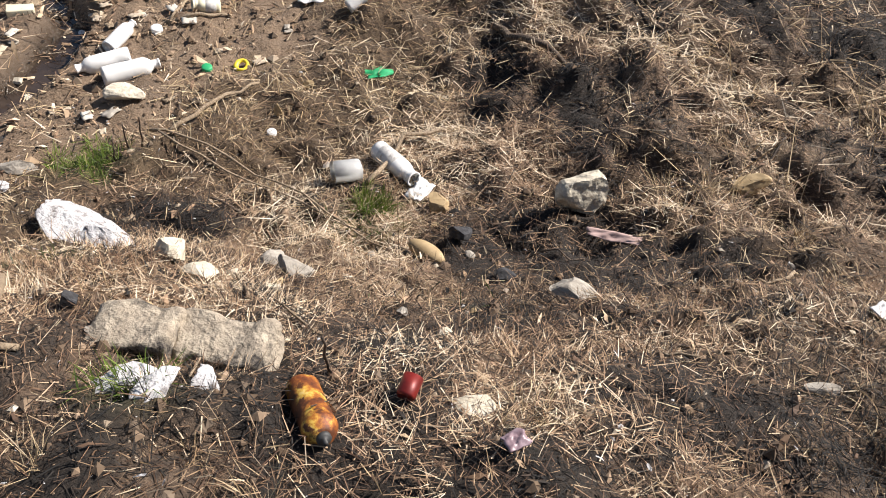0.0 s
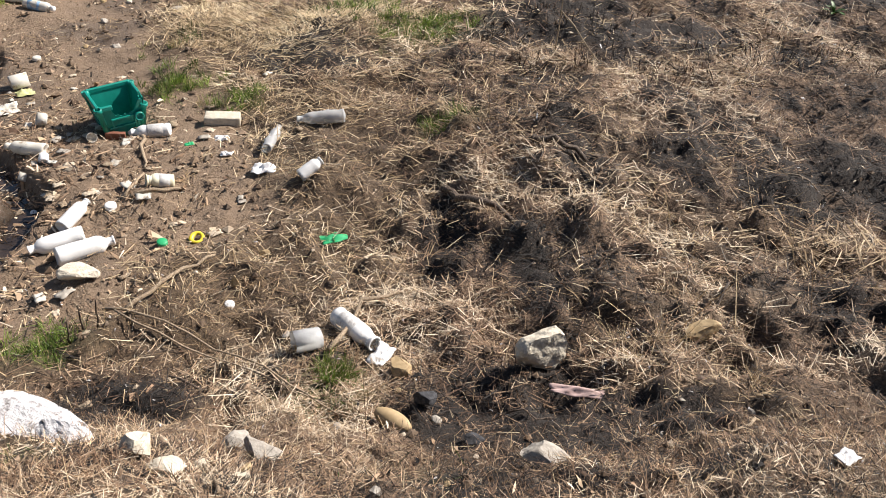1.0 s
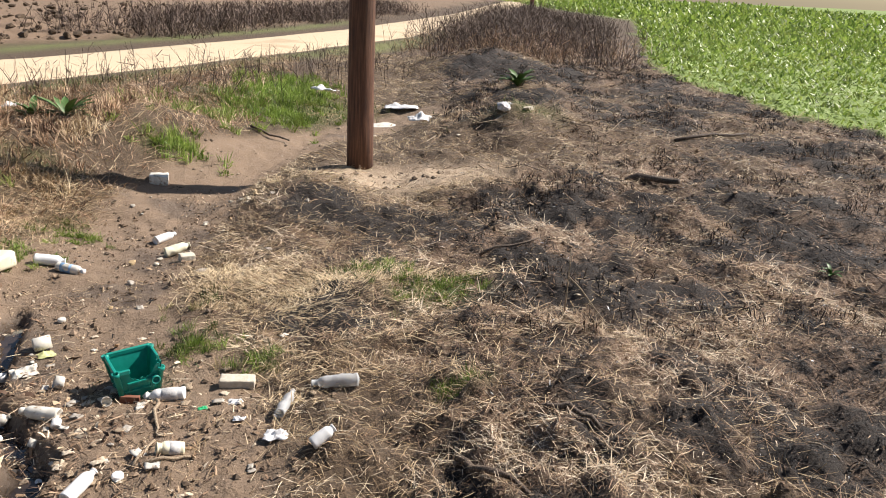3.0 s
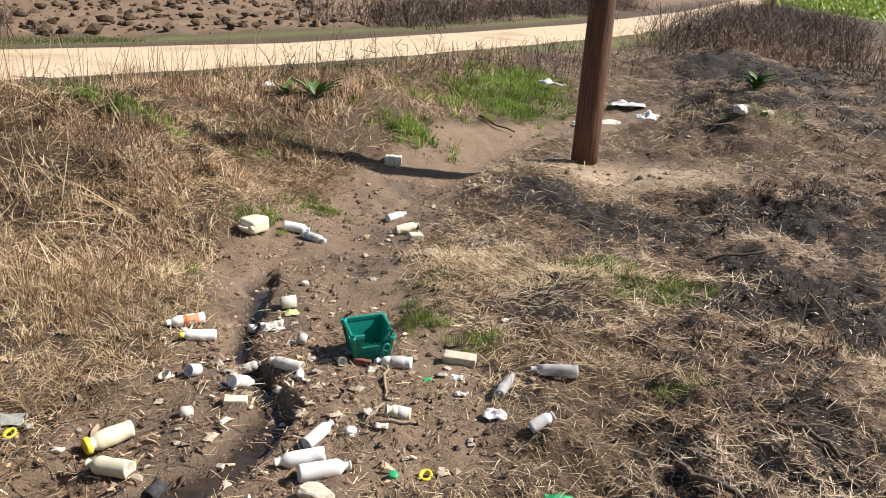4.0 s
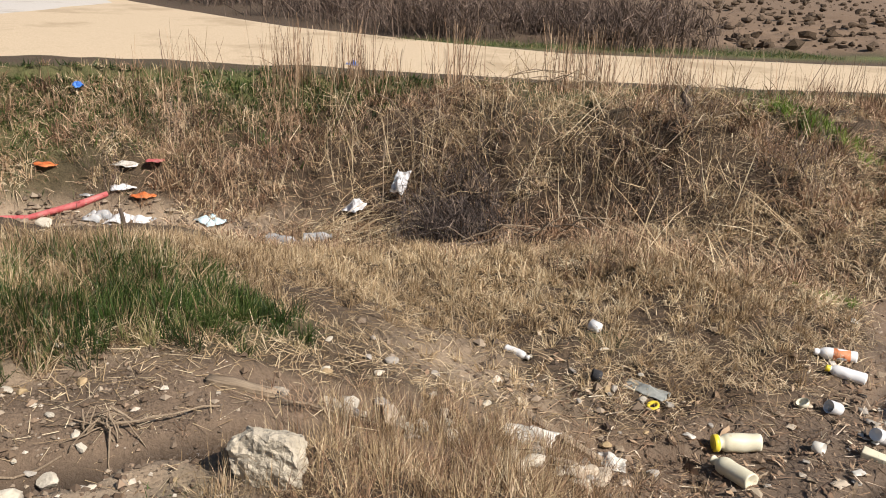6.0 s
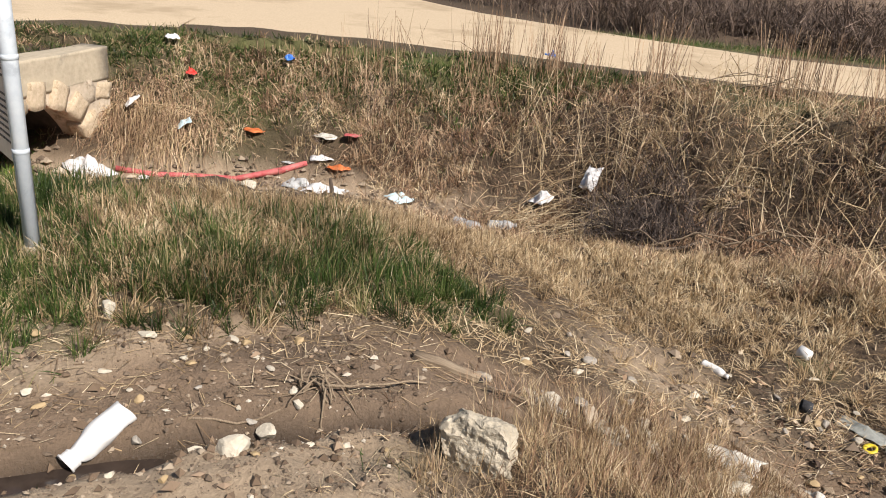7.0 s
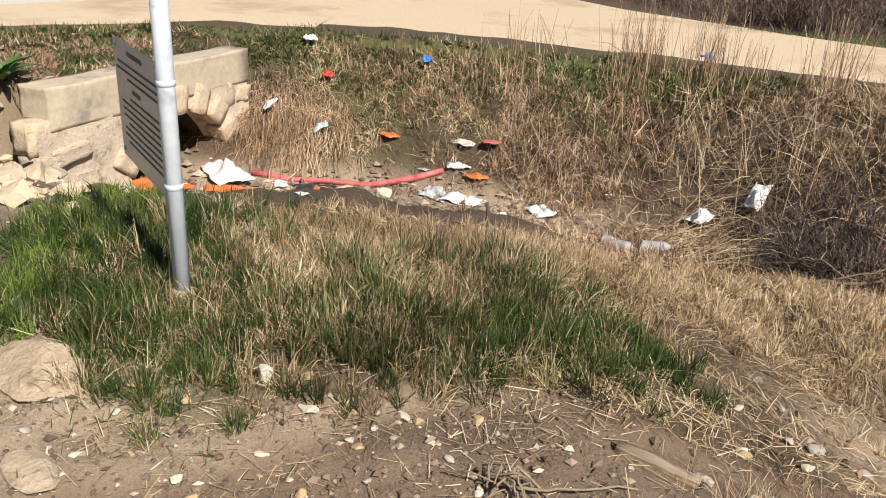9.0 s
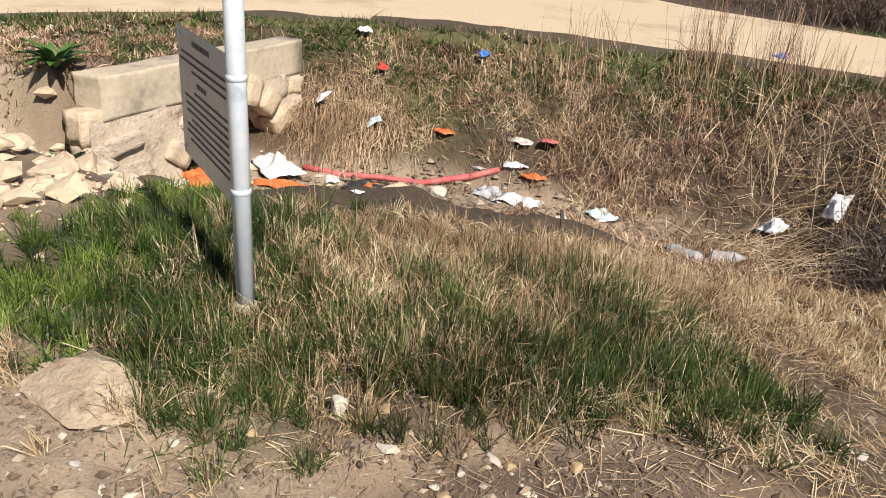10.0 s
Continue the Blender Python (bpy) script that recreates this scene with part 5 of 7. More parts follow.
def bottle(x, y, yaw, length, radius, material, cap=None, label_mat=None, text="", squash=1.0, neck=0.45, bands=0, dent=0.05, seed=1, name="plastic_bottle", roll=0.0, group="bottles in the mud", category="bottle"):
    """A lying bottle: body with shoulder and neck, and its cap and label where it has them."""
    ob = empty(name, lying(x, y, yaw, radius * squash, length, 0.12, roll), text, category, group)
    L, R = length, radius
    rn = R * neck
    prof = [(0.0, 0.012), (R * 0.8, 0.006), (R * 0.95, 0.0), (R, 0.012)]
    for k in range(1, 9):
        h = 0.012 + (L * 0.66 - 0.012) * k / 8
        prof.append((R * (0.94 if bands and k % 2 else 1.0), h))
    prof += [(R * 0.97, L * 0.72), (R * 0.85, L * 0.79), (R * 0.62, L * 0.84), (rn * 1.05, L * 0.87), (rn, L * 0.88)]
    top = L * (0.90 if cap else 1.0)
    prof += [(rn, top - 0.008), (rn * 1.12, top - 0.007), (rn * 1.12, top), (rn * 0.9, top), (rn * 0.86, L * 0.86)]
    bm = lathe(prof, 22, squash)
    for v in bm.verts:
        p = v.co * (2.2 / R * 0.3) + Vector((seed * 5.3, 0, seed))
        v.co += noise.noise_vector(p) * (R * dent * 2) * (0.3 if v.co.z > L * 0.8 else 1.0)
    part("body", bm, material, ob)
    if cap:
        rc = rn * 1.2
        cb = lathe([(rc * 0.9, L * 0.885), (rc, L * 0.89), (rc, L * 0.985), (rc * 0.93, L), (0.001, L)], 18, 1.0)
        part("cap", cb, cap, ob, "screw cap")
    if label_mat:
        lb = lathe([(R * 1.0, L * 0.16), (R * 1.025, L * 0.165), (R * 1.025, L * 0.56), (R * 1.0, L * 0.565)], 22, squash, False)
        for v in lb.verts:
            p = v.co * (2.2 / R * 0.3) + Vector((seed * 5.3, 0, seed))
            v.co += noise.noise_vector(p) * (R * dent * 2)
        part("label", lb, label_mat, ob, "worn paper label")
    return ob


def rock(x, y, size, yaw=0, material="stone", seed=1, sink=0.25, text="", planes=9, sub=3, name="stone", grain=0.05, group="", category="stone", lean=0.0, lift=0.0):
    """A stone: a ball cut by random planes, then worn."""
    bm = bmesh.new()
    bmesh.ops.create_icosphere(bm, subdivisions=sub, radius=1.0)
    r = random.Random(seed)
    for _ in range(planes + 3 if planes else 0):
        nrm = Vector((r.gauss(0, 1), r.gauss(0, 1), r.gauss(0, 1))).normalized()
        d = r.uniform(0.38, 0.78)
        for v in bm.verts:
            over = v.co.dot(nrm) - d
            if over > 0:
                v.co -= nrm * over * 0.95
    for v in bm.verts:
        v.co += noise.noise_vector(v.co * 2.5 + Vector((seed * 1.9, 0, 0))) * grain * 1.3
        v.co += noise.noise_vector(v.co * 8 + Vector((seed * 2.9, 0, 0))) * grain * 0.6
    sx, sy, sz = size
    bmesh.ops.scale(bm, vec=(sx / 2, sy / 2, sz / 2), verts=bm.verts)
    ob = part(name, bm, M[material], None, "", planes == 0)
    around = sum(zat(x + 0.4 * sx * math.cos(a), y + 0.4 * sx * math.sin(a)) for a in (0.3, 1.9, 3.4, 5.0)) / 4
    ob.matrix_world = pose(x, y, max(zat(x, y), around) + sz * (0.42 - sink) + lift, lean, 0, yaw)
    return tagged(ob, text, category, group)


# ---- headwall and culvert ----
def headwall():
    ax, ay = WALL_A
    bx, by = WALL_B
    yaw = math.degrees(math.atan2(by - ay, bx - ax))
    long = math.hypot(bx - ax, by - ay)
    wall = empty("wall_culvert", pose(ax, ay, 0.0, 0, 0, yaw), "concrete parapet over rough limestone arch of a culvert", "wall")
    tagged(wall, kind="structure")
    bm = bmesh.new()
    box(bm, long / 2 + 0.13, 0.2, 0.27, long - 0.26, 0.42, 0.46)
    bmesh.ops.subdivide_edges(bm, edges=list(bm.edges), cuts=11, use_grid_fill=True)
    for v in bm.verts:
        v.co += noise.noise_vector(v.co * 2.1) * 0.018 + noise.noise_vector(v.co * 7) * 0.012 + noise.noise_vector(v.co * 17) * 0.007
    part("parapet", bm, M["concrete"], wall, "cracked concrete parapet beam", True)
    # face below, with the arch left open
    cx, r, zc, low = 2.32, 1.05, -1.15, -1.75
    bm = bmesh.new()
    n = 20
    arc = [(cx - r, low)] + [(cx - r * math.cos(math.pi * k / n), zc + r * math.sin(math.pi * k / n)) for k in range(n + 1)] + [(cx + r, low)]
    front, back = [], []
    xs = [0.02] + [0.05 + (long - 0.1) * k / n for k in range(n + 1)] + [long - 0.02]
    for (px, pz), xo in zip(arc, xs):
        row = []
        for yy in (0.0, 0.45):
            row.append((bm.verts.new((px, yy, pz)), bm.verts.new((xo, yy, 0.06 if 0 < arc.index((px, pz)) < n + 2 else low))))
        front.append(row[0])
        back.append(row[1])
    for k in range(len(arc) - 1):
        bm.faces.new((front[k][0], front[k][1], front[k + 1][1], front[k + 1][0]))
        bm.faces.new((back[k][0], back[k + 1][0], back[k + 1][1], back[k][1]))
        bm.faces.new((front[k][0], front[k + 1][0], back[k + 1][0], back[k][0]))
    bmesh.ops.subdivide_edges(bm, edges=list(bm.edges), cuts=3, use_grid_fill=True)
    for v in bm.verts:
        v.co += noise.noise_vector(v.co * 3.0) * 0.04
    part("wall_face", bm, M["mortar"], wall, "crumbling mortar between the stones", False)
    # barrel behind the arch, its deep shade put into a near-black colour
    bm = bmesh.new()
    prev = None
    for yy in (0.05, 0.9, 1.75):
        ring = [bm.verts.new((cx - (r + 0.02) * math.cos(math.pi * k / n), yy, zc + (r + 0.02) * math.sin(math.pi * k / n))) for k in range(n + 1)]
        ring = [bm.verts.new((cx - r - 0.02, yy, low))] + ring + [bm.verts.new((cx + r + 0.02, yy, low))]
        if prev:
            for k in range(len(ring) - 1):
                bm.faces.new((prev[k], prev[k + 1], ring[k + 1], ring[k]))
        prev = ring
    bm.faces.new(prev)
    part("barrel", bm, M["hollow"], wall, "culvert barrel, coloured dark for its inner shade")
    bm = bmesh.new()
    box(bm, cx, 1.2, 0.36, 2.75, 1.7, 0.22)
    bmesh.ops.subdivide_edges(bm, edges=list(bm.edges), cuts=6, use_grid_fill=True)
    crease(bm, 0.05, 3, 2)
    part("soil_cover", bm, M["soil"], wall, "soil over the culvert barrel", False)
    # arch stones and facing stones
    rs = random.Random(4)
    def stone(px, pz, w, h, seed, turn=0.0, out=0.05, mat="limestone"):
        b = bmesh.new()
        bmesh.ops.create_cube(b, size=1.0)
        bmesh.ops.subdivide_edges(b, edges=list(b.edges), cuts=3, use_grid_fill=True)
        for v in b.verts:
            v.co *= 1 - 0.05 * (v.co.length - 0.5)
            v.co += noise.noise_vector(v.co * 2.2 + Vector((seed * 2.3, 0, seed))) * 0.11
        o = part("stone", b, M[mat], wall, "", True)
        o.matrix_local = pose(px, -out + 0.11, pz, 0, turn, 0) @ Matrix.Diagonal((w, 0.28, h, 1))
    k = 0
    for i in range(9):
        a = math.pi * (i + 0.5) / 9
        rr = r + 0.13
        stone(cx - rr * math.cos(a), zc + rr * math.sin(a), 0.26 + 0.06 * rs.random(), 0.32 + 0.06 * rs.random(), 10 + i, math.degrees(a) - 90 + rs.uniform(-6, 6), 0.0 + 0.03 * rs.random())
    for row in range(6):
        z0 = -0.06 - 0.25 * row
        px = 0.1 + 0.15 * rs.random()
        while px < long - 0.1:
            w = rs.uniform(0.25, 0.7)
            if math.hypot(px - cx, z0 - zc) > r + 0.3 and not (z0 < zc and abs(px - cx) < r + 0.3):
                stone(px, z0 + rs.uniform(-0.06, 0.06), w, rs.uniform(0.2, 0.38), 40 + k, rs.uniform(-14, 14), rs.uniform(-0.08, 0.02), "limestone" if rs.random() < 0.75 else "mortar")
            k += 1
            px += w * 0.98
    return wall


headwall()
# grass and dead weeds over the culvert's soil
a, b = rng.uniform(0.2, 3.9, 7000), rng.uniform(0.42, 2.3, 7000)
n = len(a)
x, y = WALL_A[0] - 0.809 * a - 0.588 * b, WALL_A[1] + 0.588 * a - 0.809 * b
patch = fbm(x * 1.6, y * 1.6, 2, 211)
for lo, hi, mat, text in ((0.0, 0.5, "green", "short green grass over the culvert"), (0.5, 1.0, "russet", "dead weeds over the culvert")):
    k = (patch + rng.normal(0, 0.07, n) >= lo) & (patch + rng.normal(0, 0.07, n) < hi)
    m = int(k.sum())
    blades("verge_grass", x[k], y[k], U(0, 6.28, m), U(0.2, 1.3, m), U(0.08, 0.24, m), U(0.007, 0.014, m), U(0.1, 0.6, m), M[mat], text, 0, "grass", None, np.maximum(height(x[k], y[k]), 0.45))
# long dead grass hanging down the bank at the wall's end
x, y = sow(5000, -14.2, -12.0, -1.3, 1.3, lambda x, y: bump_of(x, y, -13.3, 0.15, 0.45, 0.6))
n = len(x)
blades("hanging_grass", x, y, rng.normal(-0.5, 0.4, n), U(0.2, 1.1, n), U(0.4, 0.8, n), U(0.006, 0.012, n), U(0.9, 1.5, n), M["straw"], "long dead grass hanging down the bank", 0.05, "grass", np.clip(rng.normal(0.4, 0.25, n), 0, 1))
# arching bare canes in the thicket
x, y = rng.normal(-8.05, 0.32, 900), rng.normal(5.25, 0.24, 900)
blades("thicket", x, y, U(0, 6.28, 900), U(0.5, 1.35, 900), U(0.6, 1.15, 900), U(0.006, 0.011, 900), U(0.3, 1.0, 900), M["greytwig"], "arching bare canes of a grey thicket", 0, "bush")


# ---- poles and sign ----
def wooden_pole(x, y, radius, tall, name="utility_pole", lean=0.0, text="dark brown tarred wooden utility pole standing in bare dirt"):
    pts = [(lean * k / 12 * tall, 0, -0.3 + (tall + 0.3) * k / 12) for k in range(13)]
    bm = tube(pts, [radius * (1.06 - 0.022 * k) for k in range(13)], 26, 3, 0.03)
    ob = part(name, bm, M["pole_wood"])
    ob.matrix_world = pose(x, y, zat(x, y))
    return tagged(ob, text, "utility pole")


wooden_pole(-0.28, 10.66, 0.165, 8.5, lean=0.005)
wooden_pole(12.4, 67.5, 0.17, 8.0, text="far dark wooden utility pole beside the track")


def sign():
    x, y = -4.9, -0.833
    z = zat(x, y)
    s = empty("information_sign", pose(x, y, z), "grey aluminium notice board on a galvanised steel post", "sign")
    bm = lathe([(0.038, -0.25), (0.038, 2.6)], 24)
    part("post", bm, M["zinc"], s, "galvanised steel post")
    bm = lathe([(0.052, -0.02), (0.056, 0.04), (0.045, 0.07), (0.0385, 0.075)], 20)
    crease(bm, 0.01, 20, 3)
    part("footing", bm, M["concrete"], s, "lump of concrete at the post's foot")
    yaw = math.degrees(math.atan2(-0.30, -0.84))
    plate_m = pose(-0.045, -0.025, 1.17 - z, 0, 0, yaw)
    bm = bmesh.new()
    box(bm, 0.43, 0.0, 0.305, 0.86, 0.004, 0.61)
    bevelled(bm, 0.0012, 1)
    board = part("board", bm, M["plate"], s, "weathered grey aluminium plate", False)
    board.matrix_local = plate_m
    rs = random.Random(2)
    # unreadable lines of print
    rows = [(0.56, 0.30, 0.56, 0.022)] + [(0.50 - 0.034 * k, 0.07, 0.07 + rs.uniform(0.45, 0.72), 0.011) for k in range(3)] + [(0.385, 0.38, 0.48, 0.02)] + [(0.34 - 0.034 * k, 0.06, 0.06 + rs.uniform(0.5, 0.74), 0.011) for k in range(8)]
    for zz, x0, x1, h in rows:
        xx = x0
        while xx < x1:
            w = rs.uniform(0.03, 0.1)
            bm = bmesh.new()
            box(bm, xx + w / 2, 0.0035, zz, w, 0.002, h)
            b = part("print_bar", bm, M["ink"], board, "", False)
            xx += w + 0.012
    for bx, bz in ((0.05, 0.57), (0.05, 0.04), (0.82, 0.57), (0.82, 0.04)):
        bm = lathe([(0.012, 0), (0.012, 0.006), (0.006, 0.009)], 12)
        b = part("bolt", bm, M["zinc"], board, "steel bolt")
        b.matrix_local = pose(bx, 0.002, bz, -90)
    for bz in (0.09, 0.54):
        bm = lathe([(0.0385, -0.012), (0.0405, -0.011), (0.0405, 0.011), (0.0385, 0.012)], 20, 1, False)
        box(bm, -0.03, -0.02, 0, 0.05, 0.02, 0.03)
        b = part("clamp", bm, M["zinc"], s, "steel clamp band")
        b.matrix_local = pose(0, 0, 1.17 - z + bz)
    return s


sign()


# ---- crate, jug and other large litter ----
def crate(x, y, yaw):
    c = empty("broken_crate", pose(x, y, zat(x, y) - 0.01, 3, -3, yaw), "broken teal plastic crate with ragged rim, standing on mud", "crate")
    W, D, H, th = 0.255, 0.235, 0.255, 0.006

    def wall_panel(name, m, width, cut, seed):
        """A ragged-topped wall that leans outwards, with ribs outside."""
        bm = bmesh.new()
        n = 26
        r = random.Random(seed)
        lo, hi = [], []
        for k in range(n + 1):
            u = k / n
            top = H - cut(u) + r.uniform(-0.006, 0.006)
            lo.append([bm.verts.new((width * (u - 0.5) * 0.8, yy + 0.024, 0)) for yy in (-th / 2, th / 2)])
            hi.append([bm.verts.new((width * (u - 0.5) * (0.8 + 0.26 * top / H), yy + 0.024 - 0.042 * top / H, top)) for yy in (-th / 2, th / 2)])
        for k in range(n):
            bm.faces.new((lo[k][0], lo[k + 1][0], hi[k + 1][0], hi[k][0]))
            bm.faces.new((lo[k][1], hi[k][1], hi[k + 1][1], lo[k + 1][1]))
            bm.faces.new((hi[k][0], hi[k + 1][0], hi[k + 1][1], hi[k][1]))
        o = part(name, bm, M["teal"], c, "", False)
        o.matrix_local = m
        for h0, wide in ((0.025, 0.7), (0.085, 0.76), (0.145, 0.6)):
            b = bmesh.new()
            box(b, 0, 0.017 - 0.042 * h0 / H, h0, width * wide, 0.014, 0.009)
            part("rib", b, M["teal"], o, "", False)
        for u in (-0.3, 0.3):
            b = bmesh.new()
            for v in box(b, 0, 0.017, 0.085, 0.009, 0.014, 0.13):
                v.co.y -= 0.042 * v.co.z / H
                v.co.x += u * width * (0.8 + 0.26 * v.co.z / H)
            part("rib", b, M["teal"], o, "", False)

    ragged = lambda u: 0.085 * math.exp(-((u - 0.55) / 0.3) ** 6) + 0.016 * math.sin(u * 17) ** 2
    gap = lambda u: 0.03 * (0.25 < u < 0.75) + 0.015 * math.sin(u * 25) ** 2
    small = lambda u: 0.014 * math.sin(u * 9) ** 2
    wall_panel("front_wall", pose(0, -D / 2, 0), W, ragged, 1)
    wall_panel("back_wall", pose(0, D / 2, 0, 0, 0, 180), W, small, 2)
    wall_panel("side_wall", pose(-W / 2, 0, 0, 0, 0, -90), D, small, 3)
    wall_panel("side_wall", pose(W / 2, 0, 0, 0, 0, 90), D, gap, 4)
    for m, wide, x0 in ((pose(0, D / 2 + 0.016, H - 0.012), W * 1.08, 0), (pose(-W / 2 - 0.016, 0, H - 0.014, 0, 0, 90), D * 1.08, 0), (pose(W / 2 + 0.016, 0.05, H - 0.02, 0, 0, 90), D * 0.7, 0), (pose(-W * 0.37, -D / 2 - 0.018, H - 0.016), W * 0.3, 0)):
        bm = bmesh.new()
        box(bm, x0, 0, 0, wide, 0.02, 0.03)
        bevelled(bm, 0.004, 1)
        o = part("rim", bm, M["teal"], c, "", False)
        o.matrix_local = m
    bm = bmesh.new()
    box(bm, 0, 0, 0.012, W * 0.8, D * 0.8, 0.008)
    part("bottom", bm, M["teal"], c, "", False)
    for sx in (-1, 1):
        for sy in (-1, 1):
            h = H * (1.0 if (sx, sy) != (1, -1) else 0.86)
            bm = lathe([(0.016, 0), (0.019, h * 0.88), (0.025, h * 0.89), (0.025, h), (0.018, h), (0.015, h * 0.75)], 16)
            o = part("corner_post", bm, M["teal"], c)
            o.matrix_local = pose(sx * (W / 2 - 0.022), sy * (D / 2 - 0.022), 0, -9 * sy, 9 * sx, 0)
    bm = lathe([(0.028, 0), (0.03, 0.03), (0.022, 0.03), (0.02, 0.005)], 18)
    o = part("spout", bm, M["teal"], c)
    o.matrix_local = pose(W * 0.36, -D / 2 - 0.012, H * 0.55, 90)
    return c


crate(-1.62, 4.98, 30)


def jug(x, y, yaw):
    j = empty("canister", lying(x, y, yaw, 0.07, 0.27, 0.05), "cream plastic canister lying on mud beside bottles", "canister")
    bm = bmesh.new()
    box(bm, 0, 0, 0.115, 0.14, 0.20, 0.23)
    bevelled(bm, 0.04, 3)
    crease(bm, 0.012, 9, 5)
    part("body", bm, M["cream"], j)
    bm = tube([(0, -0.07, 0.2), (0, -0.075, 0.25), (0, -0.03, 0.27), (0, 0.03, 0.26), (0, 0.05, 0.21)], [0.014, 0.015, 0.015, 0.015, 0.014], 10)
    part("handle", bm, M["cream"], j)
    bm = lathe([(0.025, 0), (0.025, 0.04), (0.02, 0.04)], 16)
    o = part("neck", bm, M["cream"], j)
    o.matrix_local = pose(0, 0.07, 0.21)
    return j


jug(-3.36, 7.0, 250)

# bottles: x, y, way of the neck, length, radius
W_, DW = M["white"], M["dirtywhite"]
bottle(-1.58, 3.80, 66, 0.22, 0.04, W_, None, None, "clean white plastic bottle leaning on other bottles", seed=2)
bottle(-1.60, 3.55, 205, 0.27, 0.046, W_, None, None, "large white plastic bottle lying in mud", seed=3)
bottle(-1.43, 3.46, 30, 0.28, 0.048, W_, None, None, "large white plastic bottle beside a pale stone", seed=4)
bottle(-2.97, 4.90, 218, 0.27, 0.042, W_, W_, M["orange"], "white plastic bottle with a faded orange label", seed=5)
bottle(-2.81, 4.77, 212, 0.25, 0.04, W_, M["yellow"], None, "white plastic bottle with a yellow cap", seed=6)
bottle(-2.27, 4.30, 80, 0.25, 0.04, W_, None, M["greylabel"], "white plastic bottle, open, lying in mud", seed=7)
bottle(-2.08, 4.58, 170, 0.25, 0.042, DW, DW, None, "muddy white plastic bottle beside the rill", seed=8)
bottle(-1.39, 4.80, 185, 0.24, 0.042, W_, None, M["greylabel"], "white plastic bottle beside the teal crate", seed=9, bands=1)
bottle(-2.38, 4.68, 20, 0.15, 0.036, DW, None, M["greylabel"], "short grey muddy bottle in the mud", seed=10)
bottle(-1.19, 4.09, 200, 0.15, 0.038, M["cream"], None, M["greylabel"], "short cream plastic jar with a white label", seed=11, neck=0.8)
bottle(-0.34, 4.02, 30, 0.15, 0.037, W_, None, None, "short white plastic bottle on dry grass", seed=12, neck=0.6)
bottle(-0.31, 4.72, 178, 0.30, 0.042, M["clear"], None, None, "crushed clear plastic bottle on the mud's edge", seed=13, bands=1, dent=0.12)
bottle(-0.60, 4.55, 75, 0.24, 0.034, M["clear"], None, None, "clear plastic bottle stuck in mud", seed=14, dent=0.15)
bottle(-2.22, 8.20, 55, 0.26, 0.042, W_, W_, None, "white plastic bottle lying in the mud track", seed=15)
bottle(-1.99, 7.74, 40, 0.26, 0.05, M["cream"], None, None, "crushed yellow plastic bottle in the mud track", seed=16, dent=0.15)
bottle(-3.0, 7.24, 8, 0.26, 0.05, W_, None, None, "white plastic bottle lying beside the canister", seed=17)
bottle(-2.78, 7.12, 345, 0.27, 0.042, DW, W_, M["bluelabel"], "muddy bottle with a blue label", seed=18)
bottle(-2.72, 3.52, 236, 0.27, 0.052, M["cream"], M["yellow"], None, "pale plastic bottle with a wide yellow lid", seed=19, neck=0.8)
bottle(-2.56, 3.27, 175, 0.27, 0.05, M["cream"], None, None, "yellowed plastic bottle lying in the mud", seed=20)
bottle(-4.22, 3.12, 15, 0.2, 0.03, W_, W_, None, "thin white bottle on the stony slope", seed=21)
bottle(-3.46, -0.54, 298, 0.28, 0.054, W_, None, None, "big crumpled white plastic bottle in the wet rill", seed=22, dent=0.15, neck=0.75)
bottle(-0.09, 2.78, 308, 0.27, 0.045, W_, None, M["greylabel"], "torn white plastic bottle with a ragged opening", seed=23, neck=0.7)
bottle(-9.0, 3.45, 30, 0.45, 0.075, M["clear"], None, None, "clear plastic bottle in the ditch bottom", seed=24, bands=1, dent=0.12, group="litter in the ditch")
bottle(-8.9, 3.85, 60, 0.35, 0.06, M["clear"], None, None, "cloudy plastic bottle in the ditch grass", seed=25, dent=0.15, group="litter in the ditch")
bottle(-10.3, 2.4, 300, 0.3, 0.06, W_, None, None, "white plastic bottle in the ditch bottom", seed=26, group="litter in the ditch")


def cup(x, y, r, h, material, text, yaw=0, tip=60, seed=1, name="plastic_cup"):
    """An open cup or cut bottle end, tipped over."""
    bm = lathe([(0.001, 0.004), (r * 0.9, 0.0), (r, 0.006), (r * 1.02, h), (r * 0.97, h), (r * 0.94, 0.01), (0.001, 0.01)], 20)
    crease(bm, r * 0.12, 18, seed)
    ob = part(name, bm, material)
    ob.matrix_world = pose(x, y, zat(x, y) + r * 0.75 * math.sin(radians(tip)) + 0.004, 0, 0, yaw) @ pose(0, 0, 0, 0, tip, 0)
    return tagged(ob, text, "cup", "cut bottle ends")


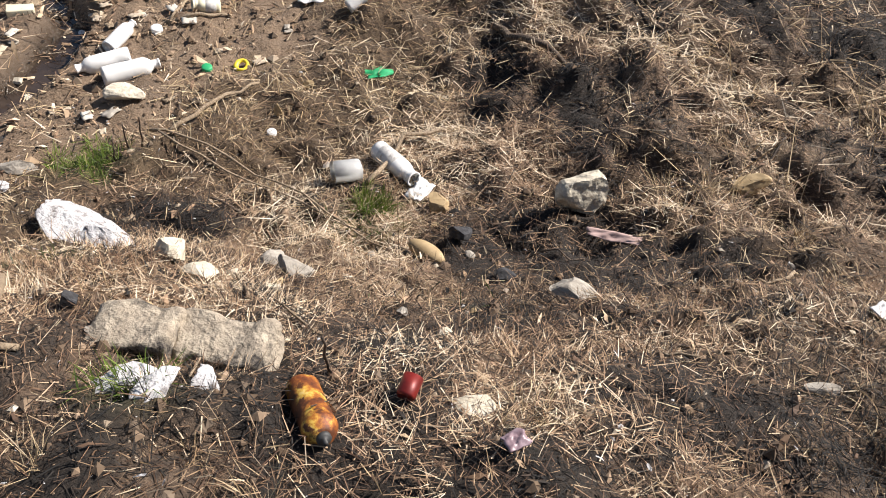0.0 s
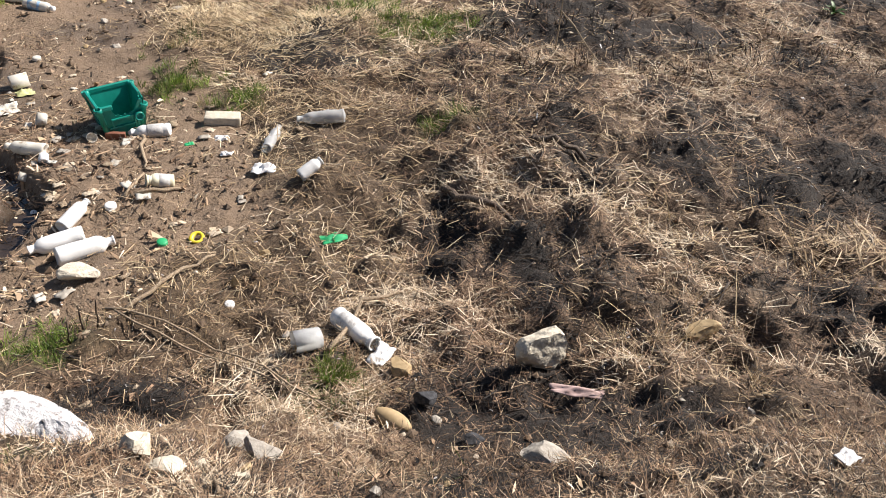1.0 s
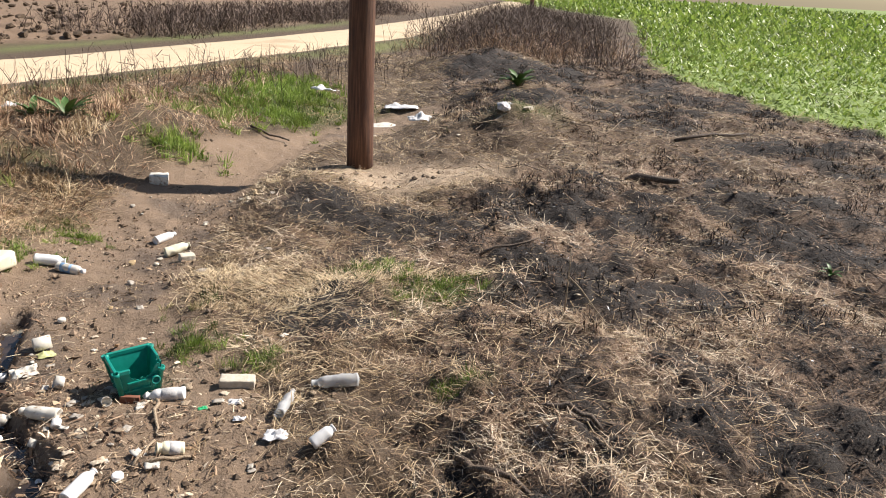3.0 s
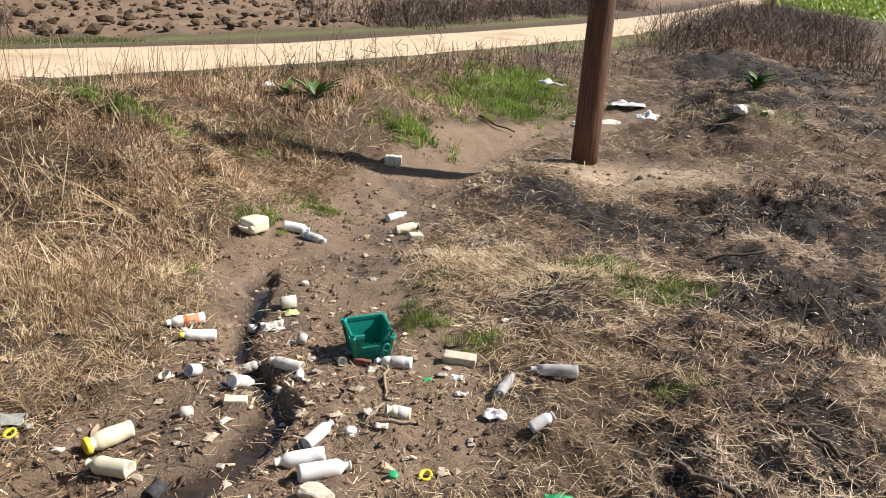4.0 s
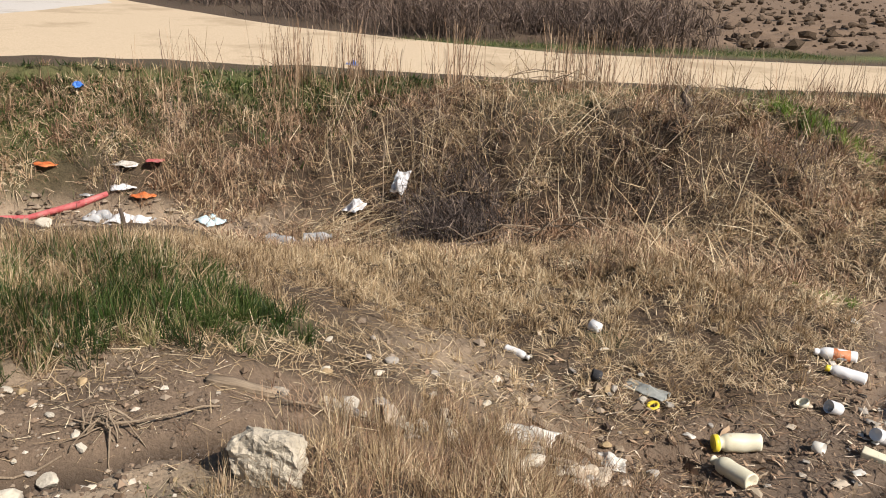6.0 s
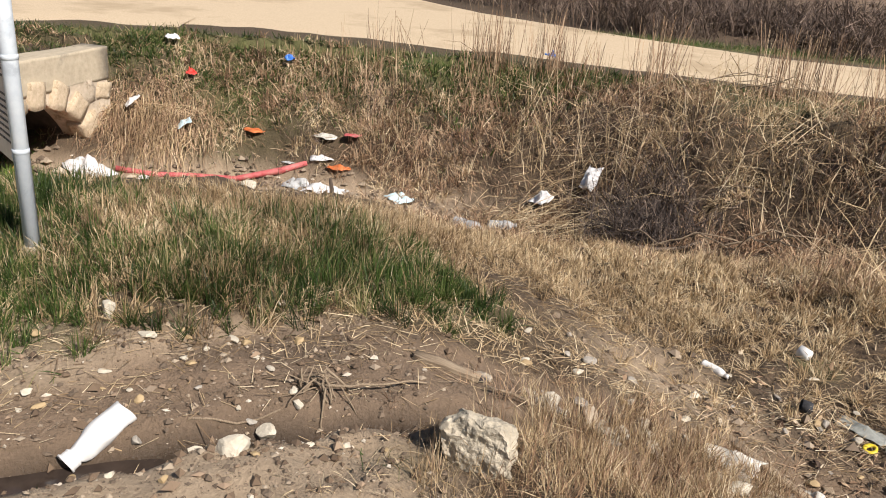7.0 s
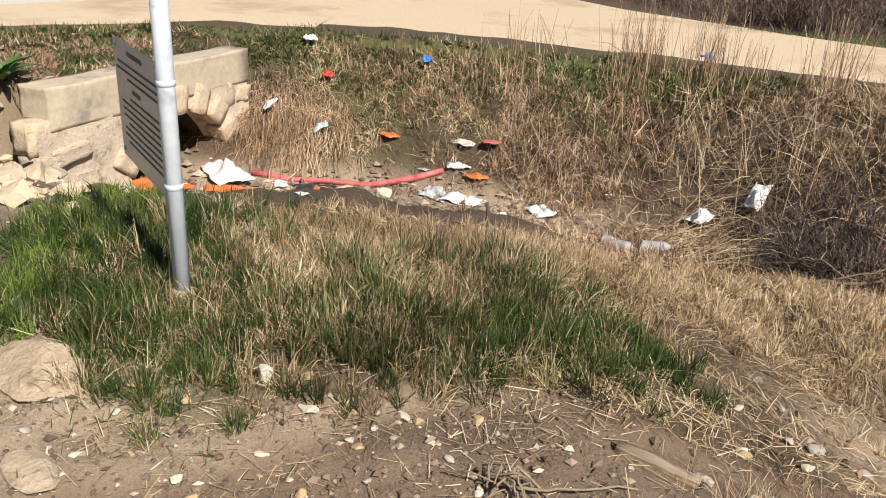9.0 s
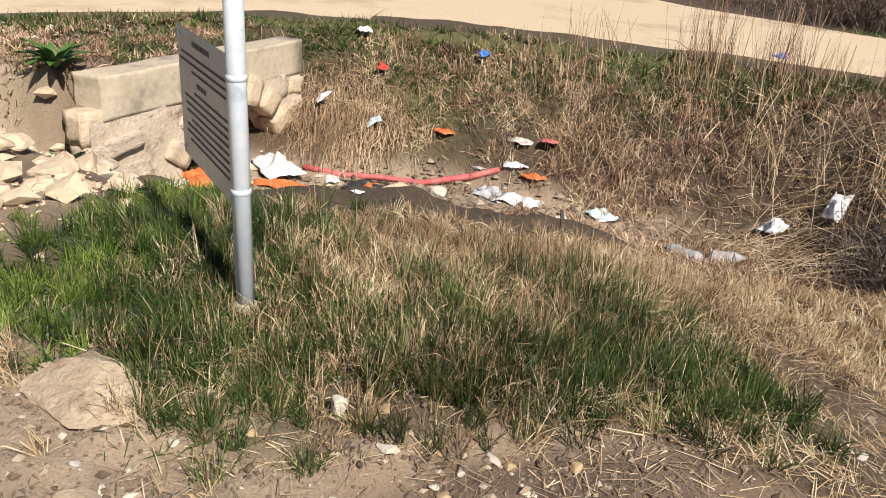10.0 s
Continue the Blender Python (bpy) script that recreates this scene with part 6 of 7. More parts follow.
for cx, cy, r, h, mat, text, yaw, tip, sd in (
        (-2.60, 4.36, 0.04, 0.09, "white", "cut white bottle end in mud", 250, 70, 1), (-2.74, 4.20, 0.04, 0.03, "cream", "yellowish jar lid in mud", 230, 30, 2), (-2.10, 5.02, 0.04, 0.06, "dirtywhite", "muddy grey jar end in mud", 200, 70, 3),
        (-4.07, 3.75, 0.04, 0.08, "white", "cut white bottle end on dry grass", 200, 80, 4), (-2.62, 5.35, 0.035, 0.07, "white", "white jar end beside the rill", 190, 85, 5), (-2.5, 5.55, 0.05, 0.12, "dirtywhite", "grey bottle end beside the rill", 30, 85, 6),
        (-2.05, 4.35, 0.03, 0.05, "dirtywhite", "muddy ring in the mud", 60, 40, 7), (-1.93, 4.42, 0.028, 0.05, "white", "white cap in the mud", 100, 60, 8), (-1.52, 4.80, 0.025, 0.04, "dirtywhite", "muddy cap beside the crate", 20, 50, 9),
        (-3.55, 3.25, 0.035, 0.06, "sootstone", "dark jar end on the slope", 230, 80, 10), (-0.24, 2.70, 0.05, 0.12, "clear", "crushed clear cup among straw", 200, 85, 11), (-1.75, 4.75, 0.03, 0.05, "dirtywhite", "muddy jar end in mud", 300, 70, 12), (-2.45, 3.85, 0.035, 0.06, "dirtywhite", "muddy jar end in mud", 10, 80, 13), (-2.3, 3.2, 0.04, 0.1, "sootstone", "dark jar end in mud", 80, 80, 14)):
    cup(cx, cy, r, h, M[mat], text, yaw, tip, sd)


def cap(x, y, r, material, text, tip=8):
    bm = lathe([(r, 0), (r * 1.04, r * 0.1), (r * 1.02, r * 0.75), (r * 0.9, r * 0.85), (0.001, r * 0.85)], 20)
    ob = part("bottle_cap", bm, material)
    ob.matrix_world = pose(x, y, zat(x, y) + 0.002, tip, 0, 30)
    return tagged(ob, text, "cap", "loose caps")


cap(-1.07, 3.51, 0.026, M["greencap"], "green screw cap lying on mud", 12)
cap(-1.41, 3.87, 0.03, M["white"], "white cap lying on mud")
cap(-0.67, 3.0, 0.022, M["white"], "small white disc lying on soil")
cap(-1.9, 4.05, 0.018, M["white"], "small white cap in mud", 30)
cap(-2.5, 6.1, 0.03, M["dirtywhite"], "pale lid floating in the puddle", 3)


def ring(x, y, r, material, text):
    bm = bmesh.new()
    n, k = 22, 8
    vs = [[bm.verts.new(((r + 0.011 * math.cos(6.283 * j / k)) * math.cos(6.283 * i / n), (r + 0.011 * math.cos(6.283 * j / k)) * math.sin(6.283 * i / n), 0.012 * math.sin(6.283 * j / k))) for j in range(k)] for i in range(n)]
    for i in range(n):
        for j in range(k):
            bm.faces.new((vs[i][j], vs[(i + 1) % n][j], vs[(i + 1) % n][(j + 1) % k], vs[i][(j + 1) % k]))
    crease(bm, 0.008, 25, 2)
    ob = part("plastic_ring", bm, material)
    ob.matrix_world = pose(x, y, zat(x, y) + 0.016, 14, 5, 0)
    return tagged(ob, text, "ring")


ring(-0.91, 3.58, 0.031, M["yellow"], "bright yellow plastic ring on mud")
ring(-3.2, 3.35, 0.03, M["yellow"], "yellow plastic ring on the stony slope")


# ---- tins ----
def rusty_can(x, y, yaw):
    c = empty("aerosol_can", lying(x, y, yaw, 0.037, 0.215, 0.15) @ Matrix.Scale(1.15, 4), "rusty yellow scorched spray can on burnt soil", "can")
    R, L = 0.032, 0.19
    prof = [(0.001, 0.008), (R * 0.8, 0.0), (R * 1.03, 0.002), (R * 1.03, 0.006), (R, 0.009)] + [(R, 0.009 + 0.13 * k / 8) for k in range(1, 9)] + [(R * 1.04, 0.143), (R * 1.04, 0.148), (R * 0.9, 0.156), (R * 0.55, 0.168), (R * 0.42, 0.17)]
    bm = lathe(prof, 26)
    crease(bm, 0.002, 30, 2)
    part("body", bm, M["rust"], c)
    bm = lathe([(R * 0.4, 0.168), (R * 0.42, 0.175), (R * 0.3, 0.178), (R * 0.13, 0.18), (R * 0.13, 0.19)], 16)
    part("valve", bm, M["black_rubber"], c, "charred valve")
    return c


rusty_can(-0.19, 0.92, 292)
cup(-0.005, 0.975, 0.022, 0.05, M["redmetal"], "scorched red tin among dead grass", 70, 75, 3, "red_tin")


# ---- stones, slabs and bricks ----
rock(0.67, 2.45, (0.23, 0.18, 0.22), 20, "palestone", 3, 0.0, "pale pitted limestone boulder on burnt soil", 4, 4, grain=0.06)
rock(0.10, 2.50, (0.14, 0.10, 0.10), 10, "tanstone", 5, 0.05, "grey-brown rounded stone among straw", 5)
rock(0.05, 2.15, (0.17, 0.075, 0.07), -38, "tanstone", 7, -0.05, "smooth tan oblong cobble", 0, 3, grain=0.02)
rock(0.18, 2.24, (0.11, 0.10, 0.10), 20, "sootstone", 8, 0.05, "sooty black block on burnt soil", 10)
rock(1.37, 2.50, (0.17, 0.11, 0.10), 0, "tanstone", 9, 0.1, "brown rounded stone on burnt soil", 4)
rock(0.33, 1.97, (0.12, 0.07, 0.05), 0, "sootstone", 12, 0.2, "flat charred black stone", 10)
rock(0.52, 1.72, (0.24, 0.12, 0.07), -42, "stone", 13, 0.0, "flat grey stone slab on burnt litter", 7, 4)
rock(-0.67, 1.59, (0.11, 0.10, 0.10), 40, "palestone", 14, 0.05, "yellowish white rough stone", 9)
rock(-0.57, 1.52, (0.15, 0.09, 0.06), 15, "palestone", 15, 0.1, "rough pale stone half buried in soil")
rock(-0.38, 1.80, (0.17, 0.13, 0.07), -30, "stone", 16, 0.0, "flat grey stone slab on soil", 8)
rock(-0.48, 1.95, (0.15, 0.12, 0.06), 10, "stone", 17, 0.05, "flat grey stone chip on soil", 8)
rock(-0.40, 1.56, (0.05, 0.04, 0.03), 0, "palestone", 18, 0.2, "small pale stone on burnt soil")
rock(-0.22, 1.90, (0.045, 0.04, 0.03), 0, "palestone", 19, 0.2, "small white stone on burnt soil")
def slab(x, y, yaw, size, seed, text):
    """A broken slab end: straight faces, chipped edges, a rough break."""
    bm = bmesh.new()
    box(bm, 0, 0, 0, 1, 1, 1)
    bmesh.ops.subdivide_edges(bm, edges=list(bm.edges), cuts=13, use_grid_fill=True)
    for v in bm.verts:
        v.co = Vector((v.co.x * size[0], v.co.y * size[1], v.co.z * size[2]))
        p = v.co + Vector((seed * 1.3, seed, 0))
        edge = (abs(v.co.x) > 0.46 * size[0]) + (abs(v.co.y) > 0.44 * size[1]) + (abs(v.co.z) > 0.44 * size[2])
        v.co *= 1 - 0.05 * max(0, edge - 1)
        v.co += noise.noise_vector(p * 9) * 0.022 + noise.noise_vector(p * 26) * 0.009 + noise.noise_vector(p * 70) * 0.003
    ob = part("concrete_lump", bm, M["slabstone"], None, "", True)
    ob.matrix_world = pose(x, y, zat(x, y) + size[2] * 0.12, 4, -3, yaw)
    return tagged(ob, text, "concrete")


slab(-0.625, 1.15, -8, (0.20, 0.12, 0.11), 20, "broken concrete lump, sooty on its side")
slab(-0.415, 1.13, -13, (0.22, 0.12, 0.09), 21, "broken concrete slab end with sooty face")
rock(-1.2, 2.13, (0.48, 0.24, 0.10), -38, "ash", 22, 0.2, "crusted white ash on a scorched slab", 6, 4, "ash_slab", 0.09)
rock(-0.98, 1.9, (0.30, 0.17, 0.08), -38, "ash", 62, 0.2, "crusted white ash on a scorched slab", 6, 4, "ash_slab", 0.09)
rock(-1.72, 2.70, (0.25, 0.12, 0.08), 5, "stone", 23, 0.25, "grey flat stone half in grass", 8)
rock(-1.68, 2.48, (0.10, 0.08, 0.05), 5, "ash", 24, 0.25, "lump of white ash crust", 5, name="ash_lump", grain=0.09)
rock(-0.59, 0.965, (0.16, 0.09, 0.04), 20, "ash", 25, 0.15, "lump of white ash crust", 5, name="ash_lump", grain=0.1)
rock(-0.49, 0.93, (0.12, 0.08, 0.035), 40, "ash", 26, 0.15, "lump of white ash crust", 5, name="ash_lump", grain=0.1)
rock(-0.41, 0.97, (0.07, 0.10, 0.035), 40, "ash", 27, 0.15, "lump of white ash crust", 5, name="ash_lump", grain=0.1)
rock(-0.80, 1.25, (0.06, 0.05, 0.07), 30, "sootstone", 28, 0.15, "charred black lump on the slope", 10)
rock(1.0, 1.13, (0.12, 0.05, 0.035), -8, "stone", 29, 0.25, "flat brown-grey stone on litter", 8)
rock(0.13, 0.99, (0.12, 0.08, 0.035), -8, "palestone", 30, 0.25, "pale chalky lump beside the can", 6, grain=0.09)
rock(-0.55, 3.42, (0.06, 0.04, 0.05), 0, "tanstone", 45, 0.15, "tan stone on the mud's edge", 6)
rock(-0.65, 3.12, (0.05, 0.03, 0.09), 0, "tanstone", 46, 0.1, "upright tan stone on soil", 6)
rock(1.95, 12.75, (0.4, 0.25, 0.16), 10, "ash", 47, 0.2, "pale ash lump on the burnt hump", 7, 3, "ash_lump", 0.09)
rock(2.35, 12.8, (0.3, 0.2, 0.12), 40, "palestone", 48, 0.2, "pale stone on the burnt hump", 7)
rock(-1.40, 3.24, (0.20, 0.16, 0.11), 10, "palestone", 31, 0.15, "pale flat stone beside white bottles", 8, 4)
rock(-2.84, 0.77, (0.32, 0.26, 0.25), 40, "weathered", 3, 0.14, "pale weathered limestone boulder in dry grass", 1, 5, grain=0.10)
rock(-3.08, -0.08, (0.17, 0.12, 0.10), 80, "palestone", 33, 0.2, "pale grey stone on gravel", 8)
rock(-3.42, 0.08, (0.11, 0.09, 0.08), 60, "palestone", 34, 0.15, "pale angular stone in mud", 9)
rock(-3.45, -0.40, (0.06, 0.05, 0.045), 30, "stone", 35, 0.15, "grey pebble beside the bottle", 5)
rock(-4.19, -0.48, (0.09, 0.08, 0.10), 30, "palestone", 36, 0.15, "pale stone at the grass edge", 8)
rock(-3.99, -0.33, (0.11, 0.07, 0.04), 60, "palestone", 37, 0.1, "pale flat stone chip on gravel", 8)
rock(-4.4, -1.35, (0.6, 0.4, 0.14), 70, "cake", 38, 0.3, "low sandy hump of caked soil", 4, 4, "soil_lump")
rock(-4.2, -1.75, (0.7, 0.45, 0.12), 20, "cake", 39, 0.32, "low sandy hump of caked soil", 4, 4, "soil_lump")
rock(-3.78, -1.25, (0.3, 0.16, 0.09), 30, "cake", 40, 0.3, "flat pale stone at the wet rill", 7)
rock(-4.28, -1.0, (0.08, 0.06, 0.04), 30, "tanstone", 41, 0.15, "tan stone on gravel", 6)
rock(-11.75, 0.7, (0.55, 0.35, 0.25), 70, "limestone", 42, 0.2, "pale stone in the ditch bottom", 7)
rock(-11.4, 1.2, (0.35, 0.25, 0.2), 20, "palestone", 43, 0.25, "pale stone in the ditch bottom", 7)
rock(-0.95, 1.08, (0.10, 0.06, 0.05), 30, "stone", 44, 0.2, "grey stone among straw", 8)
rnd = random.Random(12)
for i in range(110):
    # loose stones: on the trodden bank, on the washed slope, in the mud and round the pole
    kind = i % 5
    if kind == 0:
        x, y, s = rnd.uniform(-4.2, -2.4), rnd.uniform(-1.5, 0.7), rnd.uniform(0.025, 0.06)
    elif kind == 1:
        x, y, s = rnd.gauss(-3.5, 0.45), rnd.gauss(1.9, 0.5), rnd.uniform(0.03, 0.09)
    elif kind == 2:
        x, y, s = rnd.gauss(-1.9, 0.5), rnd.uniform(5.5, 9.5), rnd.uniform(0.03, 0.08)
    elif kind == 3:
        x, y, s = rnd.gauss(-0.2, 0.7), rnd.uniform(1.1, 2.8), rnd.uniform(0.02, 0.045)
    else:
        x, y, s = rnd.gauss(-3.3, 0.5), rnd.gauss(2.9, 0.4), rnd.uniform(0.03, 0.08)
    rock(x, y, (s * rnd.uniform(1, 1.6), s, s * rnd.uniform(0.5, 0.8)), rnd.uniform(0, 180), rnd.choice(("stone", "stone", "palestone", "tanstone")), 100 + i, 0.15, "loose pale stone lying on the ground", 8, 2, group="loose stones")
for i in range(70):
    x, y, s = rnd.uniform(-4.4, -2.9), rnd.uniform(-1.8, 0.5), rnd.uniform(0.02, 0.055)
    rock(x, y, (s * rnd.uniform(1, 1.6), s, s * rnd.uniform(0.5, 0.8)), rnd.uniform(0, 180), rnd.choice(("palestone", "palestone", "tanstone")), 600 + i, 0.15, "pale stone lying on the trodden bank", 8, 2, group="loose stones")
for i in range(80):
    s = rnd.uniform(0.1, 0.4)
    x, y = rnd.gauss(-10.1, 1.0), rnd.gauss(-3.4, 0.8)
    if (x + 10.4) * 0.588 + (y + 2.75) * 0.809 < 0.2 and x < -10.2:
        continue
    rock(x, y, (s * 1.4, s, s * 0.6), rnd.uniform(0, 180), rnd.choice(("limestone", "palestone", "mortar")), 300 + i, 0.15, "broken limestone block beside the headwall", 8, 2, group="rubble beside the headwall")


for i in range(34):
    u = rnd.random()
    s = rnd.uniform(0.05, 0.14)
    rock(-3.55 + 0.75 * u + rnd.gauss(0, 0.07), 1.15 + 1.3 * u + rnd.gauss(0, 0.1), (s * 1.6, s, s * 0.55), rnd.uniform(0, 180), rnd.choice(("palestone", "mortar", "stone", "slabstone")), 400 + i, 0.2, "caked lump of pale soil on the mud's edge", 8, 2, "soil_lump", group="caked lumps")


def brick(x, y, yaw, size, material, text, name="brick"):
    bm = bmesh.new()
    box(bm, 0, 0, size[2] / 2, *size)
    bevelled(bm, min(size) * 0.12, 2)
    bmesh.ops.subdivide_edges(bm, edges=[e for e in bm.edges if e.calc_length() > 0.05], cuts=3, use_grid_fill=True)
    crease(bm, min(size) * 0.08, 25, 3)
    ob = part(name, bm, material)
    ob.matrix_world = pose(x, y, zat(x, y) - 0.008, 4, 3, yaw)
    return tagged(ob, text, name.replace("_", " "))


brick(-0.97, 4.99, 4, (0.23, 0.10, 0.07), M["palestone"], "dirty pale brick lying on mud")
brick(-1.62, 4.82, 2, (0.12, 0.03, 0.06), surface("brown_board", (0.16, 0.06, 0.035), (0.24, 0.10, 0.06), 20, 0.7), "small reddish brown board beside the crate", "wood_block")
brick(-2.72, 9.98, 10, (0.22, 0.18, 0.12), M["dirtywhite"], "muddy white box at the mud's edge", "box")
brick(-2.2, 4.05, 20, (0.14, 0.07, 0.05), M["cream"], "mud-stained yellowish plastic block", "block")
brick(-1.85, 7.5, 30, (0.14, 0.1, 0.07), M["palestone"], "pale brick lump in the mud track")


# ---- wood and sticks ----
def stick(points, r, material, text, name="stick", z=None, lift=0.4):
    """A branch over the ground through (x, y, extra height)."""
    fine = []
    for (a, b) in zip(points[:-1], points[1:]):
        for k in range(4):
            t = k / 4
            fine.append([a[i] + (b[i] - a[i]) * t for i in range(3)])
    fine.append(list(points[-1]))
    rs = random.Random(len(text) + int(points[0][0] * 100))
    pts = [(p[0] + rs.uniform(-r, r), p[1] + rs.uniform(-r, r), zat(p[0], p[1]) + p[2] + r * lift) for p in fine]
    n = len(pts)
    bm = tube(pts, [r * (1 - 0.5 * k / n) for k in range(n)], 8, 1, 0.35)
    ob = part(name, bm, material)
    return tagged(ob, text, "stick" if name != "plank" else "plank", "sticks and stems")


BW, CW = M["brownwood"], M["charwood"]
stick([(-1.12, 2.95, 0.02), (-0.95, 3.2, 0.03), (-0.78, 3.36, 0.0)], 0.012, BW, "bent pale stick on the mud's edge")
stick([(-1.37, 3.95, 0.0), (-1.2, 3.98, 0.01), (-1.05, 4.05, 0.01)], 0.012, BW, "forked stick lying in mud")
stick([(-1.36, 3.96, 0.01), (-1.3, 4.2, 0.02)], 0.011, BW, "short stick lying in mud")
stick([(-1.42, 4.72, 0.01), (-1.38, 4.5, 0.01), (-1.31, 4.3, 0.0)], 0.014, BW, "crooked stick standing from the mud")
stick([(-0.2, 2.62, 0.03), (-0.05, 2.92, 0.04), (0.15, 3.0, 0.02)], 0.012, BW, "crooked stick behind the torn bottle")
stick([(-1.24, 3.0, 0.02), (-0.8, 2.75, 0.06), (-0.35, 2.4, 0.05), (-0.1, 2.2, 0.02)], 0.006, BW, "long thin dry stem on the slope")
stick([(-1.15, 2.9, 0.04), (-0.7, 2.62, 0.05), (-0.2, 2.3, 0.03)], 0.005, BW, "long thin dry stem on the slope")
stick([(0.37, 3.75, 0.03), (0.55, 3.55, 0.04), (0.75, 3.4, 0.02)], 0.022, CW, "half-burnt branch on burnt soil")
stick([(0.87, 3.98, 0.02), (1.02, 3.9, 0.03), (1.18, 3.84, 0.01)], 0.02, CW, "half-burnt branch on burnt soil")
for i in range(16):
    a = rnd.uniform(0, 6.28)
    l = rnd.uniform(0.08, 0.22)
    stick([(-3.56 + rnd.uniform(-0.05, 0.05), 0.3 + rnd.uniform(-0.06, 0.06), rnd.uniform(0, 0.05)), (-3.56 + 0.5 * l * math.cos(a + 0.5), 0.3 + 0.5 * l * math.sin(a + 0.5), rnd.uniform(0.02, 0.1)), (-3.56 + l * math.cos(a), 0.3 + l * math.sin(a), 0.0)], rnd.uniform(0.003, 0.006), BW, "thin twisted root of a dead weed on mud", "root")
stick([(-3.53, 0.35, 0.03), (-3.5, 0.5, 0.05), (-3.48, 0.8, 0.01)], 0.007, BW, "long pale root on the mud")
stick([(-3.48, -0.2, 0.0), (-3.46, 0.15, 0.01)], 0.007, BW, "thin straight stick on the mud")
stick([(-3.4, 1.05, 0.03), (-3.25, 1.45, 0.03)], 0.008, BW, "thin pale stick on the mud's edge")
stick([(-7.0, 3.95, 0.05), (-7.15, 4.6, 0.14), (-7.05, 5.3, 0.1)], 0.025, CW, "dark fallen branch before the thicket")
stick([(-6.74, 7.71, -0.1), (-6.82, 7.74, 0.38)], 0.05, CW, "charred stump post on the bank", "post")
stick([(-6.6, 1.13, -0.1), (-6.62, 1.12, 0.27)], 0.022, CW, "short dark stake in the grass", "post")
stick([(-6.55, 1.0, 0.02), (-6.35, 0.8, 0.12)], 0.012, CW, "dark broken twig in the grass")
stick([(-0.95, 1.15, 0.02), (-1.0, 1.35, 0.06)], 0.018, BW, "weathered stick on the slope")
stick([(-0.98, 1.0, 0.01), (-0.8, 1.02, 0.01)], 0.012, BW, "weathered stick on the slope")
stick([(-0.18, 1.08, 0.0), (-0.185, 1.07, 0.14)], 0.005, CW, "thin dark upright stalk behind the can")
stick([(-0.05, 1.05, 0.01), (-0.12, 1.0, 0.03), (-0.19, 0.9, 0.07)], 0.0025, CW, "thin dark curved stalk over the can")
for i in range(3):
    stick([(-1.32 + 0.06 * i, 2.78 + 0.02 * i, 0.0), (-1.31 + 0.07 * i, 2.78, 0.12 + 0.03 * i)], 0.005, CW, "dark dead stalk standing in grass")
stick([(1.36, 5.6, 0.0), (1.37, 5.62, 0.5)], 0.006, BW, "upright dry stalk on burnt ground")
stick([(1.37, 5.6, 0.3), (1.7, 5.3, 0.03)], 0.005, BW, "broken dry stalk on burnt ground")
stick([(0.9, 7.2, 0.02), (1.5, 7.3, 0.04)], 0.014, CW, "charred stick on burnt ground")
stick([(4.5, 12.0, 0.02), (5.8, 12.4, 0.05)], 0.03, CW, "charred branch on burnt ground")
stick([(3.0, 9.6, 0.02), (3.6, 9.3, 0.05)], 0.05, CW, "charred log on burnt ground")
stick([(-2.0, 12.6, 0.03), (-1.4, 12.4, 0.05)], 0.02, CW, "dark branch at the mud's edge")
for i in range(26):
    # canes fallen across the bank
    x, y, a, l = rnd.uniform(-11.5, -6.0), rnd.uniform(4.6, 7.8), rnd.uniform(-0.6, 1.4), rnd.uniform(0.6, 1.5)
    stick([(x, y, 0.15), (x + l / 2 * math.cos(a), y + l / 2 * math.sin(a), 0.32), (x + l * math.cos(a), y + l * math.sin(a), 0.2)], 0.009, BW, "fallen pale cane on the ditch bank", "cane")
for i in range(60):
    # sticks and stalks strewn over the burnt side and the near slope
    if i % 2:
        x, y, l = rnd.uniform(-1.3, 2.4), rnd.uniform(0.9, 4.2), rnd.uniform(0.08, 0.28)
    else:
        x, y, l = rnd.uniform(0.6, 6.5), rnd.uniform(4.2, 12.0), rnd.uniform(0.15, 0.5)
    a = rnd.uniform(0, 6.28)
    stick([(x, y, 0.01), (x + l * math.cos(a), y + l * math.sin(a), 0.025)], rnd.uniform(0.003, 0.007), rnd.choice((BW, CW)), "dry stalk strewn over burnt litter", "stalk")


def plank(x, y, yaw, size, text):
    bm = bmesh.new()
    box(bm, 0, 0, 0, size[1], size[2], size[0])
    bmesh.ops.subdivide_edges(bm, edges=list(bm.edges), cuts=5, use_grid_fill=True)
    crease(bm, 0.01, 12, 4)
    ob = part("plank", bm, BW)
    ob.matrix_world = lying(x, y, yaw, 0.02, size[0], 0.0) @ Matrix.Translation((0, 0, size[0] / 2))
    return tagged(ob, text, "plank")


plank(-3.62, 0.95, 50, (0.32, 0.035, 0.05), "weathered pale plank end on the mud's edge")
plank(-3.18, 2.62, 20, (0.45, 0.03, 0.05), "weathered plank half in dry grass")


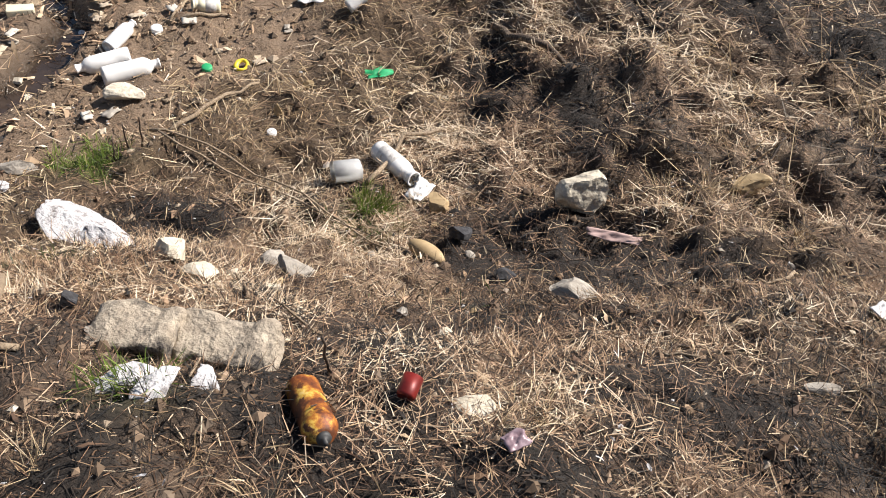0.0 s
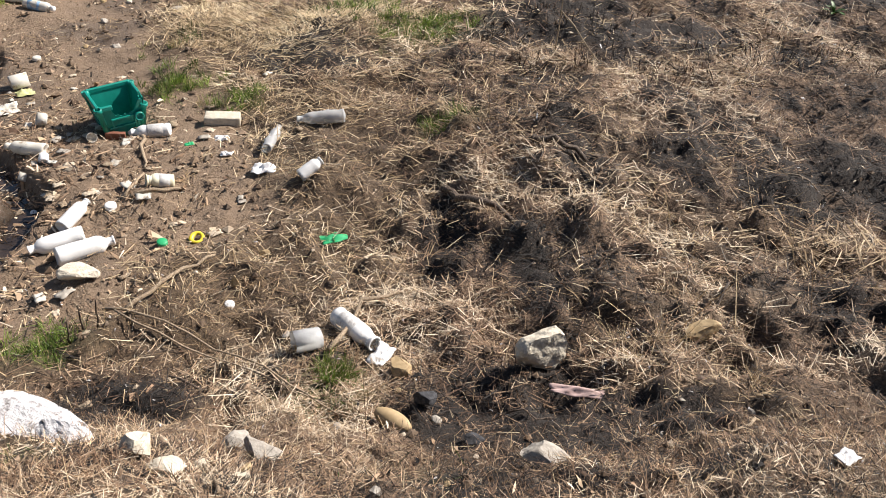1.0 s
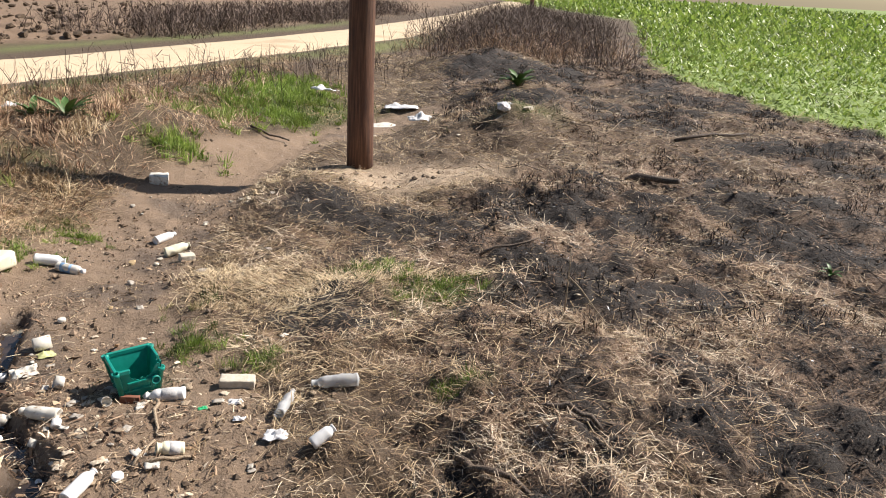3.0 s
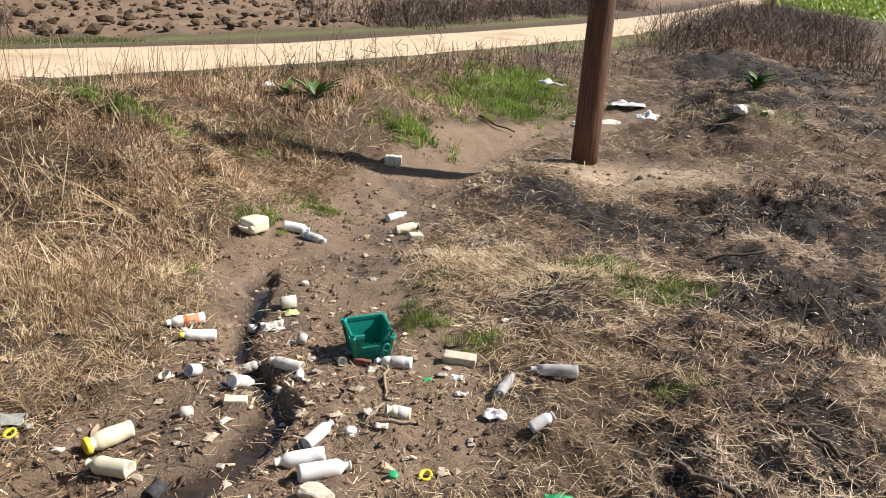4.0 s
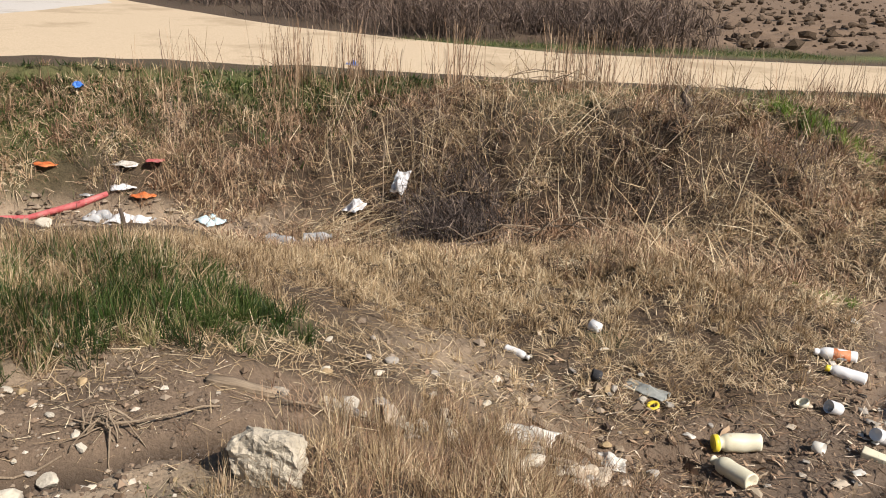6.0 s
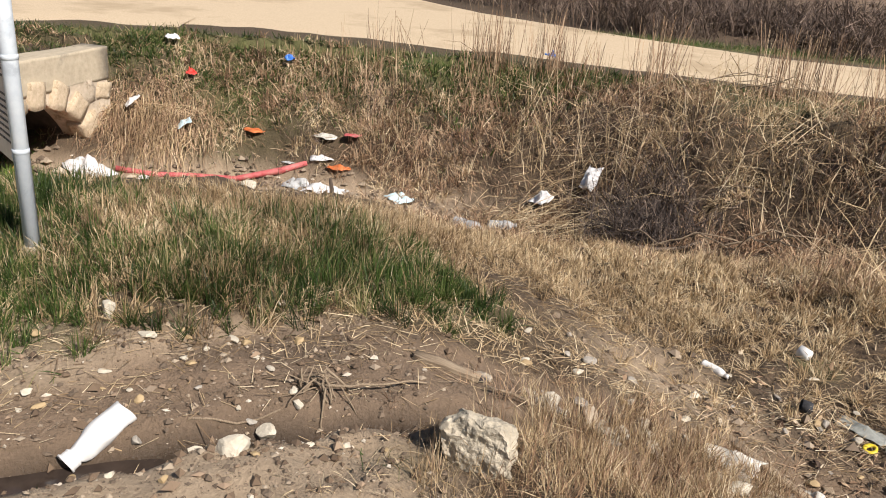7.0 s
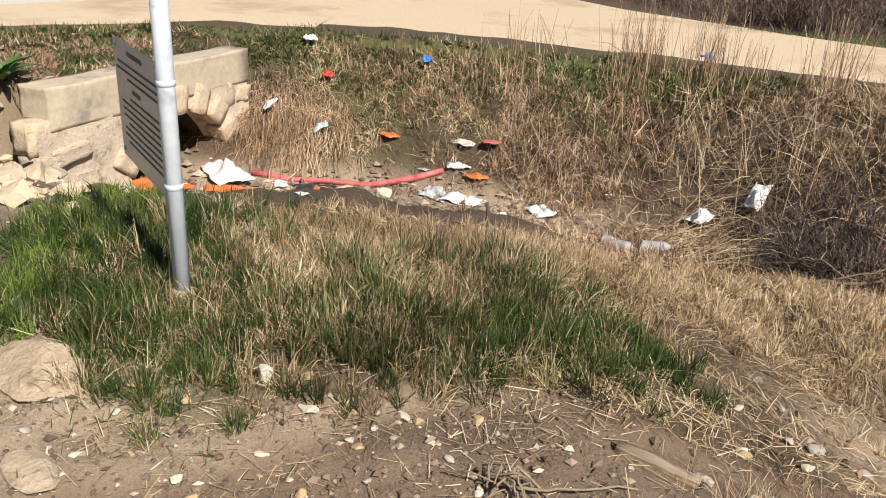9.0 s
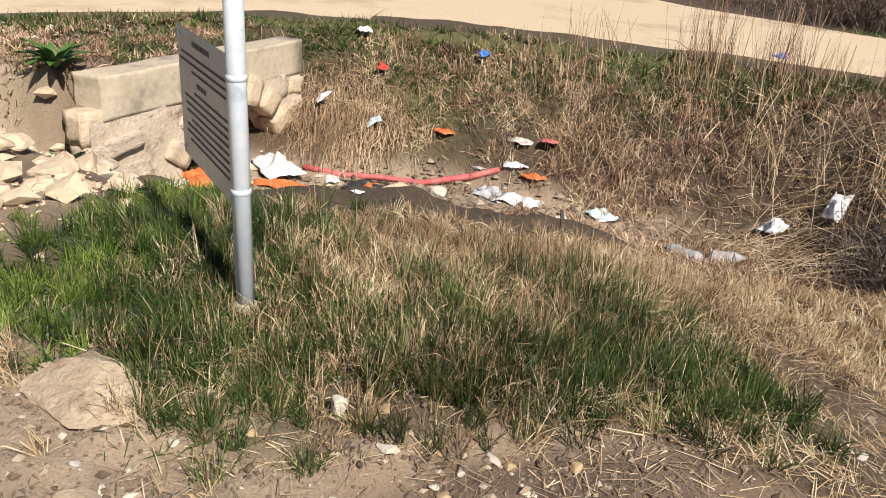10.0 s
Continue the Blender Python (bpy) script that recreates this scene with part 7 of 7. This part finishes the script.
# ---- bags, sheeting and scraps ----
def scrap(x, y, sx, sy, up, material, text, yaw=0, seed=1, name="plastic_bag", lift=0.0, category="bag", lean=0.0, fine=14):
    """A crumpled sheet with two sides."""
    bm = bmesh.new()
    bmesh.ops.create_grid(bm, x_segments=fine, y_segments=fine, size=0.5)
    for v in bm.verts:
        r = max(abs(v.co.x), abs(v.co.y)) * 2
        n = noise.noise_vector(v.co * 2.6 + Vector((seed * 4.7, seed, 0)))
        n2 = noise.noise_vector(v.co * 7 + Vector((seed * 1.7, seed, 5)))
        v.co = Vector((v.co.x * sx * (1 + 0.35 * n.x), v.co.y * sy * (1 + 0.35 * n.y), up * (0.5 + 0.8 * n.z + 0.35 * n2.z) * (1.1 - 0.8 * r)))
    bmesh.ops.solidify(bm, geom=list(bm.faces), thickness=0.003)
    ob = part(name, bm, material)
    ob.matrix_world = pose(x, y, zat(x, y) + 0.01 + lift, lean, 0, yaw)
    return tagged(ob, text, category, "scraps and bags")


scrap(-12.45, -0.86, 0.8, 0.5, 0.28, M["film"], "white sack lying in front of the culvert", 20, 1, "sack", 0.05)
scrap(-12.2, -1.75, 0.8, 0.7, 0.34, M["orangerag"], "crumpled orange sheeting under the arch", 40, 2, "sheeting")
scrap(-11.9, -0.8, 0.7, 0.3, 0.12, M["orangerag"], "strip of orange sheeting in the ditch", 60, 3, "sheeting")
scrap(-13.05, 0.5, 0.3, 0.22, 0.06, M["palebluebag"], "pale blue tissue on the dead grass bank", 0, 4, "tissue", 0.12, "tissue", 30)
scrap(-14.0, 0.7, 0.2, 0.16, 0.14, M["redrag"], "bright red plastic bag on the bank", 0, 5, lift=0.1)
scrap(-14.75, 0.5, 0.22, 0.2, 0.12, M["film"], "white plastic scrap on the shoulder", 0, 6, lift=0.1)
scrap(-13.95, 2.25, 0.16, 0.15, 0.16, M["bluebag"], "blue plastic bag on the shoulder", 0, 7, lift=0.12)
scrap(-13.2, -0.2, 0.2, 0.25, 0.08, M["film"], "white scrap on hanging grass", 0, 8, lift=0.3, lean=40)
scrap(-9.1, 5.15, 0.2, 0.34, 0.16, M["film"], "crumpled white bag in the thicket", 30, 9, lift=0.2, lean=50)
scrap(-9.33, 4.6, 0.26, 0.24, 0.14, M["film"], "crumpled white bag at the thicket's foot", 10, 10, lift=0.1, lean=25)
scrap(-10.6, 3.1, 0.4, 0.3, 0.15, M["palebluebag"], "pale blue bag in the ditch bottom", 10, 11)
scrap(-11.2, 2.2, 0.5, 0.35, 0.15, M["film"], "white bag in the ditch bottom", 50, 12)
scrap(-11.6, 1.9, 0.4, 0.3, 0.2, M["clear"], "clear plastic scrap in the ditch bottom", 50, 13)
scrap(-12.0, 0.3, 0.6, 0.35, 0.12, M["black_rubber"], "black rubber sheet in the ditch bottom", 80, 14, "sheeting")
scrap(0.72, 14.2, 0.4, 0.3, 0.22, M["film"], "white bag beside the mud track", 0, 15, lift=0.03)
scrap(0.4, 15.6, 0.6, 0.4, 0.16, M["film"], "white plastic sheet beside the mud track", 0, 16)
scrap(-0.35, 13.9, 0.4, 0.3, 0.12, M["film"], "white plastic scrap behind the pole", 0, 17)
scrap(0.1, 14.4, 0.7, 0.3, 0.08, M["dirtywhite"], "dirty white sheet behind the pole", 10, 18)
scrap(-5.3, 12.2, 0.24, 0.2, 0.2, M["film"], "white bag caught on the bank", 0, 19, lift=0.1)
scrap(-1.1, 16.2, 0.5, 0.25, 0.15, M["film"], "white plastic sheet on green grass", -30, 20, lift=0.15)
scrap(-0.62, 4.18, 0.13, 0.11, 0.06, M["film"], "crumpled foil wrapper on mud", 0, 21, "wrapper", 0, "wrapper")
scrap(-0.94, 4.72, 0.09, 0.07, 0.05, M["film"], "crumpled white wrapper on mud", 0, 22, "wrapper", 0, "wrapper")
scrap(-0.87, 4.45, 0.07, 0.05, 0.03, M["film"], "small white scrap on mud", 0, 23, "wrapper", 0, "wrapper")
scrap(-0.21, 3.52, 0.14, 0.08, 0.03, M["greencap"], "torn green film on straw", 20, 24, "wrapper", 0, "wrapper")
scrap(-1.12, 4.62, 0.06, 0.04, 0.02, M["greencap"], "small green scrap on mud", 20, 25, "wrapper", 0, "wrapper")
scrap(0.02, 2.62, 0.12, 0.08, 0.06, W_, "torn white bottle shard", 60, 26, "plastic_shard", 0.02, "shard")
scrap(0.78, 2.23, 0.22, 0.05, 0.03, surface("pinkish_cloth", (0.38, 0.26, 0.24), (0.52, 0.38, 0.35), 30, 0.9), "dirty pink strip of cloth on burnt soil", -12, 27, "cloth_strip", 0.01, "cloth")
scrap(0.21, 0.83, 0.05, 0.04, 0.02, surface("mauve_film", (0.20, 0.13, 0.15), (0.36, 0.27, 0.30), 30, 0.3), "shiny mauve film scrap on litter", 30, 28, "wrapper", 0.01, "wrapper")
scrap(1.32, 1.47, 0.06, 0.05, 0.012, M["film"], "white and red wrapper on burnt soil", 30, 29, "wrapper", 0.01, "wrapper")
scrap(-2.4, 5.5, 0.12, 0.09, 0.04, surface("yellow_green_film", (0.38, 0.38, 0.14), (0.55, 0.56, 0.30), 30, 0.5), "yellow-green wrapper beside the rill", 30, 30, "wrapper", 0, "wrapper")
scrap(-2.45, 5.25, 0.18, 0.16, 0.07, M["dirtywhite"], "muddy white scrap beside the rill", 30, 31, "wrapper", 0, "wrapper")
scrap(-3.35, 3.45, 0.26, 0.12, 0.04, surface("grey_green_cloth", (0.20, 0.21, 0.19), (0.33, 0.34, 0.31), 30, 0.9), "grey-green rag on the stony slope", 15, 32, "rag", 0, "rag")
scrap(-3.2, 2.35, 0.3, 0.18, 0.06, M["dirtywhite"], "dirty pale scrap on the stony slope", 40, 33, "wrapper", 0, "wrapper")
scrap(-2.95, 2.75, 0.16, 0.12, 0.08, M["dirtywhite"], "dirty pale cup torn open", 40, 34, "wrapper", 0, "wrapper")
scrap(-12.4, 6.2, 0.2, 0.16, 0.14, M["bluebag"], "blue plastic scrap among reeds", 0, 36, lift=0.1)
for i in range(120):
    # shards and scraps trodden into the mud
    x, y = rnd.gauss(-2.1, 0.65), rnd.gauss(4.3, 0.8)
    s = rnd.uniform(0.02, 0.06)
    scrap(x, y, s * 1.5, s, s * 0.4, rnd.choice((M["dirtywhite"], M["brownwood"], M["brownwood"], M["stone"], M["mortar"])), "muddy pale scrap trodden into the mud", rnd.uniform(0, 180), 50 + i, "plastic_shard", 0, "shard", 0, 5)
for i in range(26):
    x, y = rnd.gauss(-11.4, 0.8), rnd.gauss(1.0, 1.2)
    s = rnd.uniform(0.08, 0.25)
    scrap(x, y, s * 1.5, s, s * 0.4, rnd.choice((M["dirtywhite"], M["film"], M["clear"], M["orangerag"])), "dirty plastic scrap in the ditch bottom", rnd.uniform(0, 180), 150 + i, "plastic_scrap", 0, "scrap", 0, 6)


def tarp_tube(points, r, material, text):
    pts = [(px, py, zat(px, py) + pz) for px, py, pz in points]
    bm = tube(pts, [r * (0.8 + 0.4 * rnd.random()) for _ in pts], 12, 1, 0.2)
    ob = part("drain_hose", bm, material)
    return tagged(ob, text, "hose")


tarp_tube([(-12.5, -0.5, 0.05), (-12.4, 0.0, 0.03), (-12.3, 0.5, 0.06), (-12.1, 1.1, 0.03), (-11.95, 1.75, 0.05), (-11.9, 2.1, 0.04)], 0.042, M["redplastic"], "faded red flattened hose along the ditch")
scrap(-11.97, 2.8, 0.24, 0.16, 0.06, M["redplastic"], "faded red scrap on the ditch bank", 60, 37, "plastic_scrap", 0.12, "scrap")


def rosette(x, y, r, leaves, text, tall=0.5):
    """A low plant with broad leaves from one root."""
    ob = empty("leafy_plant", pose(x, y, zat(x, y)), text, "plant")
    me = None
    for i in range(leaves):
        if me is None:
            bm = bmesh.new()
            n = 6
            left, mid_, right_ = [], [], []
            for k in range(n + 1):
                u = k / n
                w = 0.13 * math.sin(math.pi * min(u * 0.95 + 0.05, 1)) ** 0.8
                zz = tall * (u - 0.75 * u * u)
                left.append(bm.verts.new((u, -w, zz)))
                mid_.append(bm.verts.new((u, 0, zz - 0.035)))
                right_.append(bm.verts.new((u, w, zz)))
            for k in range(n):
                bm.faces.new((left[k], mid_[k], mid_[k + 1], left[k + 1]))
                bm.faces.new((mid_[k], right_[k], right_[k + 1], mid_[k + 1]))
            leaf = part("leaf", bm, M["leaf"], ob)
            me = leaf.data
        else:
            leaf = new("leaf", me)
            leaf.parent = ob
        s = r * random.uniform(0.6, 1.1)
        leaf.matrix_local = pose(0, 0, 0, 0, random.uniform(-35, 5), random.uniform(0, 360)) @ Matrix.Diagonal((s, s, s, 1))
    return ob


M["leaf"] = surface("broad_green_leaf", (0.045, 0.10, 0.02), (0.09, 0.17, 0.04), 30, 0.5, 0, 0.3, 0.004)
rosette(2.55, 15.1, 0.42, 26, "dark green broad-leaved plant on a burnt hump", 0.9)
rosette(-4.1, 10.95, 0.42, 24, "dark green broad-leaved plant on the bank")
rosette(-4.5, 10.9, 0.35, 16, "dark green broad-leaved plant on the bank")
rosette(-10.8, -3.05, 0.4, 40, "green weed growing over the headwall's end", 0.8)
rosette(-10.55, -2.95, 0.36, 36, "green weed growing over the headwall's end", 0.8)
rosette(3.9, 6.4, 0.12, 12, "small yellowish green weed on burnt ground", 1.0)
rosette(-0.2, 3.54, 0.07, 10, "tiny green weed on straw")


def rill_water(line, level, half, text):
    """Standing water: a level ribbon along the rill, the banks rising out of it."""
    p = np.array([q[:2] for q in line])
    d = np.gradient(p, axis=0)
    d = d / np.hypot(d[:, 0], d[:, 1])[:, None]
    side = np.stack([-d[:, 1], d[:, 0]], 1) * half
    v = np.stack([p - side, p, p + side], 1).reshape(-1, 2)
    ob = mesh_from("water", np.column_stack([v, np.repeat(level, 3)]), grid_faces(3, len(p)), [M["water"]], None, True)
    return tagged(ob, text, "water", kind="structure")


bed = RILL[4:]
level = np.array([float(height(np.array([q[0]]), np.array([q[1]]))[0]) for q in bed]) + 0.016
rill_water(bed, level, 0.2, "dark standing water in a muddy rill")
bed = [(-3.25, -3.2), (-3.28, -2.0), (-3.3, -1.2), (-3.33, -0.6), (-3.33, 0.0), (-3.3, 0.45)]
level = np.array([float(height(np.array([q[0]]), np.array([q[1]]))[0]) for q in bed]) + 0.012
rill_water(bed, level, 0.14, "thin wet trickle in the rill on the bank")
